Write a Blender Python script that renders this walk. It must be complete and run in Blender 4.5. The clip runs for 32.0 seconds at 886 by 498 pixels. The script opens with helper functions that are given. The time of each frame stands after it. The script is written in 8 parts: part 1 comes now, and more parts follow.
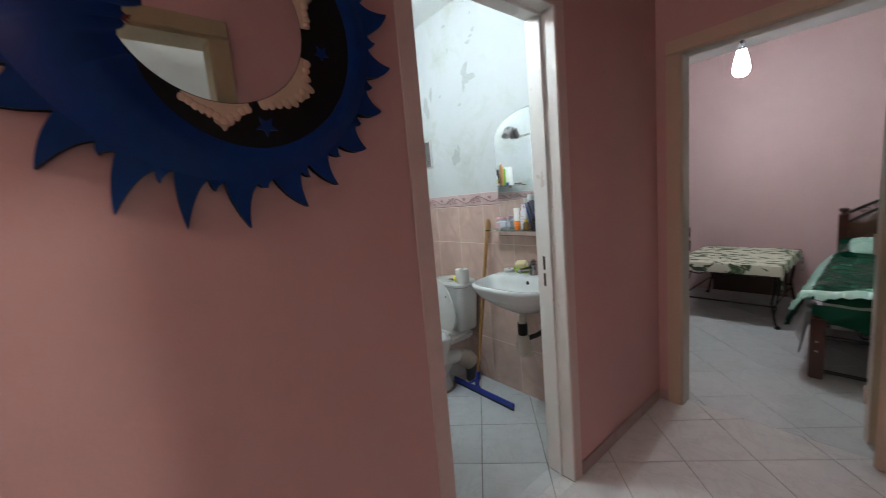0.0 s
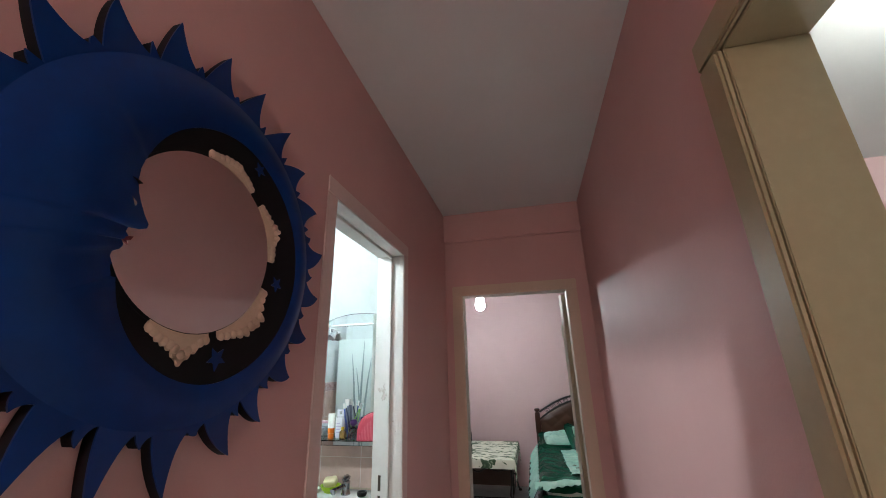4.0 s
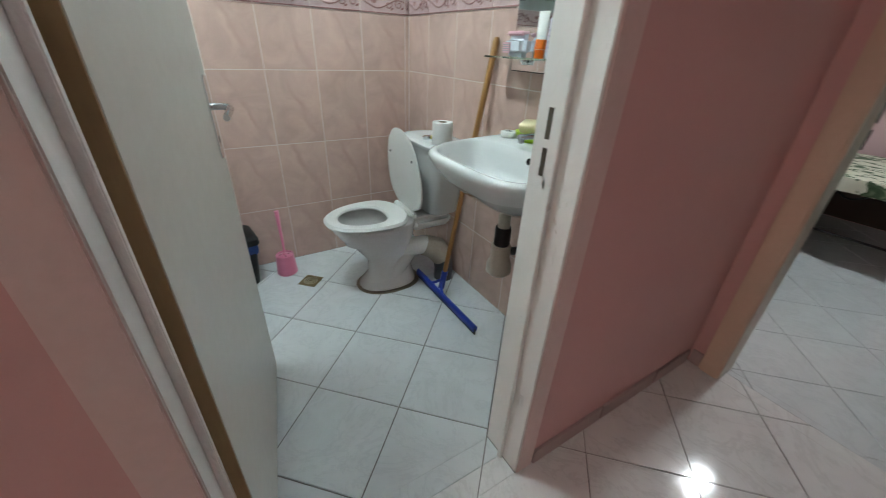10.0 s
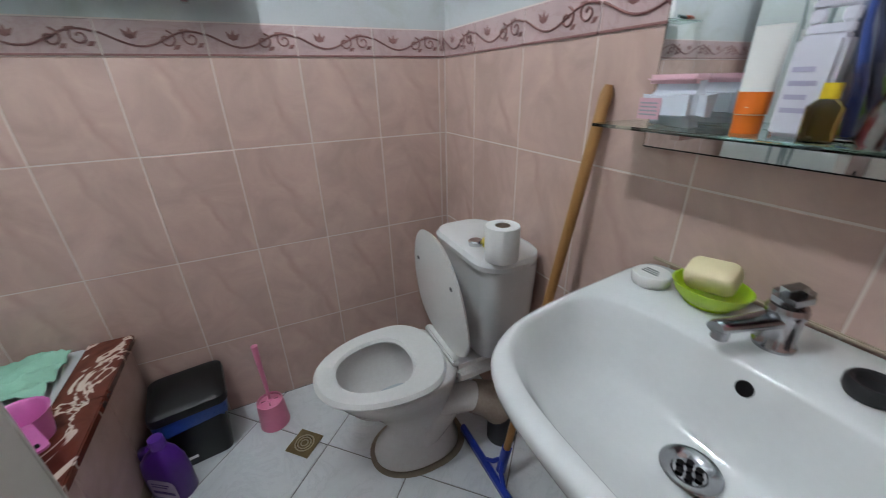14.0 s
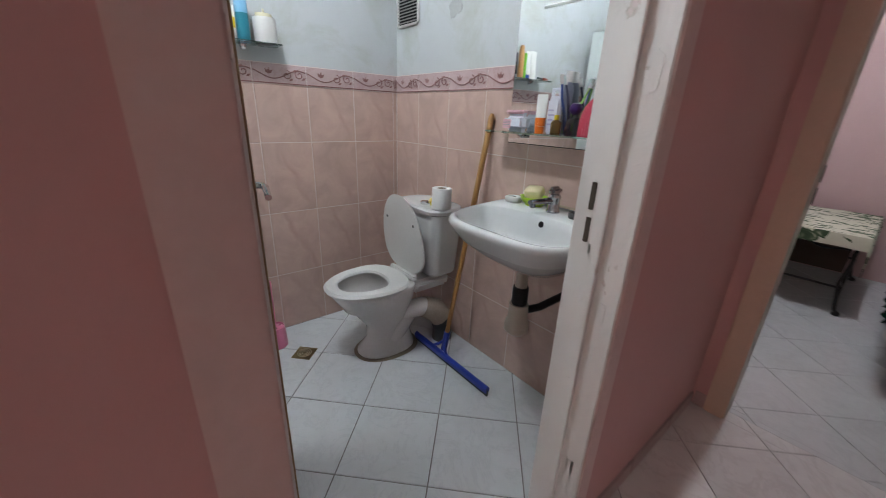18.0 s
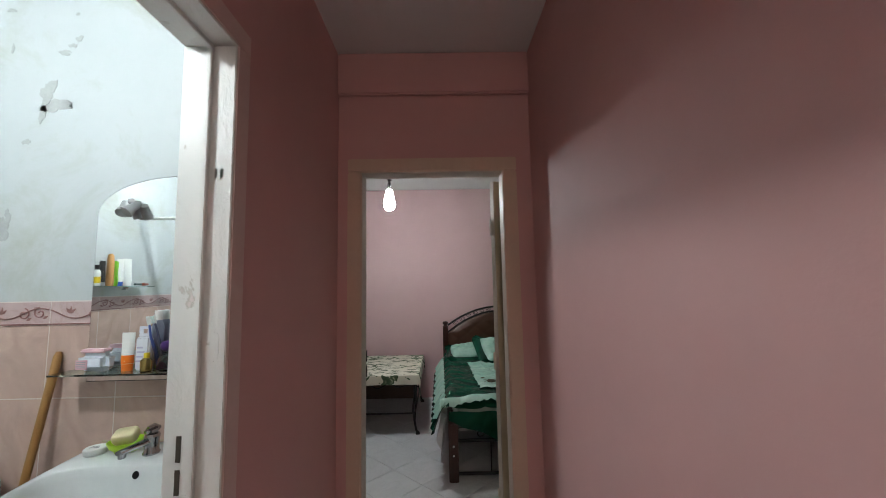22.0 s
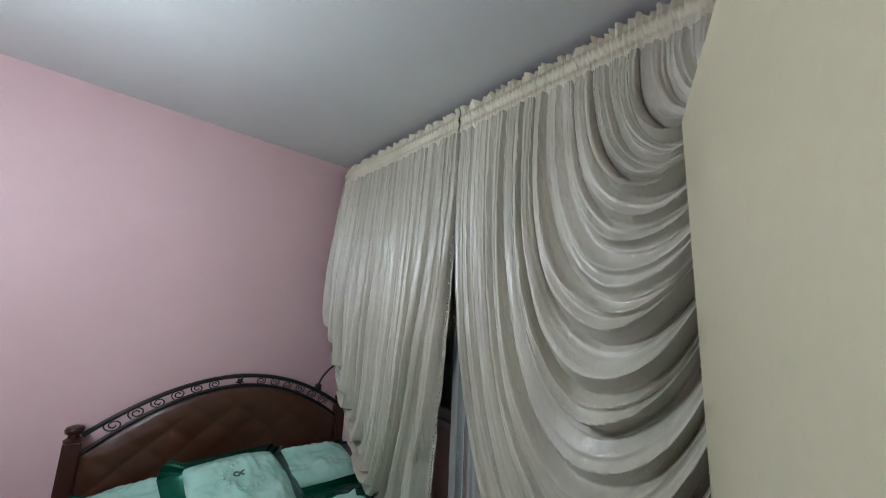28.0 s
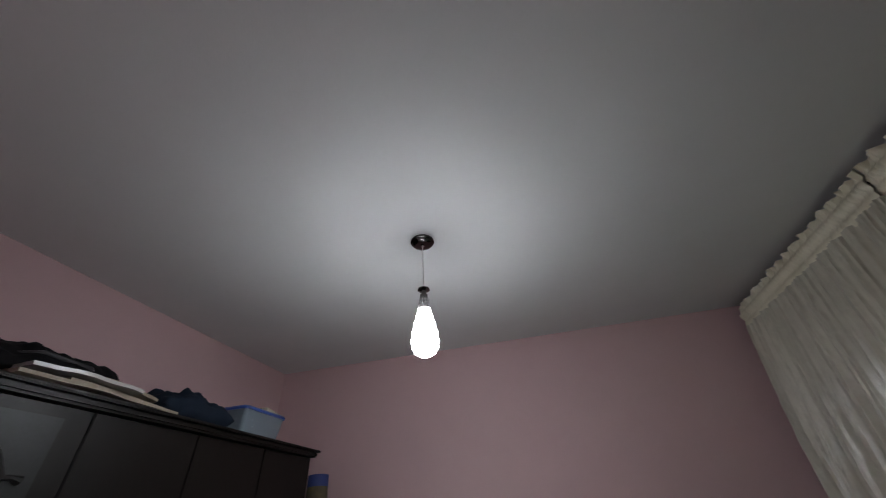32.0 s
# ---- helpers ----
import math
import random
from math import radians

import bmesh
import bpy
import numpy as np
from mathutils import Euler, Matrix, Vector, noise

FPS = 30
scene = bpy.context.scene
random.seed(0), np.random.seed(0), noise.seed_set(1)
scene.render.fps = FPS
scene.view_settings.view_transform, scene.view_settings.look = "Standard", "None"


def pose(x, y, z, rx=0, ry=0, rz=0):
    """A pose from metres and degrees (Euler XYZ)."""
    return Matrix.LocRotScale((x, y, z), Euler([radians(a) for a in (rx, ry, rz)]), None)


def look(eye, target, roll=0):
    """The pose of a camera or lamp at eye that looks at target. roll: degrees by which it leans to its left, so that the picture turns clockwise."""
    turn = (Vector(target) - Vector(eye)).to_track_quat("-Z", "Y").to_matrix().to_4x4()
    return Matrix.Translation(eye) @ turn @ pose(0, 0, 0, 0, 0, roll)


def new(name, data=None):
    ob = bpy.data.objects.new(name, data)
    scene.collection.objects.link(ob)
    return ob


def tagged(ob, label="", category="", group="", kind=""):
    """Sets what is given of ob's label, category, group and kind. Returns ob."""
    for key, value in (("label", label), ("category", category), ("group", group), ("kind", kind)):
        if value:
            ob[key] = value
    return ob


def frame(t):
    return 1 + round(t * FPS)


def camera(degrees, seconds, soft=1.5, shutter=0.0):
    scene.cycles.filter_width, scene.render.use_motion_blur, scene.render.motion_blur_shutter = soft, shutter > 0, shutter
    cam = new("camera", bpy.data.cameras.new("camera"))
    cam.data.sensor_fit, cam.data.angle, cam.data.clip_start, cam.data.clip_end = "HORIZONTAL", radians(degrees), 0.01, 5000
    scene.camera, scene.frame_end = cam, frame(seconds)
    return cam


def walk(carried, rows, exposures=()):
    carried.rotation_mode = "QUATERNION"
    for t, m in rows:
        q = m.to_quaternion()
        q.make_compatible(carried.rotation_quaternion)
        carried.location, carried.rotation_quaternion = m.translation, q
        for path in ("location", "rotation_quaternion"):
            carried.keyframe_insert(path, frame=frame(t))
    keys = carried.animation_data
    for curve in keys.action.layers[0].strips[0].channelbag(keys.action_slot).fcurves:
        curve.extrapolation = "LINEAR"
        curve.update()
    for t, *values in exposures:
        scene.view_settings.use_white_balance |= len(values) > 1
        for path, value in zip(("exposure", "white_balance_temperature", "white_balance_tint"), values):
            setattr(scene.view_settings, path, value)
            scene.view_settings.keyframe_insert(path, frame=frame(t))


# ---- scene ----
import functools

cam = camera(100.8, 32.0, soft=0.5, shutter=0.2)
PATH = [
    (0, (0.899, 0.269, 1.373), (-0.645, 1.514, 1.116), -5.0),
    (0.5, (0.704, 0.252, 1.394), (-0.266, 1.965, 1.040), -3.2),
    (1, (0.592, 0.060, 1.397), (0.151, 1.978, 1.043), -4.3),
    (1.5, (0.570, -0.136, 1.380), (0.300, 1.784, 0.892), -3.2),
    (2, (0.590, -0.183, 1.383), (0.392, 1.755, 0.929), -3.4),
    (2.5, (0.591, -0.179, 1.404), (0.353, 1.784, 1.104), -3.4),
    (3, (0.579, -0.137, 1.467), (0.264, 1.836, 1.553), -2.7),
    (3.5, (0.590, -0.112, 1.541), (0.199, 1.777, 2.071), -1.5),
    (5.5, (0.699, -0.013, 1.539), (0.255, 1.816, 2.214), -1.4),
    (6, (0.687, 0.105, 1.493), (0.275, 2.015, 1.919), -2.2),
    (6.5, (0.652, 0.290, 1.446), (0.254, 2.245, 1.576), -2.6),
    (7, (0.592, 0.412, 1.403), (0.068, 2.339, 1.307), -3.8),
    (7.5, (0.560, 0.566, 1.374), (-0.175, 2.413, 1.154), -5.3),
    (8, (0.529, 0.765, 1.308), (-0.096, 2.586, 0.767), -4.6),
    (8.5, (0.594, 0.819, 1.284), (0.291, 2.697, 0.668), -5.1),
    (9, (0.656, 0.877, 1.265), (0.290, 2.719, 0.578), -6.0),
    (9.5, (0.572, 0.963, 1.212), (-0.377, 2.538, 0.425), 0.1),
    (10, (0.438, 1.083, 1.179), (-1.040, 2.023, 0.214), 2.6),
    (10.5, (0.360, 1.142, 1.169), (-1.262, 1.686, 0.133), 0.7),
    (11, (0.255, 1.253, 1.169), (-1.416, 1.520, 0.104), 0.2),
    (11.5, (0.162, 1.301, 1.164), (-1.499, 1.473, 0.064), 1.0),
    (12, (0.021, 1.334, 1.160), (-1.608, 1.704, 0.060), -0.5),
    (12.5, (-0.099, 1.377, 1.171), (-1.644, 2.101, 0.128), -1.1),
    (13, (-0.173, 1.425, 1.181), (-1.614, 2.369, 0.165), -2.1),
    (13.5, (-0.240, 1.464, 1.213), (-1.698, 2.478, 0.293), -3.3),
    (14, (-0.283, 1.452, 1.234), (-1.928, 2.234, 0.407), -1.4),
    (14.5, (-0.305, 1.394, 1.255), (-2.129, 1.685, 0.489), -0.1),
    (16.5, (-0.140, 1.335, 1.252), (-2.017, 1.595, 0.613), 3.5),
    (17, (0.010, 1.188, 1.263), (-1.779, 1.842, 0.653), 0.7),
    (17.5, (0.167, 1.071, 1.218), (-1.440, 2.032, 0.515), 2.7),
    (18, (0.313, 0.895, 1.212), (-1.136, 2.089, 0.522), 2.2),
    (18.5, (0.399, 0.698, 1.204), (-0.498, 2.322, 0.457), 1.5),
    (19, (0.456, 0.517, 1.189), (0.157, 2.304, 0.343), -1.0),
    (19.5, (0.516, 0.442, 1.178), (0.491, 2.249, 0.322), 0.8),
    (20, (0.544, 0.457, 1.231), (0.585, 2.359, 0.614), -0.8),
    (20.5, (0.537, 0.512, 1.330), (0.603, 2.504, 1.171), -1.2),
    (21, (0.540, 0.501, 1.461), (0.604, 2.479, 1.745), -0.0),
    (21.5, (0.527, 0.521, 1.492), (0.607, 2.495, 1.804), 0.1),
    (22, (0.548, 0.715, 1.444), (0.567, 2.705, 1.639), -1.1),
    (22.5, (0.595, 0.953, 1.427), (0.541, 2.952, 1.449), -2.0),
    (23, (0.586, 1.244, 1.391), (0.495, 3.240, 1.322), -1.5),
    (23.5, (0.547, 1.548, 1.374), (0.488, 3.542, 1.222), -2.2),
    (24, (0.555, 1.868, 1.338), (0.440, 3.858, 1.178), -3.1),
    (24.5, (0.523, 2.092, 1.321), (0.417, 4.077, 1.096), -1.8),
    (26.5, (0.455, 2.87, 1.39), (1.192, 4.71, 1.123), -0.1),
    (27, (0.555, 2.92, 1.465), (1.729, 4.535, 1.348), 1.7),
    (27.5, (0.605, 2.942, 1.535), (1.921, 4.447, 1.593), 1.9),
    (28, (0.6, 2.947, 1.575), (1.926, 4.401, 1.934), 2.6),
    (28.5, (0.58, 2.948, 1.605), (1.882, 4.331, 2.231), 2.8),
    (29, (0.56, 2.945, 1.635), (1.74, 4.284, 2.537), 2.9),
    (29.5, (0.538, 2.935, 1.672), (1.61, 4.282, 2.69), 2.2),
    (30, (0.525, 2.915, 1.69), (1.456, 4.328, 2.757), 0.6),
    (30.5, (0.51, 2.892, 1.705), (1.197, 4.423, 2.793), -1.4),
    (31, (0.483, 2.883, 1.685), (0.830, 4.428, 2.907), -4.6),
    (31.5, (0.475, 2.855, 1.68), (0.48, 4.434, 2.908), -4.6),
    (32, (0.468, 2.855, 1.650), (0.121, 4.427, 2.837), -3.9),
]
EXPOSURES = [(0, 1.18, 6500, 8), (1, 1.21, 6350, 4), (2.5, 1.58, 6200, -1), (5.5, 1.55, 6400, 8), (6, 1.32, 6300, 6), (7, 1.06, 6450, 5), (8, 0.95, 6500, 6), (9, 1.18, 6500, 4), (10, 1.5, 6400, 2), (11, 1.28, 6300, 4), (12, 1.40, 6400, 14), (13, 1.13, 6500, 15), (14, 1.05, 6500, 15), (17, 1.02, 6700, 18), (18, 1.14, 6600, 16), (19, 1.44, 6400, 2), (20, 1.44, 6400, 2), (21, 1.12, 6600, 8), (22, 1.12, 6650, 8), (23, 1.55, 6500, 2), (24.5, 1.58, 6500, -6), (26.5, 1.72, 6000, 4), (28.5, 1.42, 5950, 9), (29, 0.88, 6100, 10), (30, 0.18, 6300, 12), (31, -0.18, 6400, 13), (32, -0.03, 6500, 14)]
walk(cam, [(t, look(eye, target, roll)) for t, eye, target, roll in PATH], EXPOSURES)

# daylight outside, weak: the curtains are drawn and the laundry window is frosted
world = bpy.data.worlds.new("world")
scene.world = world
world.use_nodes = True
sky = world.node_tree.nodes.new("ShaderNodeTexSky")
sky.sky_type, sky.sun_disc = "NISHITA", False
sky.sun_elevation, sky.sun_rotation = radians(33), radians(22)
world.node_tree.links.new(sky.outputs[0], world.node_tree.nodes["Background"].inputs[0])
world.node_tree.nodes["Background"].inputs[1].default_value = 0.12


def sun_lamp():
    data = bpy.data.lights.new("sun", "SUN")
    data.energy, data.angle, data.color = 2.5, radians(10), (1.0, 0.95, 0.88)
    ob = new("sun", data)
    ob.matrix_world = look((8, 20, 14), (0, 0, 0))
    return ob


sun_lamp()
# ---------------------------------------------------------------- mesh helpers
def tri_box(bm, x0, x1, y0, y1, z0, z1, m=None):
    """A box between two corners, added to bm, turned by m if given."""
    vs = [bm.verts.new((x, y, z)) for z in (z0, z1) for y in (y0, y1) for x in (x0, x1)]
    for f in ((0, 2, 3, 1), (4, 5, 7, 6), (0, 1, 5, 4), (2, 6, 7, 3), (0, 4, 6, 2), (1, 3, 7, 5)):
        bm.faces.new([vs[i] for i in f])
    if m is not None:
        bmesh.ops.transform(bm, matrix=m, verts=vs)
    return vs


def box_bm(x0, x1, y0, y1, z0, z1, bevel=0.0, segs=2):
    bm = bmesh.new()
    tri_box(bm, x0, x1, y0, y1, z0, z1)
    if bevel:
        bmesh.ops.bevel(bm, geom=bm.edges[:], offset=bevel, segments=segs, affect="EDGES", clamp_overlap=True)
    return bm


def part(name, bm, material, parent=None, label="", smooth=False, m=None):
    """Links a bmesh as one mesh object, under a thing or a part if given."""
    bmesh.ops.recalc_face_normals(bm, faces=bm.faces[:])
    me = bpy.data.meshes.new(name)
    if m is not None:
        bm.transform(m)
    bm.to_mesh(me)
    bm.free()
    me.materials.append(material)
    if smooth:
        me.polygons.foreach_set("use_smooth", [True] * len(me.polygons))
        me.set_sharp_from_angle(angle=radians(40 if smooth is True else smooth))
    ob = new(name, me)
    if parent is not None:
        ob.parent = parent
        ob.matrix_parent_inverse = Matrix.Identity(4)
    if label:
        tagged(ob, label)
    return ob


def thing(name, m, label, category, group="", kind=""):
    """An Empty at a thing's base; its parts are built in its own frame."""
    ob = new(name)
    ob.empty_display_size = 0.05
    ob.matrix_world = m
    return tagged(ob, label, category, group, kind)


def lathe(profile, n=32, cap=True):
    """A solid of revolution about z through (radius, height) rows."""
    bm = bmesh.new()
    rings = []
    for r, z in profile:
        if r < 1e-5:
            rings.append([bm.verts.new((0, 0, z))])
        else:
            rings.append([bm.verts.new((r * math.cos(2 * math.pi * i / n), r * math.sin(2 * math.pi * i / n), z)) for i in range(n)])
    for a, b in zip(rings, rings[1:]):
        for i in range(n):
            j = (i + 1) % n
            if len(a) == 1 and len(b) == 1:
                continue
            if len(a) == 1:
                bm.faces.new((a[0], b[j], b[i]))
            elif len(b) == 1:
                bm.faces.new((a[i], a[j], b[0]))
            else:
                bm.faces.new((a[i], a[j], b[j], b[i]))
    if cap:
        for ring in (rings[0], rings[-1]):
            if len(ring) > 1:
                bm.faces.new(ring)
    return bm


def tube(points, radius, n=10, closed=False, radii=None):
    """A round bar along points."""
    pts = [Vector(p) for p in points]
    bm = bmesh.new()
    rings, up = [], Vector((0.123, 0.31, 0.94))
    for i, p in enumerate(pts):
        if closed:
            d = (pts[(i + 1) % len(pts)] - pts[i - 1]).normalized()
        else:
            d = (pts[min(i + 1, len(pts) - 1)] - pts[max(i - 1, 0)]).normalized()
        side = d.cross(up)
        if side.length < 1e-3:
            side = d.cross(Vector((1, 0, 0)))
        side.normalize()
        up = side.cross(d).normalized()
        r = radii[i] if radii else radius
        rings.append([bm.verts.new(p + r * (math.cos(a) * side + math.sin(a) * up)) for a in (2 * math.pi * k / n for k in range(n))])
    pairs = list(zip(rings, rings[1:])) + ([(rings[-1], rings[0])] if closed else [])
    for a, b in pairs:
        for k in range(n):
            bm.faces.new((a[k], a[(k + 1) % n], b[(k + 1) % n], b[k]))
    if not closed:
        bm.faces.new(rings[0])
        bm.faces.new(rings[-1])
    return bm


def plate(outline, thick, z=0.0):
    """A flat board: a closed outline in x and y, thick in z."""
    bm = bmesh.new()
    low = [bm.verts.new((x, y, z)) for x, y in outline]
    top = [bm.verts.new((x, y, z + thick)) for x, y in outline]
    n = len(low)
    for a, b in ((low, -1), (top, 1)):
        f = bm.faces.new(a)
    for i in range(n):
        bm.faces.new((low[i], low[(i + 1) % n], top[(i + 1) % n], top[i]))
    big = [f for f in bm.faces if len(f.verts) > 4]
    bmesh.ops.triangulate(bm, faces=big)
    return bm


def loft(rings, close_ends=True, wrap=True):
    """Skins rows of points, each row closed if wrap."""
    bm = bmesh.new()
    rows = [[bm.verts.new(p) for p in ring] for ring in rings]
    n = len(rows[0])
    for a, b in zip(rows, rows[1:]):
        for i in range(n if wrap else n - 1):
            j = (i + 1) % n
            bm.faces.new((a[i], a[j], b[j], b[i]))
    if close_ends and wrap:
        bm.faces.new(rows[0])
        bm.faces.new(rows[-1])
    return bm


def sheet(fn, nu, nv, thick=0.0):
    """A cloth from fn(u, v) on 0..1, given a thickness along its normals if asked."""
    bm = bmesh.new()
    vs = [[bm.verts.new(fn(i / nu, j / nv)) for i in range(nu + 1)] for j in range(nv + 1)]
    for j in range(nv):
        for i in range(nu):
            bm.faces.new((vs[j][i], vs[j][i + 1], vs[j + 1][i + 1], vs[j + 1][i]))
    if thick:
        bm.normal_update()
        bmesh.ops.solidify(bm, geom=bm.faces[:], thickness=thick)
    return bm


def rounded(w, h, r, n=6):
    """Outline of a rectangle with round corners about the origin."""
    out = []
    for cx, cy, a0 in ((w / 2 - r, h / 2 - r, 0), (-w / 2 + r, h / 2 - r, 90), (-w / 2 + r, -h / 2 + r, 180), (w / 2 - r, -h / 2 + r, 270)):
        out += [(cx + r * math.cos(radians(a0 + 90 * k / n)), cy + r * math.sin(radians(a0 + 90 * k / n))) for k in range(n + 1)]
    return out


def join_bm(*bms):
    """One bmesh from several."""
    out = bmesh.new()
    for b in bms:
        me = bpy.data.meshes.new("tmp")
        b.to_mesh(me)
        b.free()
        out.from_mesh(me)
        bpy.data.meshes.remove(me)
    return out


def moved(bm, m):
    bm.transform(m)
    return bm


# ---------------------------------------------------------------- materials
def material(name):
    mat = bpy.data.materials.new(name)
    mat.use_nodes = True
    nt = mat.node_tree
    return mat, nt, nt.nodes["Principled BSDF"]


def nd(nt, kind, **vals):
    n = nt.nodes.new("ShaderNode" + kind)
    for k, v in vals.items():
        if k == "op":
            n.operation = v
        elif k == "blend":
            n.blend_type = v
        elif k == "dtype":
            n.data_type = v
        else:
            n.inputs[k.replace("_", " ")].default_value = v
    return n


def surface(name, col, col2=None, rough=0.5, metal=0.0, scale=6.0, fine=90.0, bump=0.1, depth=0.002, mixed=0.5, rvar=0.08, spec=0.5, coat=0.0, sheen=0.0, vary=0.0, stretch=None, trans=0.0):
    """A surface with slow blotches of col and col2, a fine grain, and a little relief."""
    mat, nt, bsdf = material(name)
    L = nt.links.new
    col2 = col2 or tuple(c * 0.86 for c in col)
    tc = nd(nt, "TexCoord")
    src = tc.outputs["Object"]
    if stretch:
        mp = nd(nt, "Mapping")
        mp.inputs["Scale"].default_value = stretch
        L(src, mp.inputs["Vector"])
        src = mp.outputs[0]
    big = nd(nt, "TexNoise", Scale=scale, Detail=5.0, Roughness=0.6)
    small = nd(nt, "TexNoise", Scale=fine, Detail=3.0, Roughness=0.6)
    L(src, big.inputs["Vector"])
    L(src, small.inputs["Vector"])
    add = nd(nt, "Math", op="MULTIPLY_ADD")
    add.inputs[1].default_value = 0.35
    L(small.outputs[0], add.inputs[0])
    half = nd(nt, "Math", op="MULTIPLY")
    half.inputs[1].default_value = 0.365
    L(big.outputs[0], half.inputs[0])
    L(half.outputs[0], add.inputs[2])
    ramp = nt.nodes.new("ShaderNodeValToRGB")
    ramp.color_ramp.elements[0].position, ramp.color_ramp.elements[1].position = 0.5 - mixed * 0.4, 0.5 + mixed * 0.4
    ramp.color_ramp.elements[0].color, ramp.color_ramp.elements[1].color = (*col2, 1), (*col, 1)
    L(add.outputs[0], ramp.inputs[0])
    out = ramp.outputs[0]
    if vary:
        info = nd(nt, "ObjectInfo")
        hsv = nt.nodes.new("ShaderNodeHueSaturation")
        mr = nt.nodes.new("ShaderNodeMapRange")
        mr.inputs[3].default_value, mr.inputs[4].default_value = 1 - vary, 1 + vary
        L(info.outputs["Random"], mr.inputs[0])
        L(mr.outputs[0], hsv.inputs["Value"])
        L(out, hsv.inputs["Color"])
        out = hsv.outputs[0]
    L(out, bsdf.inputs["Base Color"])
    rr = nt.nodes.new("ShaderNodeMapRange")
    rr.inputs[3].default_value, rr.inputs[4].default_value = max(rough - rvar, 0.02), min(rough + rvar, 1)
    L(big.outputs[0], rr.inputs[0])
    L(rr.outputs[0], bsdf.inputs["Roughness"])
    bsdf.inputs["Metallic"].default_value = metal
    bsdf.inputs["Specular IOR Level"].default_value = spec
    bsdf.inputs["Coat Weight"].default_value = coat
    bsdf.inputs["Coat Roughness"].default_value = 0.08
    bsdf.inputs["Sheen Weight"].default_value = sheen
    bsdf.inputs["Transmission Weight"].default_value = trans
    if bump:
        bp = nd(nt, "Bump", Strength=bump, Distance=depth)
        L(add.outputs[0], bp.inputs["Height"])
        L(bp.outputs[0], bsdf.inputs["Normal"])
    return mat


def glass(name, tint=(0.95, 1, 0.98), rough=0.0, alpha=None):
    mat, nt, b = material(name)
    b.inputs["Base Color"].default_value = (*tint, 1)
    b.inputs["Roughness"].default_value = rough
    b.inputs["Transmission Weight"].default_value = 1.0
    b.inputs["IOR"].default_value = 1.45
    return mat


def glowing(name, col, strength):
    mat, nt, b = material(name)
    b.inputs["Base Color"].default_value = (*col, 1)
    b.inputs["Emission Color"].default_value = (*col, 1)
    b.inputs["Emission Strength"].default_value = strength
    return mat


def wall_paint(name, col, col2, patch=None, blotch=0.0):
    """Rolled emulsion: soft blotches, roller stipple, and flaked patches where a second noise runs high."""
    mat, nt, b = material(name)
    L = nt.links.new
    tc = nd(nt, "TexCoord")
    big = nd(nt, "TexNoise", Scale=1.3, Detail=6.0, Roughness=0.6)
    fine = nd(nt, "TexNoise", Scale=140.0, Detail=2.0)
    for n in (big, fine):
        L(tc.outputs["Object"], n.inputs["Vector"])
    ramp = nt.nodes.new("ShaderNodeValToRGB")
    ramp.color_ramp.elements[0].position, ramp.color_ramp.elements[1].position = 0.3, 0.7
    ramp.color_ramp.elements[0].color, ramp.color_ramp.elements[1].color = (*col2, 1), (*col, 1)
    L(big.outputs[0], ramp.inputs[0])
    L(ramp.outputs[0], b.inputs["Base Color"])
    if patch:
        damp = nd(nt, "TexNoise", Scale=2.6, Detail=7.0, Roughness=0.68, Distortion=0.6)
        L(tc.outputs["Object"], damp.inputs["Vector"])
        gate = nt.nodes.new("ShaderNodeValToRGB")
        gate.color_ramp.elements[0].position, gate.color_ramp.elements[1].position = 0.50, 0.68
        gate.color_ramp.elements[1].color = (blotch, blotch, blotch, 1)
        L(damp.outputs[0], gate.inputs[0])
        stain = nt.nodes.new("ShaderNodeMixRGB")
        stain.inputs[2].default_value = (*patch, 1)
        L(gate.outputs[0], stain.inputs[0])
        L(ramp.outputs[0], stain.inputs[1])
        L(stain.outputs[0], b.inputs["Base Color"])
    b.inputs["Roughness"].default_value = 0.62
    b.inputs["Specular IOR Level"].default_value = 0.35
    mid = nd(nt, "TexNoise", Scale=9.0, Detail=4.0)
    L(tc.outputs["Object"], mid.inputs["Vector"])
    mx = nd(nt, "Math", op="MULTIPLY_ADD")
    mx.inputs[1].default_value = 0.25
    L(fine.outputs[0], mx.inputs[0])
    L(mid.outputs[0], mx.inputs[2])
    bp = nd(nt, "Bump", Strength=0.30, Distance=0.004)
    L(mx.outputs[0], bp.inputs["Height"])
    L(bp.outputs[0], b.inputs["Normal"])
    return mat


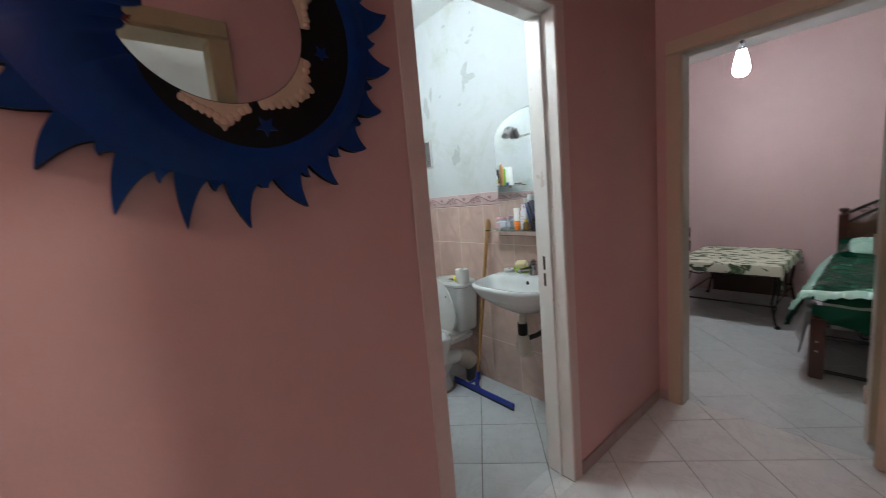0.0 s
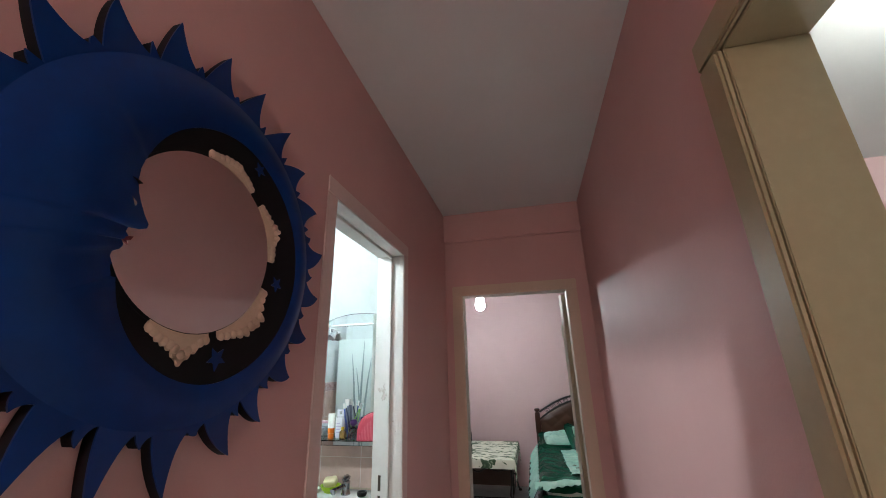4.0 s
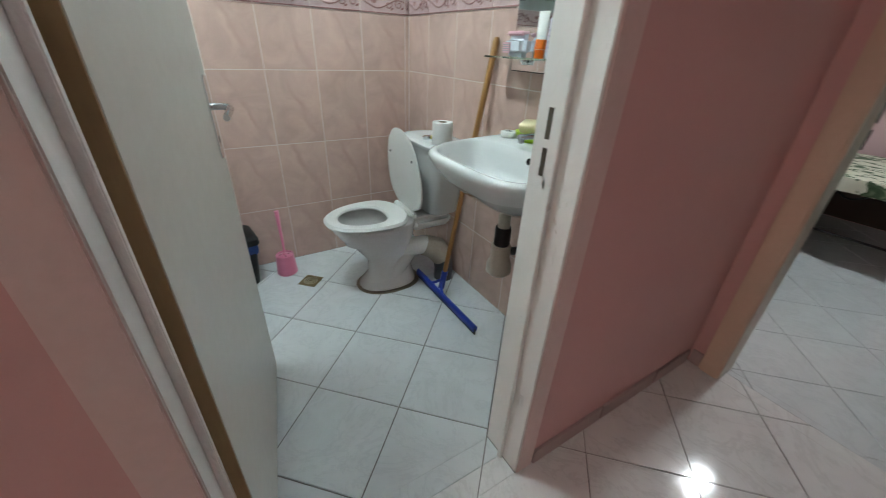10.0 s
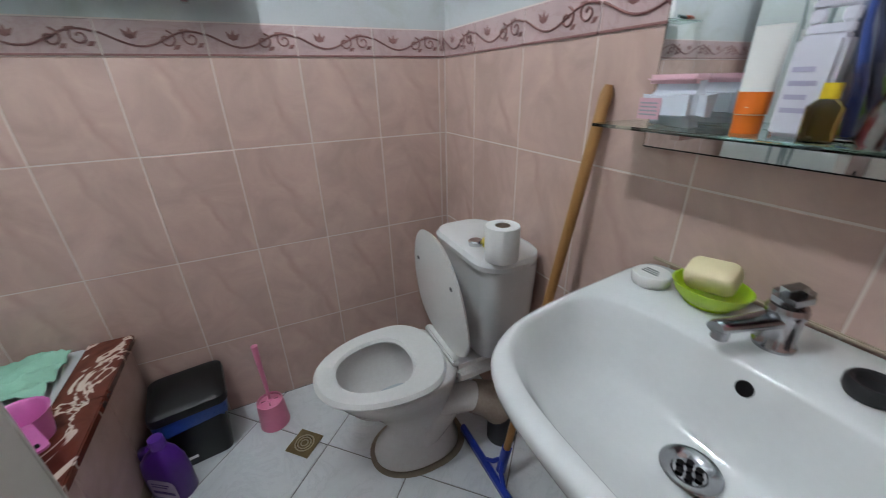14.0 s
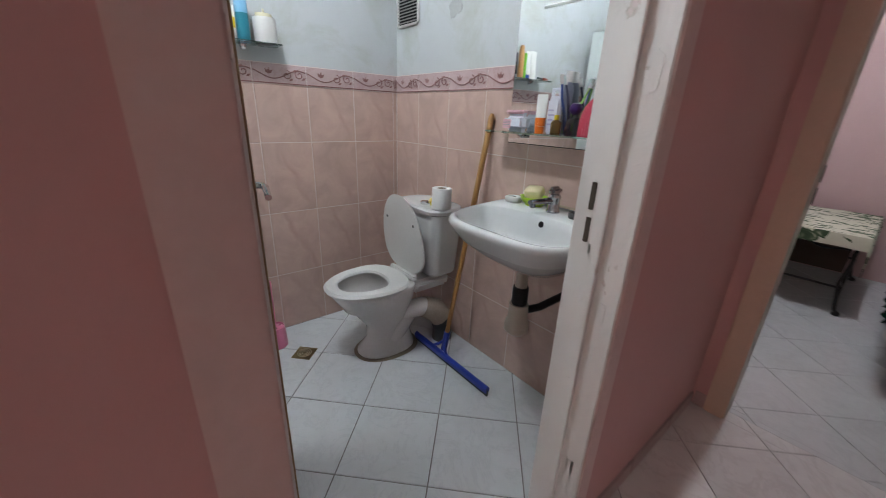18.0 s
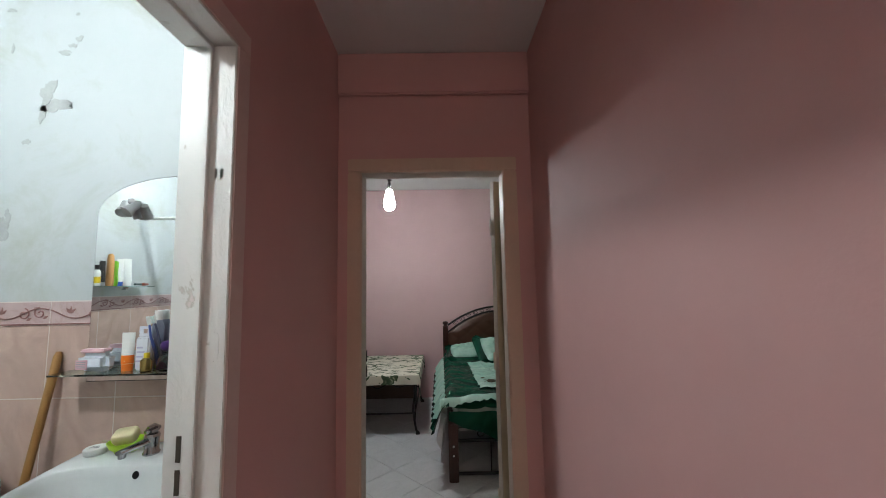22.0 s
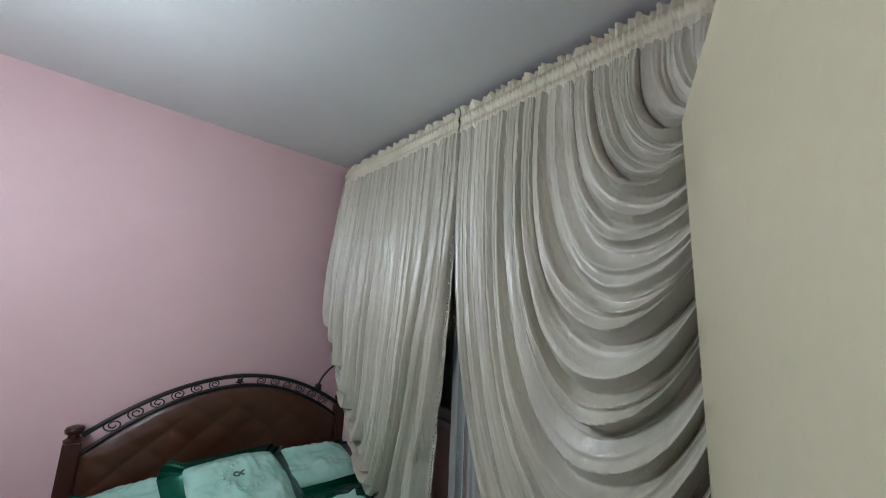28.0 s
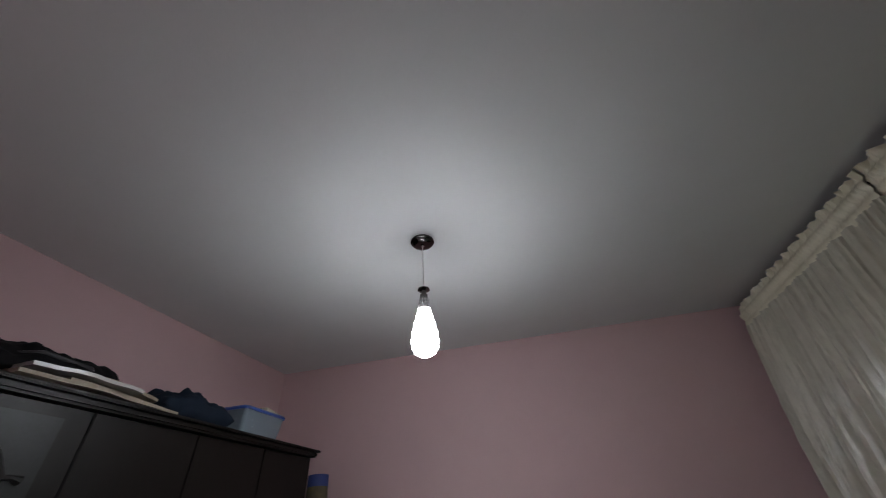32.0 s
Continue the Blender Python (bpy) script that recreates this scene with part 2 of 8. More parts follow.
def floor_tile_paint(name, base, vein, rough):
    """Glazed ceramic with pale clouds and thin veins; every tile has its own cut of the pattern."""
    mat, nt, b = material(name)
    L = nt.links.new
    tc, info = nd(nt, "TexCoord"), nd(nt, "ObjectInfo")
    off = nd(nt, "VectorMath", op="SCALE")
    off.inputs["Scale"].default_value = 37.0
    cb = nt.nodes.new("ShaderNodeCombineXYZ")
    for i in range(3):
        L(info.outputs["Random"], cb.inputs[i])
    L(cb.outputs[0], off.inputs[0])
    add = nd(nt, "VectorMath", op="ADD")
    L(tc.outputs["Object"], add.inputs[0])
    L(off.outputs[0], add.inputs[1])
    cloud = nd(nt, "TexNoise", Scale=7.0, Detail=6.0, Roughness=0.65, Distortion=0.8)
    veins = nd(nt, "TexNoise", Scale=4.0, Detail=8.0, Roughness=0.7, Distortion=1.6)
    L(add.outputs[0], cloud.inputs["Vector"])
    L(add.outputs[0], veins.inputs["Vector"])
    ramp = nt.nodes.new("ShaderNodeValToRGB")
    e = ramp.color_ramp.elements
    e[0].position, e[0].color = 0.35, (*[c * 0.93 for c in base], 1)
    e[1].position, e[1].color = 0.65, (*base, 1)
    L(cloud.outputs[0], ramp.inputs[0])
    line = nt.nodes.new("ShaderNodeValToRGB")
    q = line.color_ramp.elements
    q[0].position, q[0].color = 0.47, (0, 0, 0, 1)
    q[1].position, q[1].color = 0.5, (1, 1, 1, 1)
    q2 = q.new(0.53)
    q2.color = (0, 0, 0, 1)
    L(veins.outputs[0], line.inputs[0])
    mx = nt.nodes.new("ShaderNodeMixRGB")
    mx.inputs[2].default_value = (*vein, 1)
    mul = nd(nt, "Math", op="MULTIPLY")
    mul.inputs[1].default_value = 0.35
    L(line.outputs[0], mul.inputs[0])
    L(mul.outputs[0], mx.inputs[0])
    L(ramp.outputs[0], mx.inputs[1])
    L(mx.outputs[0], b.inputs["Base Color"])
    mr = nt.nodes.new("ShaderNodeMapRange")
    mr.inputs[3].default_value, mr.inputs[4].default_value = rough * 0.7, rough * 1.4
    L(cloud.outputs[0], mr.inputs[0])
    L(mr.outputs[0], b.inputs["Roughness"])
    wav = nd(nt, "TexNoise", Scale=2.2, Detail=1.0)
    L(add.outputs[0], wav.inputs["Vector"])
    pit = nd(nt, "TexNoise", Scale=60.0, Detail=2.0)
    L(add.outputs[0], pit.inputs["Vector"])
    both = nd(nt, "Math", op="MULTIPLY_ADD")
    both.inputs[1].default_value = 0.30
    L(pit.outputs[0], both.inputs[0])
    L(wav.outputs[0], both.inputs[2])
    bp = nd(nt, "Bump", Strength=0.14, Distance=0.004)
    L(both.outputs[0], bp.inputs["Height"])
    L(bp.outputs[0], b.inputs["Normal"])
    return mat


def flaking_paint(name):
    """Old white gloss over older coats: lumps, and edges of lost flakes that show the grey-brown coat under it."""
    mat, nt, b = material(name)
    L = nt.links.new
    tc = nd(nt, "TexCoord")
    mp = nd(nt, "Mapping")
    mp.inputs["Scale"].default_value = (1, 1, 0.6)
    L(tc.outputs["Object"], mp.inputs["Vector"])
    lumps = nd(nt, "TexNoise", Scale=22.0, Detail=5.0, Roughness=0.6, Distortion=0.6)
    flakes = nd(nt, "TexNoise", Scale=9.0, Detail=7.0, Roughness=0.62, Distortion=0.4)
    for n in (lumps, flakes):
        L(mp.outputs[0], n.inputs["Vector"])
    edge = nt.nodes.new("ShaderNodeValToRGB")
    q = edge.color_ramp.elements
    q[0].position, q[0].color = 0.645, (0, 0, 0, 1)
    q[1].position, q[1].color = 0.66, (1, 1, 1, 1)
    L(flakes.outputs[0], edge.inputs[0])
    thin = nt.nodes.new("ShaderNodeValToRGB")
    q = thin.color_ramp.elements
    q[0].position, q[0].color = 0.64, (0.74, 0.735, 0.71, 1)
    q[1].position, q[1].color = 0.655, (0.56, 0.53, 0.48, 1)
    q2 = q.new(0.675)
    q2.color = (0.68, 0.61, 0.59, 1)
    L(flakes.outputs[0], thin.inputs[0])
    L(thin.outputs[0], b.inputs["Base Color"])
    b.inputs["Roughness"].default_value = 0.42
    hgt = nd(nt, "Math", op="MULTIPLY_ADD")
    hgt.inputs[1].default_value = -0.5
    L(edge.outputs[0], hgt.inputs[0])
    L(lumps.outputs[0], hgt.inputs[2])
    bp = nd(nt, "Bump", Strength=0.6, Distance=0.006)
    L(hgt.outputs[0], bp.inputs["Height"])
    L(bp.outputs[0], b.inputs["Normal"])
    return mat


def wall_tile_paint(name, base, dark, rough):
    """Rose ceramic with soft clouds and, on every tile, the same slanting vein slightly shifted."""
    mat, nt, b = material(name)
    L = nt.links.new
    tc, info = nd(nt, "TexCoord"), nd(nt, "ObjectInfo")
    cb = nt.nodes.new("ShaderNodeCombineXYZ")
    sc = nd(nt, "Math", op="MULTIPLY")
    sc.inputs[1].default_value = 23.0
    L(info.outputs["Random"], sc.inputs[0])
    L(sc.outputs[0], cb.inputs[1])
    add = nd(nt, "VectorMath", op="ADD")
    L(tc.outputs["Object"], add.inputs[0])
    L(cb.outputs[0], add.inputs[1])
    cloud = nd(nt, "TexNoise", Scale=6.0, Detail=6.0, Roughness=0.6, Distortion=0.9)
    wob = nd(nt, "TexNoise", Scale=9.0, Detail=4.0)
    for n in (cloud, wob):
        L(add.outputs[0], n.inputs["Vector"])
    ramp = nt.nodes.new("ShaderNodeValToRGB")
    e = ramp.color_ramp.elements
    e[0].position, e[0].color = 0.34, (*[c * 0.80 for c in base], 1)
    e[1].position, e[1].color = 0.68, (*base, 1)
    L(cloud.outputs[0], ramp.inputs[0])
    sep = nt.nodes.new("ShaderNodeSeparateXYZ")
    L(tc.outputs["Object"], sep.inputs[0])
    slant = nd(nt, "Math", op="MULTIPLY_ADD")
    slant.inputs[1].default_value = 0.42
    L(sep.outputs[2], slant.inputs[0])
    L(sep.outputs[0], slant.inputs[2])
    bend = nd(nt, "Math", op="MULTIPLY_ADD")
    bend.inputs[1].default_value = 0.09
    L(wob.outputs[0], bend.inputs[0])
    L(slant.outputs[0], bend.inputs[2])
    vein = nt.nodes.new("ShaderNodeValToRGB")
    q = vein.color_ramp.elements
    q[0].position, q[0].color = 0.250, (0, 0, 0, 1)
    q[1].position, q[1].color = 0.268, (1, 1, 1, 1)
    q2 = q.new(0.292)
    q2.color = (0, 0, 0, 1)
    L(bend.outputs[0], vein.inputs[0])
    gate = nt.nodes.new("ShaderNodeValToRGB")
    gate.color_ramp.elements[0].position, gate.color_ramp.elements[1].position = 0.42, 0.62
    L(cloud.outputs[0], gate.inputs[0])
    mul = nd(nt, "Math", op="MULTIPLY")
    L(vein.outputs[0], mul.inputs[0])
    L(gate.outputs[0], mul.inputs[1])
    half = nd(nt, "Math", op="MULTIPLY")
    half.inputs[1].default_value = 0.36
    L(mul.outputs[0], half.inputs[0])
    mx = nt.nodes.new("ShaderNodeMixRGB")
    mx.inputs[2].default_value = (*dark, 1)
    L(half.outputs[0], mx.inputs[0])
    L(ramp.outputs[0], mx.inputs[1])
    L(mx.outputs[0], b.inputs["Base Color"])
    b.inputs["Roughness"].default_value = rough
    wav = nd(nt, "TexNoise", Scale=14.0, Detail=3.0)
    L(add.outputs[0], wav.inputs["Vector"])
    bp = nd(nt, "Bump", Strength=0.10, Distance=0.004)
    L(wav.outputs[0], bp.inputs["Height"])
    L(bp.outputs[0], b.inputs["Normal"])
    return mat


PINK = wall_paint("pink_wall_paint", (0.615, 0.376, 0.360), (0.565, 0.336, 0.322))
ROSE = wall_paint("rose_bedroom_paint", (0.63, 0.445, 0.445), (0.58, 0.40, 0.405))
BATH_WHITE = wall_paint("damp_white_paint", (0.47, 0.495, 0.50), (0.41, 0.435, 0.44), (0.36, 0.37, 0.32), 0.75)
WHITE = wall_paint("white_wall_paint", (0.60, 0.625, 0.63), (0.53, 0.56, 0.565))
CEIL = wall_paint("ceiling_paint", (0.68, 0.69, 0.68), (0.63, 0.64, 0.63))
CASING_PINK = surface("pink_casing_paint", (0.72, 0.58, 0.55), (0.64, 0.50, 0.47), rough=0.5, scale=5, fine=60, bump=0.3)
CASING = surface("casing_paint", (0.64, 0.52, 0.40), (0.58, 0.45, 0.345), rough=0.5, scale=3, fine=60, bump=0.25)
OLIVE = surface("dull_olive_paint", (0.40, 0.34, 0.21), (0.34, 0.285, 0.17), rough=0.45, scale=2.5, fine=40, bump=0.15)
GREY_WHITE = surface("grey_white_gloss", (0.60, 0.58, 0.51), (0.52, 0.49, 0.42), rough=0.38, scale=2.5, fine=40, bump=0.06)
CREAM = surface("cream_gloss_paint", (0.62, 0.56, 0.40), (0.56, 0.50, 0.34), rough=0.32, scale=2.5, fine=40, bump=0.12)
JAMB_WHITE = flaking_paint("chipped_white_paint")
GROUT_DARK = surface("floor_grout", (0.22, 0.205, 0.195), rough=0.85, scale=20, bump=0.3)
GROUT_PALE = surface("pale_floor_grout", (0.36, 0.35, 0.33), rough=0.85, scale=20, bump=0.3)
GROUT = surface("wall_grout", (0.66, 0.56, 0.51), rough=0.8, scale=20, bump=0.2)
TILE_FLOOR = floor_tile_paint("glazed_floor_tile", (0.62, 0.65, 0.66), (0.45, 0.48, 0.50), 0.09)
TILE_HALL = floor_tile_paint("glazed_hall_tile", (0.70, 0.70, 0.69), (0.46, 0.45, 0.44), 0.10)
TILE_WALL = wall_tile_paint("rose_wall_tile", (0.56, 0.395, 0.34), (0.28, 0.15, 0.125), 0.22)
TILE_BORDER = floor_tile_paint("border_tile_glaze", (0.50, 0.37, 0.36), (0.36, 0.22, 0.21), 0.2)
ORNAMENT = surface("border_relief_glaze", (0.17, 0.07, 0.065), (0.24, 0.11, 0.10), rough=0.3, bump=0)
SKIRT = surface("skirting_tile", (0.50, 0.40, 0.38), (0.40, 0.30, 0.29), rough=0.35, scale=9, bump=0.1)
CERAMIC = surface("white_sanitary_ceramic", (0.66, 0.675, 0.67), (0.61, 0.625, 0.62), rough=0.07, rvar=0.03, bump=0.0, coat=0.3)
CHROME = surface("chrome", (0.75, 0.76, 0.78), rough=0.12, rvar=0.05, metal=1.0, bump=0.0)
STEEL = surface("brushed_steel", (0.5, 0.5, 0.5), rough=0.32, metal=1.0, bump=0.05)
BLACK_RUBBER = surface("black_rubber", (0.015, 0.015, 0.017), rough=0.45, bump=0.05)
BLACK_IRON = surface("black_iron", (0.012, 0.011, 0.011), rough=0.4, bump=0.1, metal=0.3)
DARK_WOOD = surface("dark_stained_wood", (0.075, 0.022, 0.012), (0.035, 0.011, 0.007), rough=0.34, spec=0.28, scale=3, fine=50, stretch=(9, 9, 1), bump=0.12, coat=0.2)
WENGE = surface("wardrobe_veneer", (0.012, 0.009, 0.007), (0.007, 0.006, 0.005), rough=0.42, spec=0.16, scale=3, fine=60, stretch=(14, 14, 1), bump=0.1)
MIRROR = surface("mirror_silver", (0.88, 0.90, 0.90), (0.88, 0.90, 0.90), rough=0.015, rvar=0.005, metal=1.0, bump=0.0)
BLUE_PAINT = surface("moon_blue_paint", (0.002, 0.038, 0.20), (0.0015, 0.025, 0.135), rough=0.34, spec=0.22, scale=4, fine=30, bump=0.15)
BLACK_PAINT = surface("matt_black_paint", (0.005, 0.004, 0.005), rough=0.6, spec=0.2, bump=0.1)
CLOUD_PAINT = surface("cream_cloud_paint", (0.62, 0.47, 0.36), (0.52, 0.38, 0.28), rough=0.6, scale=20, bump=0.5)
PLASTIC_WHITE = surface("white_plastic", (0.72, 0.72, 0.70), rough=0.35, bump=0.03)
PLASTIC_IVORY = surface("ivory_plastic", (0.58, 0.50, 0.38), rough=0.35, bump=0.03)
CLEAR = glass("clear_glass")
SHELF_GLASS = glass("green_shelf_glass", (0.72, 0.93, 0.86))


def satin(name, dark=(0.46, 0.44, 0.36), light=(0.56, 0.54, 0.46), rough=0.33, spec=0.8, crush=0.6, stretch=(1, 1, 0.3), scale=26, sheen=(1, 1, 1)):
    """Glossy satin: soft body, stretched crush marks, a tight highlight along the folds."""
    m, nt, b = material(name)
    tc = nt.nodes.new("ShaderNodeTexCoord")
    mp = nt.nodes.new("ShaderNodeMapping")
    mp.inputs["Scale"].default_value = stretch
    nt.links.new(tc.outputs["Object"], mp.inputs[0])
    n1 = nt.nodes.new("ShaderNodeTexNoise")
    n1.inputs["Scale"].default_value, n1.inputs["Detail"].default_value = scale, 4
    n2 = nt.nodes.new("ShaderNodeTexNoise")
    n2.inputs["Scale"].default_value, n2.inputs["Detail"].default_value = 4, 3
    for n in (n1, n2):
        nt.links.new(mp.outputs[0], n.inputs["Vector"])
    ramp = nt.nodes.new("ShaderNodeValToRGB")
    ramp.color_ramp.elements[0].position, ramp.color_ramp.elements[0].color = 0.3, (*dark, 1)
    ramp.color_ramp.elements[1].position, ramp.color_ramp.elements[1].color = 0.7, (*light, 1)
    nt.links.new(n2.outputs[0], ramp.inputs[0])
    nt.links.new(ramp.outputs[0], b.inputs["Base Color"])
    bump = nt.nodes.new("ShaderNodeBump")
    bump.inputs["Strength"].default_value, bump.inputs["Distance"].default_value = crush, 0.005
    nt.links.new(n1.outputs[0], bump.inputs["Height"])
    nt.links.new(bump.outputs[0], b.inputs["Normal"])
    b.inputs["Roughness"].default_value = rough
    b.inputs["Specular IOR Level"].default_value = spec
    b.inputs["IOR"].default_value = 1.55
    b.inputs["Specular Tint"].default_value = (*sheen, 1)
    return m
# ---------------------------------------------------------------- the shell
H = 2.74
BATH_X, BATH_Y = -1.695, 2.15
HALL_X, END_Y = 1.06, 2.68
BED_X0, BED_X1, BED_Y0, BED_Y1 = -1.62, 2.03, 2.785, 5.62


def structure(name, bm, mat, label, category="wall"):
    return tagged(part(name, bm, mat), label, category, kind="structure")


def boxes(*rows):
    bm = bmesh.new()
    for r in rows:
        tri_box(bm, *r)
    return bm


# hall side of the wall between hall and bathroom, with the bathroom doorway
DO = (0.958, 1.67, 2.112)
structure("wall_hall_west", boxes((-0.07, 0, -2.4, DO[0] - 0.012, 0, H), (-0.07, 0, DO[1] + 0.012, END_Y, 0, H), (-0.07, 0, DO[0] - 0.012, DO[1] + 0.012, DO[2] + 0.012, H)), PINK, "pink painted hall wall with a bathroom doorway")
wall_bath_door = structure("wall_bath_door", boxes((-0.14, -0.071, -0.05, DO[0] - 0.012, 0, H), (-0.14, -0.071, DO[1] + 0.012, BATH_Y, 0, H), (-0.14, -0.071, DO[0] - 0.012, DO[1] + 0.012, DO[2] + 0.012, H)), BATH_WHITE, "white painted bathroom wall beside the door")
# end wall with the bedroom doorway
BO = (0.133, 0.898, 2.060)
structure("wall_hall_end", boxes((-0.07, BO[0] - 0.012, END_Y, 2.75, 0, H), (BO[1] + 0.012, 1.2, END_Y, 2.75, 0, H), (BO[0] - 0.012, BO[1] + 0.012, END_Y, 2.75, BO[2] + 0.012, H)), PINK, "pink painted end wall of the hall around the bedroom doorway")
structure("wall_bedroom_south", boxes((BED_X0 - 0.12, BO[0] - 0.012, 2.751, BED_Y0, 0, H), (BO[1] + 0.012, BED_X1 + 0.12, 2.751, BED_Y0, 0, H), (BO[0] - 0.012, BO[1] + 0.012, 2.751, BED_Y0, BO[2] + 0.012, H)), ROSE, "rose painted bedroom wall around the doorway")
# east wall with the kitchen doorway
KO = (-0.25, 0.605, 2.15)
structure("wall_hall_east", boxes((HALL_X, 1.13, -2.4, KO[0] - 0.012, 0, H), (HALL_X, 1.13, KO[1] + 0.012, END_Y, 0, H), (HALL_X, 1.13, KO[0] - 0.012, KO[1] + 0.012, KO[2] + 0.012, H)), PINK, "pink painted hall wall with a kitchen doorway")
structure("wall_kitchen_west", boxes((1.131, 1.205, -1.3, KO[0] - 0.012, 0, H), (1.131, 1.205, KO[1] + 0.012, 2.5, 0, H), (1.131, 1.205, KO[0] - 0.012, KO[1] + 0.012, KO[2] + 0.012, H)), WHITE, "white painted kitchen wall beside the doorway")
structure("wall_hall_back", boxes((-0.07, 1.13, -2.5, -2.4, 0, H)), PINK, "plain pink wall closing the hall")
# a shallow beam at the head of the end wall
structure("beam_hall", box_bm(0.0, HALL_X, END_Y - 0.035, END_Y, 2.50, H, 0.008), PINK, "shallow pink plastered beam under the hall ceiling", "beam")
# bathroom
wall_bath_west = structure("wall_bath_west", boxes((-1.82, -1.702, -0.17, 2.27, 0, H)), BATH_WHITE, "white bathroom wall above rose tiles")
wall_bath_north = structure("wall_bath_north", boxes((-1.702, -0.141, 2.157, 2.27, 0, H)), BATH_WHITE, "white flaking bathroom wall above rose tiles")
wall_bath_south = structure("wall_bath_south", boxes((-1.702, -0.14, -0.17, -0.057, 0, H)), BATH_WHITE, "white bathroom wall behind the bathtub")
# bedroom
structure("wall_bedroom_north", boxes((BED_X0 - 0.12, BED_X1 + 0.12, BED_Y1, BED_Y1 + 0.12, 0, H)), ROSE, "rose painted bedroom wall behind the bed")
structure("wall_bedroom_west", boxes((BED_X0 - 0.12, BED_X0, BED_Y0, BED_Y1, 0, H)), ROSE, "rose painted bedroom wall behind the wardrobe")
WIN = (3.45, 5.1, 1.03, 2.3)
structure("wall_bedroom_east", boxes((BED_X1, BED_X1 + 0.12, BED_Y0, WIN[0], 0, H), (BED_X1, BED_X1 + 0.12, WIN[1], BED_Y1, 0, H), (BED_X1, BED_X1 + 0.12, WIN[0], WIN[1], 0, WIN[2]), (BED_X1, BED_X1 + 0.12, WIN[0], WIN[1], WIN[3], H)), ROSE, "rose painted bedroom wall around the curtained window")
# kitchen and its laundry recess
KX1, KY1 = 4.2, 2.5
LO = (2.51, 3.0, 2.02)
structure("wall_kitchen_north", boxes((1.131, LO[0], KY1, 2.62, 0, H), (LO[1], KX1, KY1, 2.62, 0, H), (LO[0], LO[1], KY1, 2.62, LO[2], H)), ROSE, "rose painted kitchen wall around a laundry opening")
structure("wall_kitchen_east", boxes((KX1, KX1 + 0.12, -1.42, 2.62, 0, H)), WHITE, "plain kitchen wall")
structure("wall_kitchen_south", boxes((1.131, KX1, -1.42, -1.301, 0, H)), WHITE, "plain kitchen wall")
LW = (2.99, 3.69, 0.90, 2.25)
structure("wall_laundry", boxes((2.4, LW[0], 3.5, 3.6, 0, H), (LW[1], KX1, 3.5, 3.6, 0, H), (LW[0], LW[1], 3.5, 3.6, 0, LW[2]), (LW[0], LW[1], 3.5, 3.6, LW[3], H), (2.3, 2.4, 2.621, 3.6, 0, H), (KX1 - 0.3, KX1 - 0.2, 2.621, 3.499, 0, H)), WHITE, "white laundry recess wall around a frosted window")

# ceilings
structure("ceiling_hall", boxes((-0.07, 1.131, -2.5, 2.75, H, H + 0.1)), CEIL, "white painted hall ceiling", "ceiling")
structure("ceiling_bath", boxes((-1.82, -0.071, -0.17, 2.27, H, H + 0.1)), CEIL, "white painted bathroom ceiling", "ceiling")
structure("ceiling_bedroom", boxes((BED_X0 - 0.12, BED_X1 + 0.12, 2.751, BED_Y1 + 0.12, H, H + 0.1)), CEIL, "white painted bedroom ceiling", "ceiling")
structure("ceiling_kitchen", boxes((1.132, KX1 + 0.12, -1.42, 2.74, H, H + 0.1), (2.2, KX1 + 0.12, 2.74, 3.6, H, H + 0.1)), CEIL, "white painted kitchen ceiling", "ceiling")


# doorway linings and casings
def doorway(name, axis, a0, a1, top, f0, f1, front, casing, w, mat_lining, mat_casing, label, back=None):
    """A lining through the wall from f0 to f1 and a casing on its front face; axis is the way along the wall."""
    root = thing(name, pose(0, 0, 0), label, "door frame", kind="structure")

    def bx(u0, u1, v0, v1, z0, z1, bev):
        return box_bm(u0, u1, v0, v1, z0, z1, bev) if axis == "x" else box_bm(v0, v1, u0, u1, z0, z1, bev)

    part("jamb", bx(a0 - 0.012, a0, f0, f1, 0, top, 0.002), mat_lining, root)
    part("jamb", bx(a1, a1 + 0.012, f0, f1, 0, top, 0.002), mat_lining, root)
    part("head", bx(a0 - 0.012, a1 + 0.012, f0, f1, top, top + 0.012, 0.002), mat_lining, root)
    s0, s1 = sorted((front, front + casing))
    part("casing", bx(a0 - w, a0 - 0.002, s0, s1, 0, top + 0.002, 0.006), mat_casing, root)
    part("casing", bx(a1 + 0.002, a1 + w, s0, s1, 0, top + 0.002, 0.006), mat_casing, root)
    part("casing", bx(a0 - w, a1 + w, s0, s1, top + 0.003, top + w, 0.006), mat_casing, root)
    if back is not None:
        b0, b1 = sorted(back)
        part("stop", bx(a0, a0 + 0.014, b0, b1, 0, top - 0.015, 0.002), mat_lining, root)
        part("stop", bx(a1 - 0.014, a1, b0, b1, 0, top - 0.015, 0.002), mat_lining, root)
        part("stop", bx(a0, a1, b0, b1, top - 0.014, top, 0.002), mat_lining, root)
    return root


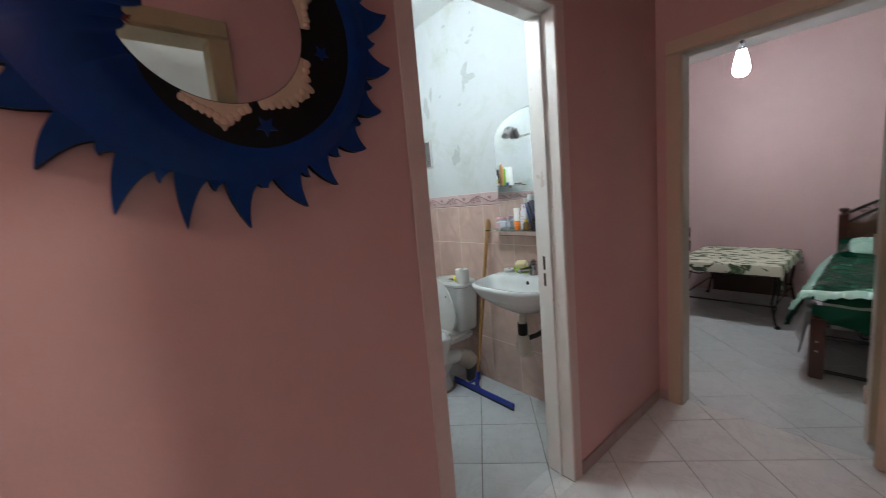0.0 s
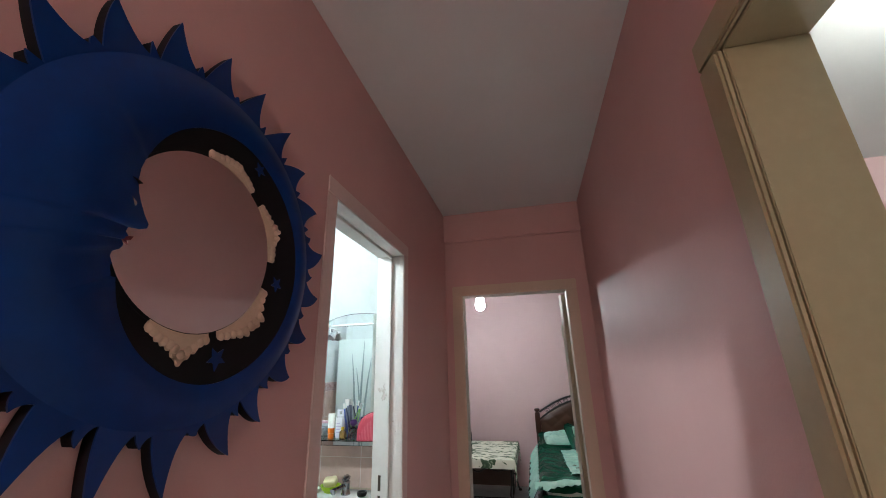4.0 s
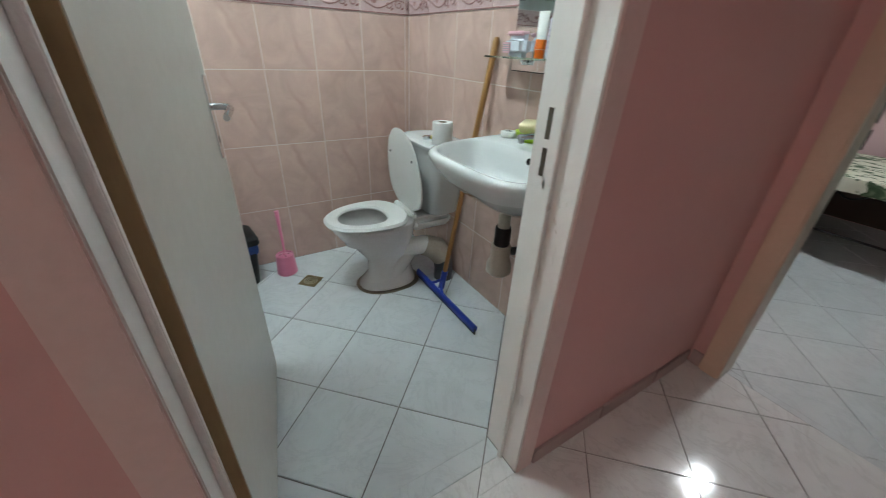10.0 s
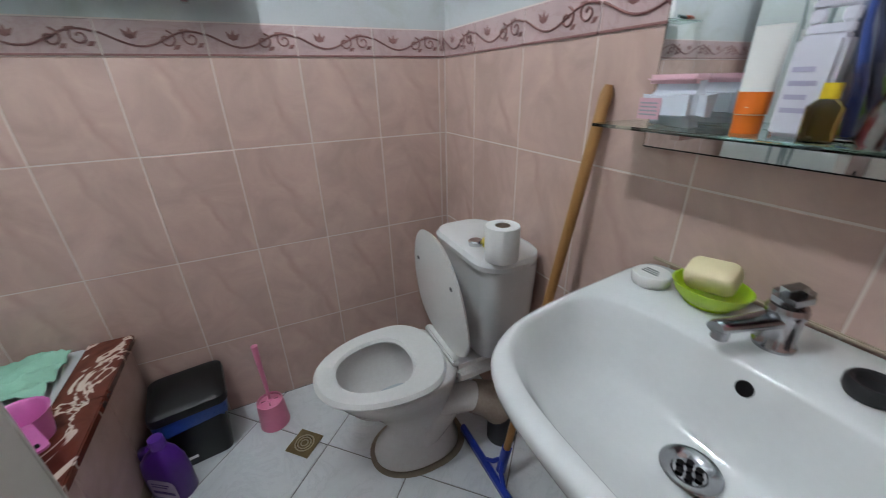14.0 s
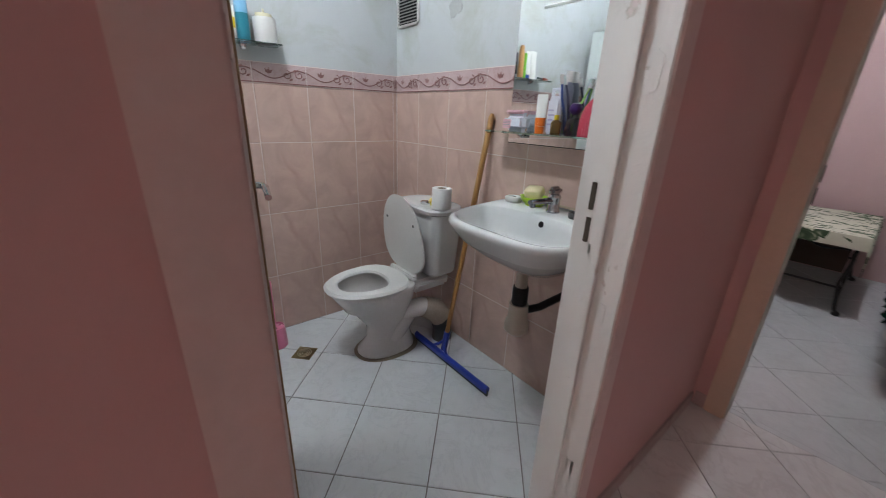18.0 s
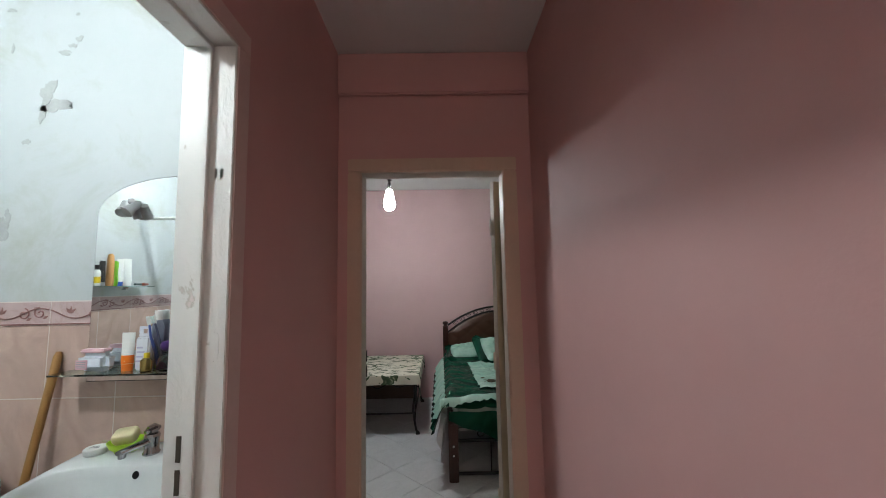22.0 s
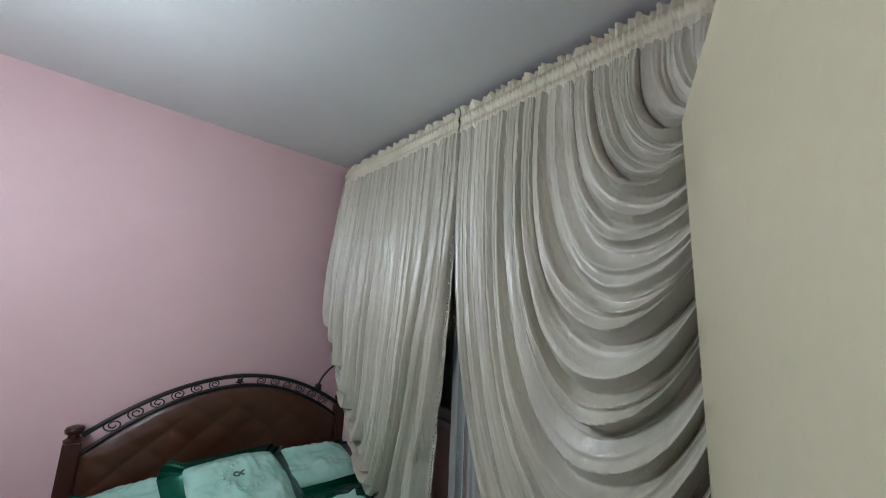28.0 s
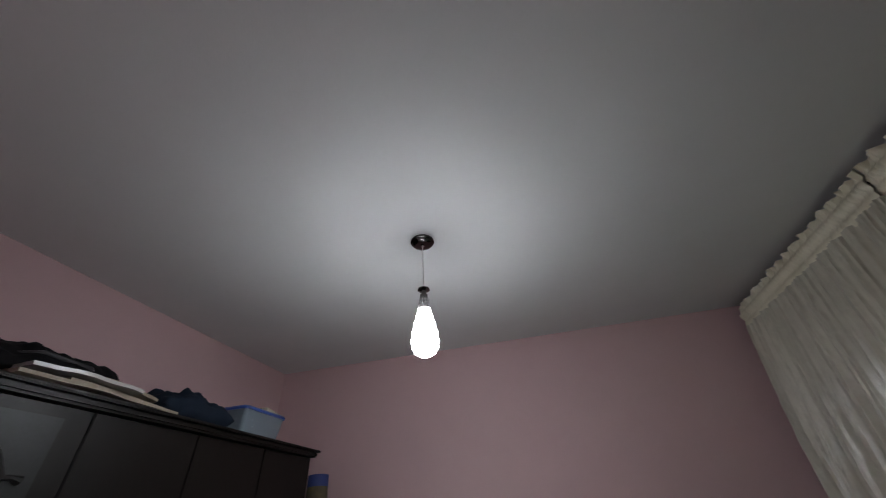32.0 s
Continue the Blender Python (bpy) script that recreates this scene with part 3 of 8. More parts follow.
door_frame_bath = doorway("door_frame_bath", "y", *DO, -0.145, 0.0, 0.0, 0.005, 0.066, JAMB_WHITE, CASING_PINK, "chipped white bathroom door frame with a beige casing", (-0.075, -0.06))
door_frame_bed = doorway("door_frame_bedroom", "x", *BO, END_Y - 0.002, BED_Y0 + 0.004, END_Y, -0.018, 0.078, GREY_WHITE, CASING, "beige casing and grey-white lining of the bedroom door")
door_frame_kitchen = doorway("door_frame_kitchen", "y", *KO, 1.058, 1.209, HALL_X, -0.018, 0.08, OLIVE, OLIVE, "dull tan casing and lining of the kitchen door")
mortise = surface("dark_mortise", (0.07, 0.055, 0.04), rough=0.8, bump=0.3)
for z0, z1 in ((1.021, 1.083), (0.944, 1.003)):
    part("keep_hole", box_bm(-0.1125, -0.1005, DO[1] - 0.0014, DO[1] + 0.001, z0, z1), mortise, door_frame_bath, "dark lock mortise")
part("keep_hole", boxes((1.176, 1.188, KO[1] - 0.003, KO[1] + 0.001, 1.023, 1.083)), BLACK_PAINT, door_frame_kitchen, "dark lock keep")
part("keep_hole", boxes((1.176, 1.188, KO[1] - 0.003, KO[1] + 0.001, 0.943, 1.003)), BLACK_PAINT, door_frame_kitchen, "dark lock keep")
part("keep_hole", boxes((BO[0] - 0.001, BO[0] + 0.003, 2.79, 2.802, 1.03, 1.09), (BO[0] - 0.001, BO[0] + 0.003, 2.79, 2.802, 0.95, 1.01)), BLACK_PAINT, door_frame_bed, "dark lock keep")
# the bedroom side of that frame
for u0, u1, z0, z1 in ((BO[0] - 0.085, BO[0] - 0.002, 0, BO[2] + 0.002), (BO[1] + 0.002, BO[1] + 0.085, 0, BO[2] + 0.002), (BO[0] - 0.085, BO[1] + 0.085, BO[2] + 0.003, BO[2] + 0.085)):
    part("casing", box_bm(u0, u1, BED_Y0, BED_Y0 + 0.016, z0, z1, 0.005), CASING_PINK, door_frame_bed)
FLOOR_O = (-0.402, 1.455)
# ---------------------------------------------------------------- lamps
CRYSTAL = glowing("lit_crystal_shade", (0.93, 0.985, 1.04), 152.0)
CRYSTAL_SOFT = glowing("softly_lit_crystal", (0.93, 0.985, 1.04), 40.0)
CLEAR_CRYSTAL = glass("clear_crystal_neck", (0.95, 0.97, 0.98), 0.08)
BATH_GLOW = glowing("lit_bathroom_bulb", (0.90, 1.0, 1.06), 400.0)
KITCHEN_GLOW = glowing("lit_kitchen_globe", (1.0, 0.97, 0.92), 190.0)
HALL_GLOW = glowing("lit_hall_globe", (1.0, 0.93, 0.86), 31.0)


DARK_CHROME = surface("smoked_chrome", (0.10, 0.085, 0.085), rough=0.12, metal=1.0, bump=0)


def pendant_lamp():
    root = thing("pendant_lamp", pose(0.072, 4.20, H), "lit crystal drop pendant on a thin cord under a chrome rose", "lamp")
    part("ceiling_rose", lathe([(0.0, 0.0), (0.05, 0.0), (0.056, -0.006), (0.056, -0.014), (0.051, -0.016), (0.051, -0.021), (0.045, -0.027), (0.02, -0.03), (0.0, -0.03)], 40), DARK_CHROME, root, "dark chrome ceiling rose", smooth=True)
    part("screw", lathe([(0, -0.028), (0.008, -0.029), (0.008, -0.036), (0, -0.038)], 12), CHROME, root)
    part("cord", tube([(0, 0, -0.03), (0.001, 0, -0.15), (0, 0, -0.262)], 0.0022, 8), PLASTIC_WHITE, root)
    part("cap", lathe([(0.0, -0.256), (0.006, -0.258), (0.026, -0.270), (0.027, -0.275), (0.012, -0.28), (0.011, -0.296), (0.017, -0.300), (0.017, -0.314), (0.0, -0.314)], 28), DARK_CHROME, root, "dark chrome cap", smooth=True)
    prof = [(0.0, -0.572), (0.023, -0.569), (0.042, -0.557), (0.053, -0.538), (0.057, -0.512), (0.054, -0.476), (0.045, -0.437), (0.035, -0.402), (0.027, -0.372), (0.0215, -0.345), (0.018, -0.314)]
    part("shade", lathe([(r * 0.93, z) for r, z in prof[:5]], 40, cap=False), CRYSTAL, root, "glowing crystal teardrop shade", smooth=True)
    part("shade_top", lathe([(r * 0.93, z) for r, z in prof[4:9]], 40, cap=False), CRYSTAL_SOFT, root, "fainter upper part of the crystal shade", smooth=True)
    part("bulb_holder", lathe([(0.0, -0.384), (0.026, -0.383), (0.026, -0.373), (0.011, -0.370), (0.010, -0.316), (0.0, -0.315)], 24), DARK_CHROME, root, "dark bulb holder inside the crystal", smooth=True)
    part("neck", lathe(prof[8:], 32, cap=False), CLEAR_CRYSTAL, root, "clear crystal neck of the shade", smooth=True)

    def bead_rows(rows, size):
        beads = bmesh.new()
        for k, (r, z) in enumerate(rows):
            n = max(8, int(2 * math.pi * r / (2.4 * size)))
            for i in range(n):
                a = 2 * math.pi * (i + 0.5 * (k % 2)) / n
                bmesh.ops.create_icosphere(beads, subdivisions=1, radius=size, matrix=Matrix.Translation((r * 0.95 * math.cos(a), r * 0.95 * math.sin(a), z)))
        return beads

    tagged(part("crystals", bead_rows(prof[1:5], 0.0034), CRYSTAL, root, "small glowing glass beads", smooth=60), kind="stuff")
    tagged(part("upper_crystals", bead_rows(prof[5:9], 0.0032), CRYSTAL_SOFT, root, "small softly glowing glass beads", smooth=60), kind="stuff")
    tagged(part("neck_crystals", bead_rows([(0.0255, -0.358), (0.0225, -0.343), (0.0205, -0.328)], 0.0042), CHROME, root, "glittering beads round the neck", smooth=60), kind="stuff")
    return root


pendant_lamp()


def bathroom_lamp():
    root = thing("bathroom_lamp", pose(-0.855, 1.022, H), "lit white bulb hanging in a plain ceiling holder", "lamp")
    part("holder", lathe([(0, 0), (0.045, 0), (0.045, -0.012), (0.022, -0.02), (0.02, -0.06), (0, -0.06)], 24), PLASTIC_WHITE, root, smooth=True)
    part("cord", tube([(0, 0, -0.055), (0, 0, -0.235)], 0.003, 8), PLASTIC_WHITE, root)
    part("bulb", lathe([(0, -0.35), (0.02, -0.345), (0.03, -0.33), (0.032, -0.31), (0.026, -0.28), (0.016, -0.255), (0.013, -0.23), (0, -0.23)], 24), BATH_GLOW, root, "glowing bulb", smooth=True)
    return root


bathroom_lamp()


def kitchen_lamp():
    root = thing("kitchen_lamp", pose(2.1, 0.885, H), "lit white globe on the kitchen ceiling", "lamp")
    part("base", lathe([(0, 0), (0.06, 0), (0.06, -0.02), (0, -0.02)], 24), PLASTIC_WHITE, root, smooth=True)
    part("globe", lathe([(0.03, -0.018), (0.052, -0.035), (0.06, -0.06), (0.052, -0.09), (0.03, -0.112), (0, -0.12)], 28, cap=False), KITCHEN_GLOW, root, smooth=True)
    return root


kitchen_lamp()


def hall_lamp():
    root = thing("hall_lamp", pose(0.53, -1.85, H), "lit white globe hanging on a short cord in the hall", "lamp")
    part("base", lathe([(0, 0), (0.06, 0), (0.06, -0.02), (0, -0.02)], 24), PLASTIC_WHITE, root, smooth=True)
    part("cord", tube([(0, 0, -0.018), (0, 0, -0.42)], 0.004, 8), PLASTIC_WHITE, root)
    part("globe", lathe([(0.0, -0.41), (0.05, -0.42), (0.085, -0.445), (0.1, -0.49), (0.085, -0.54), (0.05, -0.57), (0, -0.58)], 28, cap=False), HALL_GLOW, root, smooth=True)
    return root


hall_lamp()
# ---------------------------------------------------------------- moon-and-sun wall mirror in the hall
def moon_mirror():
    root = thing("moon_wall_mirror", pose(0.0, 0.448, 1.772), "large dark blue sun-and-moon wall mirror with cream clouds", "mirror")
    lay = Matrix(((0, 0, 1, 0), (1, 0, 0, 0), (0, 1, 0, 0), (0, 0, 0, 1)))  # (y, z, depth) to room axes
    CZ = 0.012

    def bez(p, q, r, n=7):
        return [((1 - t) ** 2 * p[0] + 2 * t * (1 - t) * q[0] + t * t * r[0], (1 - t) ** 2 * p[1] + 2 * t * (1 - t) * q[1] + t * t * r[1]) for t in (k / n for k in range(n))]

    def pol(r, a):
        return (r * math.cos(a), CZ + r * math.sin(a))

    # flame tips: angle and reach, hand cut and uneven
    TIPS = [(-134.5, 0.426), (-119, 0.440), (-104.5, 0.437), (-89.5, 0.433), (-71.5, 0.418), (-58.5, 0.408), (-40.5, 0.397), (-24, 0.392), (-6.3, 0.401), (12.8, 0.414), (30, 0.413), (47, 0.414), (62.5, 0.434), (78, 0.436), (93, 0.430), (109.3, 0.424)]
    TIPS += [(126 + 16.6 * k, 0.415 + 0.008 * math.sin(2.1 * k)) for k in range(6)]

    def sunburst(grow):
        out, n = [], len(TIPS)
        for k in range(n):
            t0, reach = TIPS[k]
            t1 = TIPS[(k + 1) % n][0] + (360 if k == n - 1 else 0)
            tp = TIPS[k - 1][0] - (360 if k == 0 else 0)
            step, back = radians(t1 - t0), radians(t0 - tp)
            a = radians(t0)
            root_r = 0.334 + grow + 0.004 * math.sin(2.3 * k)
            next_r = 0.334 + grow + 0.004 * math.sin(2.3 * ((k + 1) % n))
            tip = reach + grow
            side = -1 if t0 > 20 else 1
            tooth = 0.356 + grow + 0.005 * math.sin(1.7 * k)
            if side > 0:
                out += bez(pol(root_r, a - 0.42 * back), pol(root_r + 0.050, a - 0.30 * back), pol(tip, a), 9)
                out += bez(pol(tip, a), pol(root_r + 0.022, a + 0.02 * step), pol(root_r + 0.004, a + 0.26 * step), 7)
                out += bez(pol(root_r + 0.004, a + 0.26 * step), pol(root_r + 0.016, a + 0.30 * step), pol(tooth, a + 0.42 * step), 4)
                out += bez(pol(tooth, a + 0.42 * step), pol(next_r + 0.006, a + 0.43 * step), pol(next_r, a + 0.575 * step), 4)
            else:
                out += bez(pol(root_r, a - 0.42 * back), pol(root_r + 0.006, a - 0.40 * back), pol(tooth, a - 0.36 * back), 4)
                out += bez(pol(tooth, a - 0.36 * back), pol(root_r + 0.014, a - 0.28 * back), pol(root_r + 0.004, a - 0.24 * back), 4)
                out += bez(pol(root_r + 0.004, a - 0.24 * back), pol(root_r + 0.022, a - 0.02 * back), pol(tip, a), 7)
                out += bez(pol(tip, a), pol(next_r + 0.050, a + 0.30 * step), pol(next_r, a + 0.575 * step), 9)
        return out

    def clean(outline):
        out = []
        for p in outline:
            if not out or math.hypot(p[0] - out[-1][0], p[1] - out[-1][1]) > 1e-4:
                out.append(p)
        return out

    def fan(outline, d0, d1):
        """A board whose outline is seen whole from its middle."""
        bm = bmesh.new()
        n = len(outline)
        low = [bm.verts.new((x, y, d0)) for x, y in outline]
        top = [bm.verts.new((x, y, d1)) for x, y in outline]
        cl, ct = bm.verts.new((0, CZ, d0)), bm.verts.new((0, CZ, d1))
        for i in range(n):
            k = (i + 1) % n
            bm.faces.new((cl, low[k], low[i]))
            bm.faces.new((ct, top[i], top[k]))
            bm.faces.new((low[i], low[k], top[k], top[i]))
        return moved(bm, lay)

    def disc(cy, cz, r, n=72):
        return [(cy + r * math.cos(2 * math.pi * k / n), cz + r * math.sin(2 * math.pi * k / n)) for k in range(n)]

    def board(outline, d0, d1):
        return moved(plate(outline, d1 - d0, d0), lay)

    GY, GZ, GR = -0.008, 0.008, 0.171
    BY, BZ = 0.020, 0.004
    part("backing_board", fan(clean(sunburst(-0.0012)), 0.001, 0.021), BLACK_PAINT, root, "black edge of the board")
    part("sunburst", fan(clean(sunburst(0.0)), 0.0212, 0.0245), BLUE_PAINT, root, "dark blue flame-edged sunburst")
    part("night_crescent", board(disc(BY, BZ, 0.262), 0.0246, 0.0275), BLACK_PAINT, root, "black night crescent")
    part("rim", board(disc(GY, GZ, GR + 0.004), 0.0276, 0.029), BLACK_PAINT, root)
    part("glass", board(disc(GY, GZ, GR), 0.0291, 0.031), MIRROR, root, "round mirror glass")
    # the swelling moon: its inner edge follows the night sky, then the profile of a face
    face = [(-0.142, 0.106), (-0.146, 0.085), (-0.145, 0.063), (-0.139, 0.045), (-0.132, 0.031), (-0.121, 0.013), (-0.112, 0.002), (-0.113, -0.005), (-0.124, -0.010), (-0.142, -0.013), (-0.144, -0.020), (-0.138, -0.026), (-0.141, -0.032), (-0.147, -0.034), (-0.143, -0.041), (-0.147, -0.048), (-0.156, -0.054), (-0.158, -0.066), (-0.157, -0.078), (-0.154, -0.092)]
    edge = []
    for a in range(-150, 149, 3):
        r = 0.258 - 0.066 * max(0.0, (abs(a) - 78) / 72) ** 1.5
        edge.append((BY + r * math.cos(radians(a)), BZ + r * math.sin(radians(a))))
    for p, q in zip(face, face[1:] + face[-1:]):
        edge += [(p[0] + (q[0] - p[0]) * f, p[1] + (q[1] - p[1]) * f) for f in (0.0, 0.5)]
    rings = []
    for v in range(19):
        f = v / 18
        ring = []
        for y, z in edge:
            dy, dz = y - BY, z - BZ
            ln = math.hypot(dy, dz)
            dy, dz = dy / ln, dz / ln
            # out along the ray to the root circle of the flames
            py, pz = y, z - CZ
            bq = py * dy + pz * dz
            far = -bq + math.sqrt(max(0.0, bq * bq - (py * py + pz * pz) + 0.331 ** 2))
            wide = min(1.0, far / 0.17)
            lift = 0.026 * wide ** 1.5 * math.sin(math.pi * f) ** 1.1 + 0.004 * (1 - f)
            ring.append((y + dy * far * f, z + dz * far * f, 0.0247 + lift))
        rings.append(ring)
    rings.insert(0, [(y, z, 0.0247) for y, z, _ in rings[0]])
    moon = moved(loft(rings, close_ends=False), lay)
    part("moon_face", moon, BLUE_PAINT, root, "domed dark blue moon with a face in profile", smooth=50)
    top = 0.0247 + 0.012
    eye = [(-0.1705 + 0.0215 * math.cos(a), 0.0275 - 0.16 * 0.0215 * math.cos(a) + 0.0075 * math.sin(a) * (1 + 0.25 * math.cos(a))) for a in (2 * math.pi * k / 24 for k in range(24))]
    part("eye", board(eye, top - 0.008, top + 0.0012), CLOUD_PAINT, root, "cream painted eye")
    part("iris", board(disc(-0.1625, 0.0285, 0.0066, 18), top + 0.0012, top + 0.0018), surface("brown_iris", (0.16, 0.10, 0.05), rough=0.5, bump=0), root, "brown iris")
    part("pupil", board(disc(-0.1615, 0.0285, 0.0032, 14), top + 0.0018, top + 0.0023), BLACK_PAINT, root)
    brow = [(-0.196 + 0.006 * k, 0.046 + 0.012 * math.sin(0.34 * k) + 0.0012 * k) for k in range(9)]
    part("eyebrow", board([(y, z) for y, z in brow] + [(y, z + 0.0012) for y, z in brow[::-1]], top - 0.012, top + 0.0008), BLACK_PAINT, root, "thin painted eyebrow")
    part("lips", board([(-0.1385, -0.0255), (-0.1415, -0.0325), (-0.1475, -0.0345), (-0.1435, -0.0405), (-0.152, -0.037), (-0.158, -0.0335), (-0.150, -0.029)], 0.0285, 0.0325), surface("red_lip_paint", (0.16, 0.015, 0.02), rough=0.5, bump=0.1), root, "dark red lips")
    # lumpy clouds against the glass: angle of start, peak and end, reach at the peak
    for a0, ap, a1, reach, seed in ((58, 76, 99, 0.034, 1), (3, 25, 46, 0.052, 2), (-70, -40, -19, 0.062, 3), (-116, -93, -77, 0.050, 4)):
        rnd = random.Random(seed)
        lobes = [(a0, 0.012)]
        n = 11
        for k in range(n):
            a = a0 + (a1 - a0) * (k + 0.5) / n
            f = (a - a0) / (ap - a0) if a < ap else (a1 - a) / (a1 - ap)
            lobes.append((a, reach * (0.24 + 0.70 * f ** 1.2) * rnd.uniform(0.82, 1.12)))
        outline = []
        for k in range(n * 8 + 1):
            f = k / (n * 8)
            a = a0 + (a1 - a0) * f
            i = min(n, 1 + int(f * n))
            sub = f * n - int(f * n)
            h = lobes[i][1] * (0.62 + 0.38 * math.sin(math.pi * min(1.0, max(0.0, sub))) ** 0.5) if k < n * 8 else 0.010
            outline.append((GY + (GR + 0.005 + h) * math.cos(radians(a)), GZ + (GR + 0.005 + h) * math.sin(radians(a))))
        for k in range(16, -1, -1):
            a = radians(a0 + (a1 - a0) * k / 16)
            outline.append((GY + (GR + 0.0015) * math.cos(a), GZ + (GR + 0.0015) * math.sin(a)))
        cloud = part("cloud", board(clean(outline), 0.0277, 0.0325), CLOUD_PAINT, root, "cream cloud with a lumpy edge")
        for a, h in lobes[1:]:
            r = GR + 0.005 + h * 0.62
            part("puff", moved(lathe([(0.0085, 0.0), (0.007, 0.0018), (0.004, 0.003), (0.0, 0.0034)], 12, cap=False), lay @ Matrix.Translation((GY + r * math.cos(radians(a)), GZ + r * math.sin(radians(a)), 0.0323))), CLOUD_PAINT, cloud, smooth=True)
    # stars
    for sy, sz, sr in ((0.103, 0.226, 0.018), (0.207, -0.030, 0.019), (0.062, -0.205, 0.023)):
        pts = [(sy + (sr if k % 2 else sr * 0.45) * math.cos(k * math.pi / 5 + 0.3), sz + (sr if k % 2 else sr * 0.45) * math.sin(k * math.pi / 5 + 0.3)) for k in range(10)]
        part("star", board(pts, 0.0277, 0.030), BLUE_PAINT, root, "blue star")
    return root


moon_mirror()


def light_switch(m, label):
    root = thing("light_switch", m, label, "switch")
    part("plate", box_bm(-0.036, 0.036, -0.010, -0.0005, -0.036, 0.036, 0.004), PLASTIC_IVORY, root, smooth=True)
    part("rocker_frame", box_bm(-0.021, 0.021, -0.0115, -0.0102, -0.027, 0.027, 0.0005), PLASTIC_WHITE, root)
    part("rocker", moved(box_bm(-0.0165, 0.0165, -0.004, 0.004, -0.0225, 0.0225, 0.002), Matrix.Translation((0, -0.0125, 0)) @ pose(0, 0, 0, 6, 0, 0)), PLASTIC_IVORY, root)
    for x in (-0.029, 0.029):
        part("screw", moved(lathe([(0, 0), (0.0028, 0), (0.0028, 0.0015), (0, 0.0015)], 10), pose(x, -0.0095, 0, 90, 0, 0)), STEEL, root)
    return root


light_switch(pose(HALL_X, 0.885, 1.202, 0, 0, -90), "yellowed plastic light switch on the pink hall wall")
# ---------------------------------------------------------------- bathroom door
LEAF_WHITE = surface("grey_white_door_paint", (0.70, 0.69, 0.64), (0.60, 0.59, 0.54), rough=0.38, scale=2.2, fine=30, bump=0.15)
EDGE_WOOD = surface("bare_door_edge", (0.36, 0.26, 0.13), (0.28, 0.19, 0.09), rough=0.6, scale=5, fine=60, bump=0.3, stretch=(1, 1, 0.2))


def door_leaf(name, m, w, h, mat, edge, label, lever=True, hinge_z=(0.25, 1.058, 1.8)):
    """A flush leaf hung at the origin, along +x, 4 cm thick in y; handle near its free edge on both faces."""
    root = thing(name, m, label, "door")
    part("panel", box_bm(0.004, w, -0.02, 0.02, 0.012, h, 0.002), mat, root)
    part("hinge_edge", box_bm(-0.001, 0.0035, -0.0195, 0.0195, 0.012, h), edge, root, "painted hinge edge" if edge is GREY_WHITE else "bare wood hinge edge")
    part("lock_edge", box_bm(w + 0.0005, w + 0.004, -0.0195, 0.0195, 0.012, h), mat, root)
    for z in hinge_z:
        hb = join_bm(box_bm(-0.0025, -0.0005, 0.004, 0.018, z - 0.045, z + 0.045), moved(lathe([(0, -0.05), (0.006, -0.048), (0.006, 0.048), (0, 0.05)], 12), Matrix.Translation((-0.004, 0.020, z))))
        part("hinge", hb, edge, root, "hinge painted over")
    for s in (1, -1) if lever else ():
        y = s * 0.021
        pl = moved(plate(rounded(0.045, 0.215, 0.018), 0.004), pose(w - 0.05, y, 0.985, 90, 0, 0))
        part("handle_plate", pl, CHROME, root, "long chrome lock plate", smooth=True)
        lv = [(w - 0.05, y, 1.015), (w - 0.05, y + s * 0.03, 1.015), (w - 0.056, y + s * 0.045, 1.014), (w - 0.08, y + s * 0.05, 1.012), (w - 0.165, y + s * 0.048, 1.003)]
        part("lever", tube(lv, 0.008, 12, radii=[0.009, 0.009, 0.009, 0.0095, 0.008]), CHROME, root, "chrome lever", smooth=True)
        part("keyhole", moved(plate(rounded(0.007, 0.02, 0.003), 0.001), pose(w - 0.05, y + s * 0.0035, 0.93, 90, 0, 0)), BLACK_PAINT, root)
    return root


ang = math.degrees(math.atan2(0.115, -0.70))
door_leaf("door_bath", pose(-0.118, 0.966, 0, 0, 0, ang), 0.715, 2.06, LEAF_WHITE, EDGE_WOOD, "open grey-white bathroom door with a chrome lever handle")

BLUE_TOWEL = surface("blue_striped_towel", (0.03, 0.16, 0.42), (0.02, 0.10, 0.34), rough=0.9, scale=20, fine=300, bump=0.6, sheen=0.3)
TOWEL_BAND = surface("white_towel_band", (0.62, 0.64, 0.66), rough=0.9, scale=20, fine=300, bump=0.6)


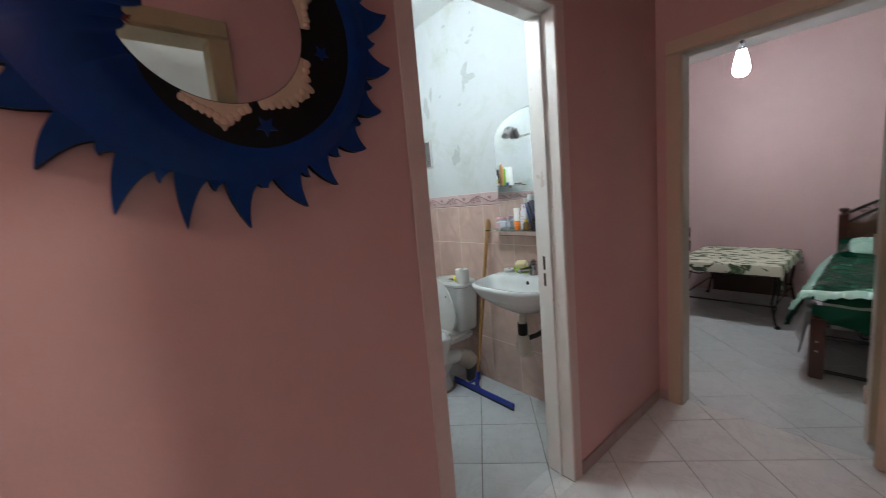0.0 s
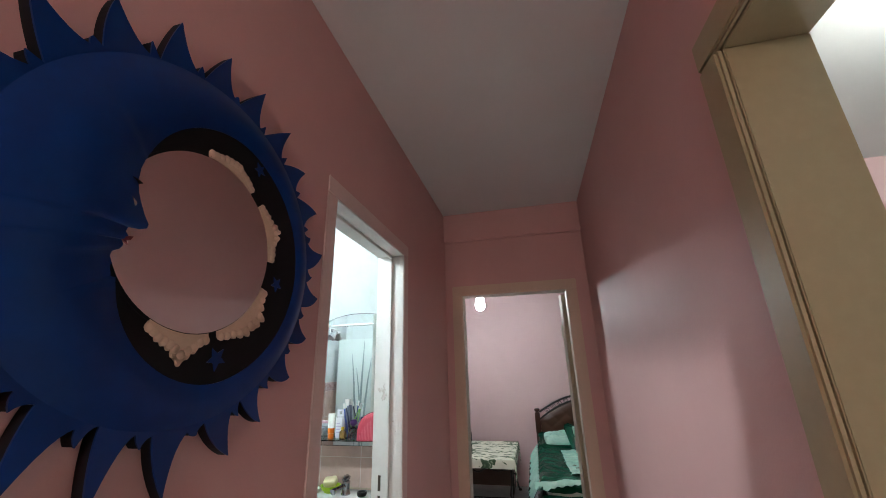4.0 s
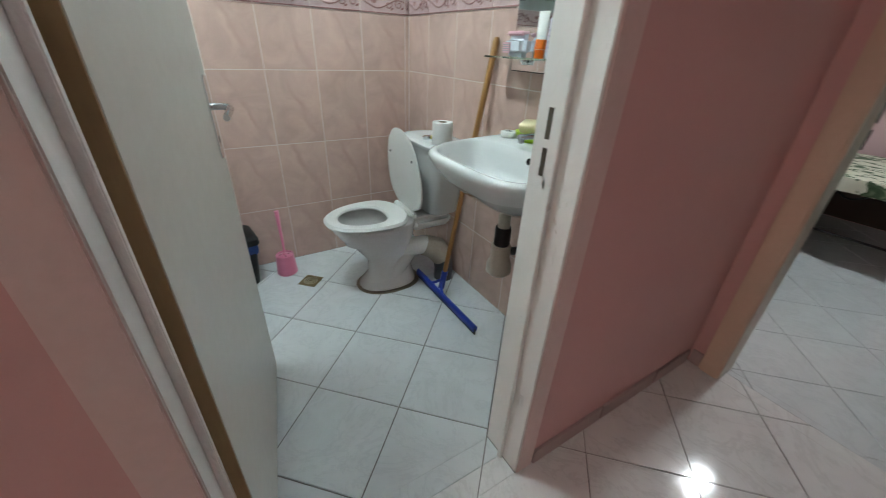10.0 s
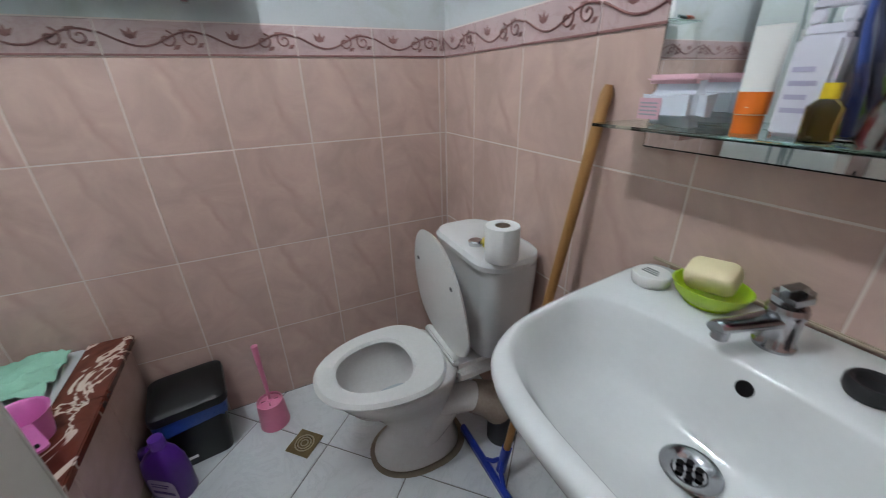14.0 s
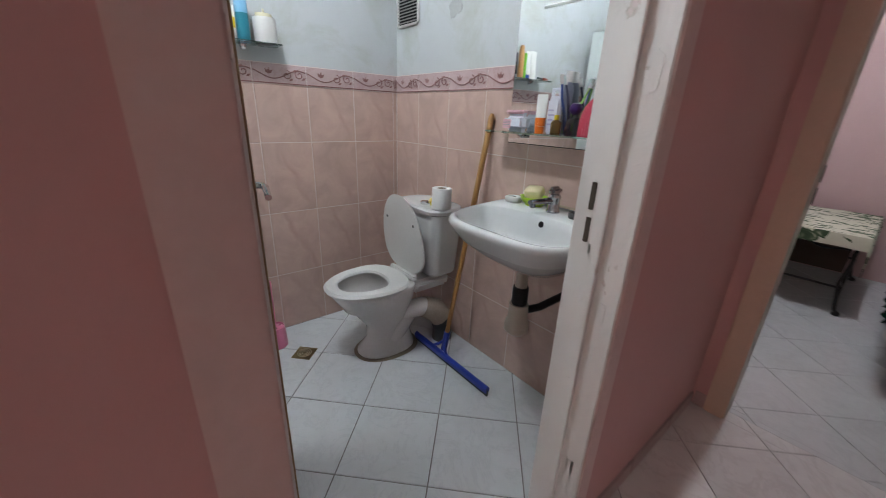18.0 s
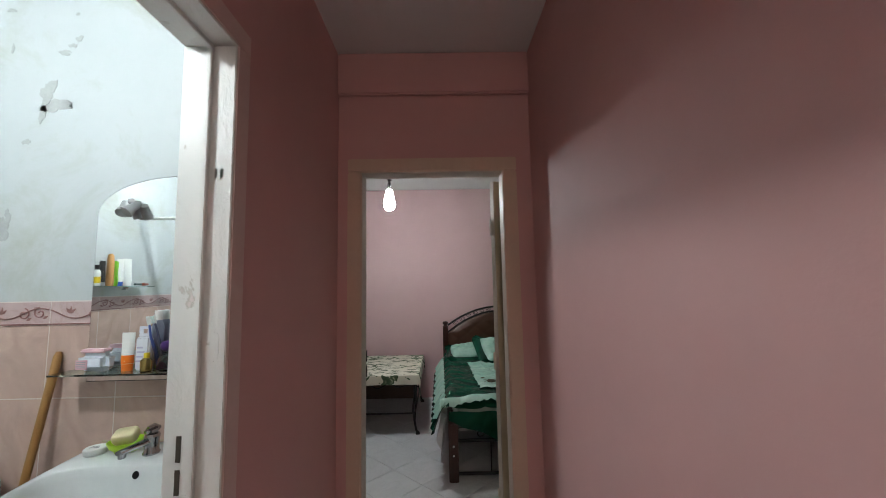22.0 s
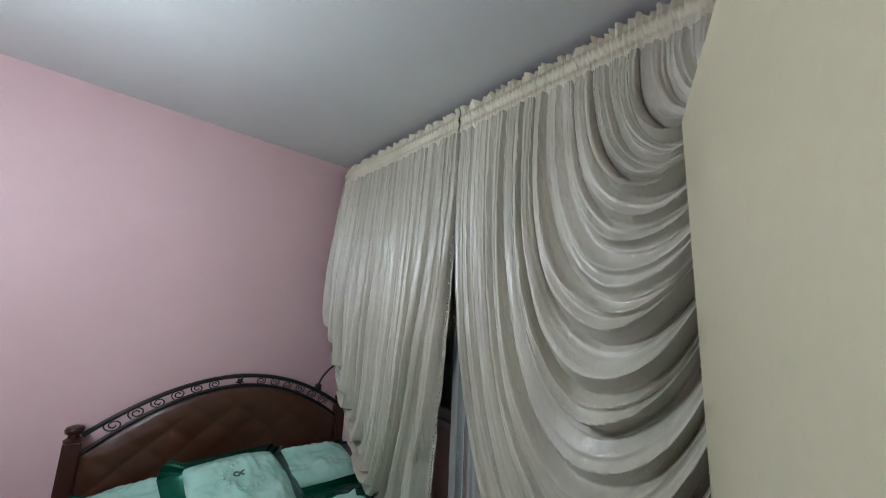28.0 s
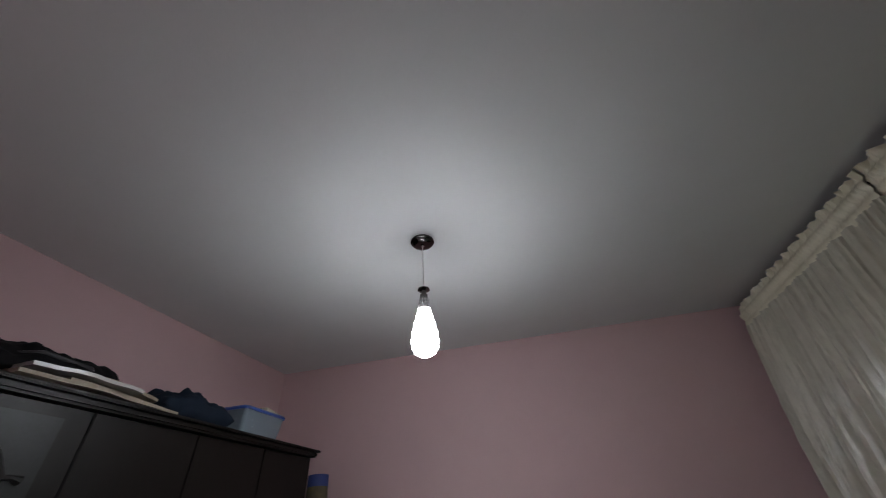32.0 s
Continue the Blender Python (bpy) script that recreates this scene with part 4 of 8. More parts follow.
def door_towel():
    root = thing("hanging_towel", pose(-0.118, 0.966, 0, 0, 0, ang), "blue towel with white bands hanging behind the bathroom door", "towel")

    def cloth(z0, z1):
        return sheet(lambda u, v: (0.03 + 0.24 * u, 0.05 + 0.012 * math.sin(18 * u + 2 * v), z0 + (z1 - z0) * v), 24, 8, 0.006)

    for z0, z1, mt, nm in ((0.55, 1.02, BLUE_TOWEL, "cloth"), (1.022, 1.06, TOWEL_BAND, "band"), (1.062, 1.12, BLUE_TOWEL, "cloth"), (1.122, 1.15, TOWEL_BAND, "band"), (1.152, 1.62, BLUE_TOWEL, "cloth")):
        part(nm, cloth(z0, z1), mt, root, smooth=60)
    # an edge of the towel squeezed into the gap beside the hinges
    # Brighter copy of the towel blue: light on this edge is in the colour.
    light = surface("lit_blue_towel", (0.05, 0.25, 0.52), (0.04, 0.20, 0.45), rough=0.9, scale=20, fine=300, bump=0.6)
    for z0, z1, mt in ((0.84, 1.008, light), (1.108, 1.60, light), (0.79, 0.838, BLUE_TOWEL), (0.735, 0.788, TOWEL_BAND)):
        part("fold", box_bm(-0.006, -0.0014, 0.010, 0.020, z0, z1, 0.0015), mt, root, "towel edge squeezed in the door gap")
    part("hook", tube([(0.15, 0.022, 1.66), (0.15, 0.05, 1.655), (0.15, 0.06, 1.62), (0.15, 0.045, 1.605)], 0.004, 8), CHROME, root, smooth=True)
    return root


door_towel()

# ---------------------------------------------------------------- washbasin
SX, SY, SZ = -0.44, BATH_Y, 0.885


def basin_ring(wb, wf, yb, yf, z, n=96, sq=3.2, cx=0.0, lean=0.0):
    """A closed outline: straight at the back, a rounded square at the front."""
    out = []
    ym, yr = (yb + yf) / 2, (yb - yf) / 2
    for k in range(n):
        a = 2 * math.pi * k / n
        c, s = math.cos(a), math.sin(a)
        sq_ = 14.0 if s > 0 and sq >= 3.9 else sq
        px = math.copysign(abs(c) ** (2 / sq_), c)
        py = math.copysign(abs(s) ** (2 / sq_), s)
        w = wb + (wf - wb) * ((1 - py) / 2) ** 1.7
        out.append((cx + lean * ((1 - py) / 2) ** 1.7 + px * w, ym + py * yr, z))
    return out


TAP_METAL = surface("worn_chrome", (0.50, 0.50, 0.51), (0.38, 0.38, 0.40), rough=0.16, metal=1.0, scale=30, bump=0.05)


def washbasin():
    root = thing("washbasin", pose(SX, SY, SZ), "white ceramic washbasin fixed to the tiled wall", "washbasin")
    R = functools.partial(basin_ring, lean=0.022)
    rings = [R(0.250, 0.195, -0.001, -0.460, -0.078, sq=4.0), R(0.270, 0.222, -0.001, -0.486, -0.045, sq=4.1), R(0.2795, 0.238, -0.001, -0.498, -0.022, sq=4.1), R(0.281, 0.240, -0.001, -0.500, -0.010, sq=4.1),
             R(0.278, 0.236, -0.004, -0.496, -0.002, sq=4.1), R(0.271, 0.228, -0.012, -0.488, 0.002, sq=4.1), R(0.255, 0.216, -0.176, -0.471, 0.001, sq=3.8), R(0.249, 0.210, -0.181, -0.465, -0.006, sq=3.7),
             R(0.238, 0.198, -0.188, -0.452, -0.034, sq=3.4), R(0.216, 0.176, -0.194, -0.425, -0.085, sq=2.9), R(0.172, 0.142, -0.204, -0.378, -0.118, sq=2.5), R(0.09, 0.08, -0.222, -0.318, -0.135, sq=2.2), R(0.034, 0.034, -0.232, -0.295, -0.138, sq=2)]
    bm = loft(rings, close_ends=False)
    bottom = [R(0.250, 0.195, -0.001, -0.460, -0.078, sq=4.0), R(0.215, 0.165, -0.001, -0.420, -0.112, sq=4), R(0.15, 0.125, -0.02, -0.35, -0.158, sq=3), R(0.04, 0.04, -0.215, -0.30, -0.185, sq=2)]
    bm2 = loft(bottom, close_ends=False)
    bowl = part("bowl", join_bm(bm, bm2), CERAMIC, root, smooth=60)
    # waste, overflow, deck marks
    part("waste", moved(lathe([(0.0, -0.006), (0.02, -0.006), (0.026, 0.0), (0.036, 0.002), (0.038, 0.0), (0.034, -0.004)], 32, cap=False), Matrix.Translation((0.004, -0.263, -0.1335))), TAP_METAL, root, "chrome waste grid", smooth=True)
    holes = bmesh.new()
    for k in range(7):
        a = k * math.pi / 3
        r = 0.013 if k else 0.0
        bmesh.ops.create_circle(holes, cap_ends=True, segments=12, radius=0.0052 if k else 0.004, matrix=Matrix.Translation((0.004 + r * math.cos(a), -0.263 + r * math.sin(a), -0.1362)))
    part("waste_holes", holes, BLACK_PAINT, root, "dark holes of the waste")
    part("overflow", moved(lathe([(0, 0), (0.0105, 0), (0.012, -0.0015), (0.0, -0.003)], 20), Matrix.Translation((0.0, -0.1875, -0.029)) @ pose(0, 0, 0, 78, 0, 0)), BLACK_PAINT, root, "dark overflow hole")
    blot = [((0.030 + 0.012 * noise.noise((math.cos(a) * 2, math.sin(a) * 2, 5))) * math.cos(a), 0.012 * math.sin(a) * (1 + noise.noise((a, 2, 1)))) for a in (2 * math.pi * k / 28 for k in range(28))]
    part("stain", moved(plate(blot, 0.0004), pose(0.185, -0.062, 0.0032, 0, 0, -18)), surface("yellowed_glaze", (0.72, 0.71, 0.61), rough=0.2, bump=0), root, "faint yellow stain on the rim")
    part("sealant", box_bm(-0.276, 0.276, -0.006, 0.0, 0.002, 0.009, 0.002), surface("old_sealant", (0.50, 0.44, 0.36), (0.35, 0.28, 0.2), rough=0.7, scale=30, bump=0.5), root, "stained sealant along the wall")
    # mixer tap: a stout body, a flat spout and a short lever leaning back to the wall
    tap = part("tap_body", moved(lathe([(0, 0), (0.026, 0), (0.027, 0.005), (0.023, 0.010), (0.0225, 0.05), (0.0245, 0.056), (0.0245, 0.064), (0.022, 0.07), (0, 0.072)], 32), Matrix.Translation((-0.012, -0.083, 0.002))), TAP_METAL, root, "chrome mixer tap body", smooth=True)
    spout = [[(-0.012 + w * c - 0.035 * f, -0.083 - 0.100 * f, 0.050 - 0.006 * f + h * sn) for c, sn in ((math.cos(a), math.sin(a)) for a in (2 * math.pi * k / 16 for k in range(16)))] for f, w, h in ((0.0, 0.019, 0.013), (0.35, 0.0165, 0.011), (0.75, 0.0145, 0.0095), (0.93, 0.014, 0.010), (1.0, 0.0115, 0.0085))]
    part("spout", loft(spout), TAP_METAL, tap, smooth=True)
    part("aerator", moved(lathe([(0, 0), (0.0115, 0), (0.0115, -0.014), (0.0095, -0.016), (0, -0.016)], 18), Matrix.Translation((-0.043, -0.172, 0.040))), TAP_METAL, tap, smooth=True)
    part("tap_lever", moved(box_bm(-0.019, 0.019, -0.022, 0.026, -0.006, 0.026, 0.011, 4), Matrix.Translation((-0.012, -0.083, 0.075)) @ pose(0, 0, 0, 10, 0, -24)), TAP_METAL, tap, smooth=True)
    # the whole tap sits a little towards the soap dish
    squeeze = Matrix.Translation((-0.016, -0.104, 0.002)) @ Matrix.Scale(0.95, 4) @ Matrix.Translation((0.012, 0.083, -0.002))
    for ob in [tap] + list(tap.children):
        ob.data.transform(squeeze)
    # trap and supply under the bowl
    pipe = surface("white_waste_pipe", (0.66, 0.63, 0.57), (0.55, 0.50, 0.43), rough=0.45, bump=0.05)
    trap = part("trap", moved(lathe([(0, -0.32), (0.035, -0.32), (0.036, -0.375), (0.045, -0.40), (0.046, -0.43), (0.03, -0.445), (0, -0.447)], 28), Matrix.Translation((0.004, -0.263, 0))), pipe, root, "off-white plastic bottle trap", smooth=True)
    part("tailpiece", moved(lathe([(0, -0.18), (0.02, -0.18), (0.022, -0.255), (0.0, -0.255)], 20), Matrix.Translation((0.004, -0.263, 0))), pipe, root, smooth=True)
    part("trap_nut", moved(lathe([(0, -0.25), (0.027, -0.25), (0.029, -0.26), (0.029, -0.315), (0.026, -0.322), (0, -0.322)], 24), Matrix.Translation((0.004, -0.263, 0))), BLACK_RUBBER, trap, "black tape and nut", smooth=True)
    part("outlet", tube([(0.025, -0.235, -0.345), (0.05, -0.2, -0.335), (0.058, -0.1, -0.325), (0.06, -0.002, -0.32)], 0.0145, 12), BLACK_RUBBER, trap, "black outlet hose", smooth=True)
    part("stop_valve", join_bm(tube([(0.20, -0.002, -0.22), (0.20, -0.06, -0.225)], 0.012, 10), moved(lathe([(0, 0), (0.022, 0.004), (0.022, 0.02), (0, 0.026)], 16), pose(0.20, -0.075, -0.225, 90, 0, 0))), surface("dark_blue_plastic", (0.012, 0.014, 0.05), rough=0.4, bump=0.05), root, "dark stop valve", smooth=True)
    part("supply_hose", tube([(0.20, -0.05, -0.21), (0.17, -0.09, -0.17), (0.08, -0.08, -0.13), (0.0, -0.07, -0.09)], 0.006, 8), STEEL, root, smooth=True)
    return root


washbasin()

LIME = surface("lime_plastic", (0.42, 0.62, 0.012), (0.37, 0.55, 0.01), rough=0.35, bump=0.02)
SOAP = surface("cream_soap", (0.78, 0.68, 0.43), (0.72, 0.61, 0.37), rough=0.5, scale=14, bump=0.2)


def soap_dish():
    root = thing("soap_dish", pose(SX - 0.123, SY - 0.078, SZ + 0.003), "lime green oval plastic soap dish on the washbasin", "soap dish")
    prof = [(0.0, 0.004), (0.035, 0.004), (0.048, 0.014), (0.056, 0.03), (0.053, 0.03), (0.045, 0.017), (0.033, 0.009), (0, 0.009)]
    part("bowl", moved(lathe(prof, 36), Matrix.Diagonal((1.05, 0.92, 1.15, 1))), LIME, root, smooth=True)
    part("foot", moved(lathe([(0, 0), (0.034, 0), (0.034, 0.005), (0, 0.005)], 28), Matrix.Diagonal((1.05, 0.92, 1.15, 1))), LIME, root)
    return root


soap_dish()
tagged(part("soap_bar", moved(loft([[(x, y, z) for x, y in rounded(0.074 * f, 0.049 * f, 0.012 * f, 6)] for z, f in ((0, 0.86), (0.004, 0.94), (0.010, 0.985), (0.018, 1.0), (0.027, 0.985), (0.033, 0.94), (0.037, 0.86))]), Matrix.Translation((SX - 0.124, SY - 0.074, SZ + 0.037)) @ pose(0, 0, 0, 24, -6, 10)), SOAP, smooth=75), "thick cream bar of soap lying in the green dish", "soap")


def cream_tin():
    root = thing("cream_tin", pose(SX - 0.212, SY - 0.098, SZ + 0.003), "flat round white tin with grey print on the washbasin", "tin")
    part("body", lathe([(0, 0), (0.03, 0), (0.032, 0.003), (0.032, 0.011), (0, 0.011)], 32), PLASTIC_WHITE, root, smooth=True)
    part("lid", lathe([(0.0335, 0.008), (0.0335, 0.018), (0.031, 0.021), (0, 0.021)], 32, cap=False), PLASTIC_WHITE, root, smooth=True)
    bm = boxes(*[(-0.017, 0.015 - 0.004 * k, -0.008 + 0.007 * k, -0.005 + 0.007 * k, 0.021, 0.0216) for k in range(3)])
    part("print", bm, surface("grey_ink", (0.08, 0.09, 0.1), rough=0.5, bump=0), root)
    return root


cream_tin()
tagged(part("basin_plug", moved(lathe([(0, 0), (0.023, 0), (0.026, 0.006), (0.0265, 0.017), (0.024, 0.021), (0.019, 0.020), (0.016, 0.012), (0, 0.010)], 28), pose(SX + 0.085, SY - 0.114, SZ + 0.003)), BLACK_RUBBER, smooth=True), "black rubber plug lying on the washbasin", "plug")

# ---------------------------------------------------------------- mirror, glass shelf and toiletries
def arched(w, z0, z1, top, n=28):
    pts = [(-w / 2, z0), (w / 2, z0), (w / 2, z1)]
    pts += [(w / 2 * math.cos(math.pi * k / n), z1 + (top - z1) * math.sin(math.pi * k / n)) for k in range(1, n)]
    return pts + [(-w / 2, z1)]


def wall_mirror():
    root = thing("wall_mirror", pose(-0.467, BATH_Y - 0.002, 0), "frameless arched wall mirror with a dark worn edge", "mirror")
    part("backing", moved(plate(arched(0.644, 1.108, 1.745, 1.894), 0.004), pose(0, 0, 0, 90, 0, 0)), BLACK_PAINT, root, "dark edge of the mirror")
    part("glass", moved(plate(arched(0.638, 1.111, 1.745, 1.891), 0.0025), pose(0, -0.0042, 0, 90, 0, 0)), MIRROR, root, "silvered mirror glass")
    clip = join_bm(box_bm(-0.20, -0.16, -0.012, -0.004, 1.772, 1.79, 0.002), moved(lathe([(0, 0), (0.014, 0), (0.016, 0.03), (0.024, 0.05), (0.024, 0.055), (0, 0.05)], 20), Matrix.Translation((-0.20, -0.022, 1.785)) @ pose(0, 0, 0, 150, -15, 0)),
                   moved(lathe([(0, 0), (0.014, 0), (0.016, 0.03), (0.024, 0.05), (0.024, 0.055), (0, 0.05)], 20), Matrix.Translation((-0.155, -0.022, 1.78)) @ pose(0, 0, 0, 140, 20, 0)), moved(lathe([(0, -0.014), (0.012, -0.008), (0.014, 0), (0.012, 0.008), (0, 0.014)], 16), Matrix.Translation((-0.178, -0.022, 1.79))))
    part("double_hook", clip, STEEL, root, "chrome double holder clipped on the mirror", smooth=True)
    return root


wall_mirror()


def glass_shelf(name, m, w, d, label, supports):
    root = thing(name, m, label, "shelf")
    part("pane", box_bm(-w / 2, w / 2, -d, -0.004, 0, 0.006, 0.001), SHELF_GLASS, root, "green-edged glass")
    for x in supports:
        part("bracket", moved(lathe([(0, -0.012), (0.014, -0.012), (0.017, -0.004), (0.017, -0.0005), (0, -0.0005)], 20), Matrix.Translation((x, -0.02, 0))), CHROME, root, "small chrome bracket", smooth=True)
        part("bracket", box_bm(x - 0.008, x + 0.008, -0.03, -0.001, -0.02, -0.012), CHROME, root, "small chrome bracket")
    return root


glass_shelf("glass_shelf", pose(-0.487, BATH_Y - 0.008, 1.152), 0.665, 0.115, "green-edged glass shelf under the arched mirror", (-0.22, 0.2))
glass_shelf("glass_shelf", pose(-1.697, 1.143, 1.472, 0, 0, 90), 0.685, 0.115, "green-edged glass shelf on the white bathroom wall", (-0.2, 0.2))

INK = {}


def plastic(col, rough=0.35, trans=0.0):
    key = (col, rough, trans)
    if key not in INK:
        INK[key] = surface("plastic", col, tuple(c * 0.93 for c in col), rough=rough, bump=0.02, trans=trans)
    return INK[key]


def bottle(name, m, prof, mat, label, cap=None, cap_mat=None, bands=(), flat=1.0, category="bottle", n=24):
    """A turned container with an optional cap profile and printed bands (radius, z0, z1, material)."""
    root = thing(name, m, label, category)
    sq = Matrix.Diagonal((1, flat, 1, 1))
    part("body", moved(lathe(prof, n), sq), mat, root, smooth=True)
    if cap:
        part("cap", moved(lathe(cap, n), sq), cap_mat, root, smooth=True)
    for r0, z0, r1, z1, mt in bands:
        part("label", moved(lathe([(r0, z0), (r1, z1)], n, cap=False), sq), mt, root, smooth=True)
    return root


def tube_pack(name, m, w, d, h, mat, cap_mat, label, cap_h=0.02, band=None):
    """A squeeze tube standing on its cap: round below, crimped flat above."""
    root = thing(name, m, label, "tube")
    n = 24
    rings = []
    for z, k in ((cap_h, 0.0), (cap_h + 0.01, 0.05), (h * 0.5, 0.4), (h * 0.8, 0.75), (h * 0.96, 0.98), (h, 1.0)):
        rings.append([((w / 2 * (1 + 0.12 * k)) * math.cos(2 * math.pi * i / n), (d / 2 * (1 - k) + 0.0012) * math.sin(2 * math.pi * i / n), z) for i in range(n)])
    part("body", loft(rings), mat, root, smooth=True)
    part("cap", moved(lathe([(0, 0), (w * 0.46, 0), (w * 0.48, cap_h), (0, cap_h)], n), Matrix.Diagonal((1, d / w, 1, 1))), cap_mat, root, smooth=True)
    if band:
        z0, z1, mt = band
        rr = []
        for z in (z0, (z0 + z1) / 2, z1):
            k = max(0, (z - cap_h) / (h - cap_h))
            rr.append([((w / 2 * (1 + 0.12 * k) + 0.0006) * math.cos(2 * math.pi * i / n), (d / 2 * (1 - k) + 0.0018) * math.sin(2 * math.pi * i / n), z) for i in range(n)])
        part("label", loft(rr, close_ends=False), mt, root, smooth=True)
    return root


W1, OR, BL, NV = plastic((0.75, 0.75, 0.72)), plastic((0.75, 0.16, 0.01)), plastic((0.02, 0.08, 0.42)), plastic((0.01, 0.012, 0.06))
GRY, TEAL, SKY = plastic((0.30, 0.31, 0.33)), plastic((0.01, 0.18, 0.24)), plastic((0.18, 0.42, 0.62))
YEL, PEACH, GRN = plastic((0.72, 0.52, 0.02)), plastic((0.62, 0.32, 0.12)), plastic((0.16, 0.48, 0.02))
PURP, BLK = plastic((0.035, 0.008, 0.09)), plastic((0.01, 0.01, 0.012), 0.3)
PERFUME = glass("amber_perfume", (0.62, 0.42, 0.12))
CLEARB = glass("clear_bottle", (0.93, 0.95, 0.94))
Z1, Y1 = 1.158, 2.085
# shelf under the mirror
root = thing("cotton_pack", pose(-0.70, Y1, Z1), "crumpled clear bag of cotton pads with a pink label", "cotton pads")
bag = box_bm(-0.055, 0.055, -0.03, 0.03, 0, 0.07, 0.02, 3)
for v in bag.verts:
    v.co += 0.006 * noise.noise_vector(v.co * 40)
part("bag", bag, plastic((0.62, 0.66, 0.72), 0.25), root, smooth=True)
part("label", box_bm(-0.045, -0.005, -0.0325, -0.031, 0.012, 0.045), plastic((0.62, 0.36, 0.42)), root, "pink printed label")
part("print", boxes(*[(-0.042, -0.01, -0.0333, -0.0326, 0.018 + 0.006 * k, 0.0205 + 0.006 * k) for k in range(4)]), GRY, root)
part("tie", box_bm(-0.05, 0.04, -0.02, 0.02, 0.066, 0.08, 0.006), plastic((0.72, 0.45, 0.5), 0.3), root, "pink bag top", smooth=True)
tube_pack("cream_tube", pose(-0.59, Y1, Z1, 0, 0, 10), 0.038, 0.03, 0.135, W1, OR, "white and orange cream tube standing on its cap", 0.025, (0.026, 0.055, OR))
root = thing("toothbrush_pack", pose(-0.535, Y1 + 0.006, Z1, 0, 0, -5), "lilac-white blister pack with a hanging hole standing upright", "packaging")
for x0, x1, z0, z1, d in ((-0.026, 0.026, 0.0, 0.118, 0.026), (-0.024, 0.024, 0.1182, 0.130, 0.006), (-0.024, -0.008, 0.1302, 0.146, 0.006), (0.008, 0.024, 0.1302, 0.146, 0.006), (-0.024, 0.024, 0.1462, 0.156, 0.006)):
    part("blister" if d > 0.01 else "hang_tab", box_bm(x0, x1, -d / 2, d / 2, z0, z1, min(0.005, d / 3)), plastic((0.66, 0.66, 0.73), 0.2), root)
for k in range(4):
    part("print_bar", box_bm(-0.018, 0.012 - 0.006 * (k % 2), -0.0138, -0.0132, 0.03 + 0.016 * k, 0.036 + 0.016 * k), plastic((0.40, 0.38, 0.52)), root, "faint printed line")


def toothbrush(m, stem, label):
    root = thing("toothbrush", m, label, "toothbrush", "toothbrushes on the mirror shelf")
    part("handle", tube([(0, 0, 0), (0.002, 0, 0.06), (-0.003, 0, 0.12), (0, 0, 0.165)], 0.005, 10, radii=[0.006, 0.0065, 0.004, 0.0035]), stem, root, smooth=True)
    part("head", box_bm(-0.006, 0.006, -0.004, 0.002, 0.163, 0.195, 0.002), W1, root)
    part("bristles", boxes(*[(-0.0052 + 0.0035 * i, -0.0027 + 0.0035 * i, 0.002, 0.014, 0.167 + 0.0055 * k, 0.171 + 0.0055 * k) for i in range(3) for k in range(5)]), plastic((0.55, 0.68, 0.66)), root)
    return root


root = thing("brush_glass", pose(-0.475, Y1 + 0.012, Z1), "small glass tumbler holding toothbrushes", "tumbler")
part("wall", lathe([(0, 0), (0.026, 0), (0.032, 0.085), (0.0305, 0.085), (0.0245, 0.004), (0, 0.004)], 24), CLEARB, root, smooth=True)
toothbrush(pose(-0.485, Y1 + 0.01, Z1 + 0.006, 10, -12, 40), plastic((0.05, 0.10, 0.35)), "blue toothbrush leaning in the tumbler")
toothbrush(pose(-0.462, Y1 + 0.012, Z1 + 0.006, -6, 14, 160), plastic((0.04, 0.05, 0.10)), "dark blue toothbrush leaning in the tumbler")
toothbrush(pose(-0.495, Y1 + 0.012, Z1 + 0.006, 5, -24, 200), plastic((0.2, 0.42, 0.1)), "green toothbrush leaning in the tumbler")
bottle("shampoo_bottle", pose(-0.515, Y1 + 0.038, Z1), [(0, 0), (0.018, 0), (0.02, 0.005), (0.02, 0.15), (0.012, 0.175), (0, 0.175)], plastic((0.22, 0.25, 0.33)), "slim grey-blue bottle with a white cap", [(0, 0.172), (0.012, 0.172), (0.013, 0.21), (0, 0.212)], W1)
PB = [(0, 0), (0.027, 0), (0.03, 0.005), (0.026, 0.045), (0.012, 0.06), (0.009, 0.07), (0, 0.07)]
bottle("perfume_bottle", pose(-0.44, Y1 - 0.012, Z1), PB, CLEARB, "squat glass perfume bottle with a round dark purple stopper", [(0, 0.066), (0.01, 0.068), (0.02, 0.08), (0.0215, 0.09), (0.016, 0.103), (0, 0.106)], PURP)
bottle("perfume_bottle", pose(-0.375, Y1 + 0.02, Z1), PB, PERFUME, "amber perfume bottle with a round dark purple stopper", [(0, 0.066), (0.01, 0.068), (0.02, 0.08), (0.0215, 0.09), (0.016, 0.103), (0, 0.106)], PURP)
bottle("perfume_bottle", pose(-0.50, Y1 - 0.028, Z1), [(0, 0), (0.017, 0), (0.018, 0.04), (0.008, 0.05), (0, 0.05)], PERFUME, "small amber glass bottle", [(0, 0.049), (0.009, 0.049), (0.009, 0.066), (0, 0.066)], YEL)

POUCH = surface("striped_red_fabric", (0.52, 0.055, 0.09), (0.40, 0.03, 0.06), rough=0.7, scale=14, fine=200, bump=0.5)
RIB = surface("pale_red_rib", (0.56, 0.10, 0.13), rough=0.75, bump=0.3)


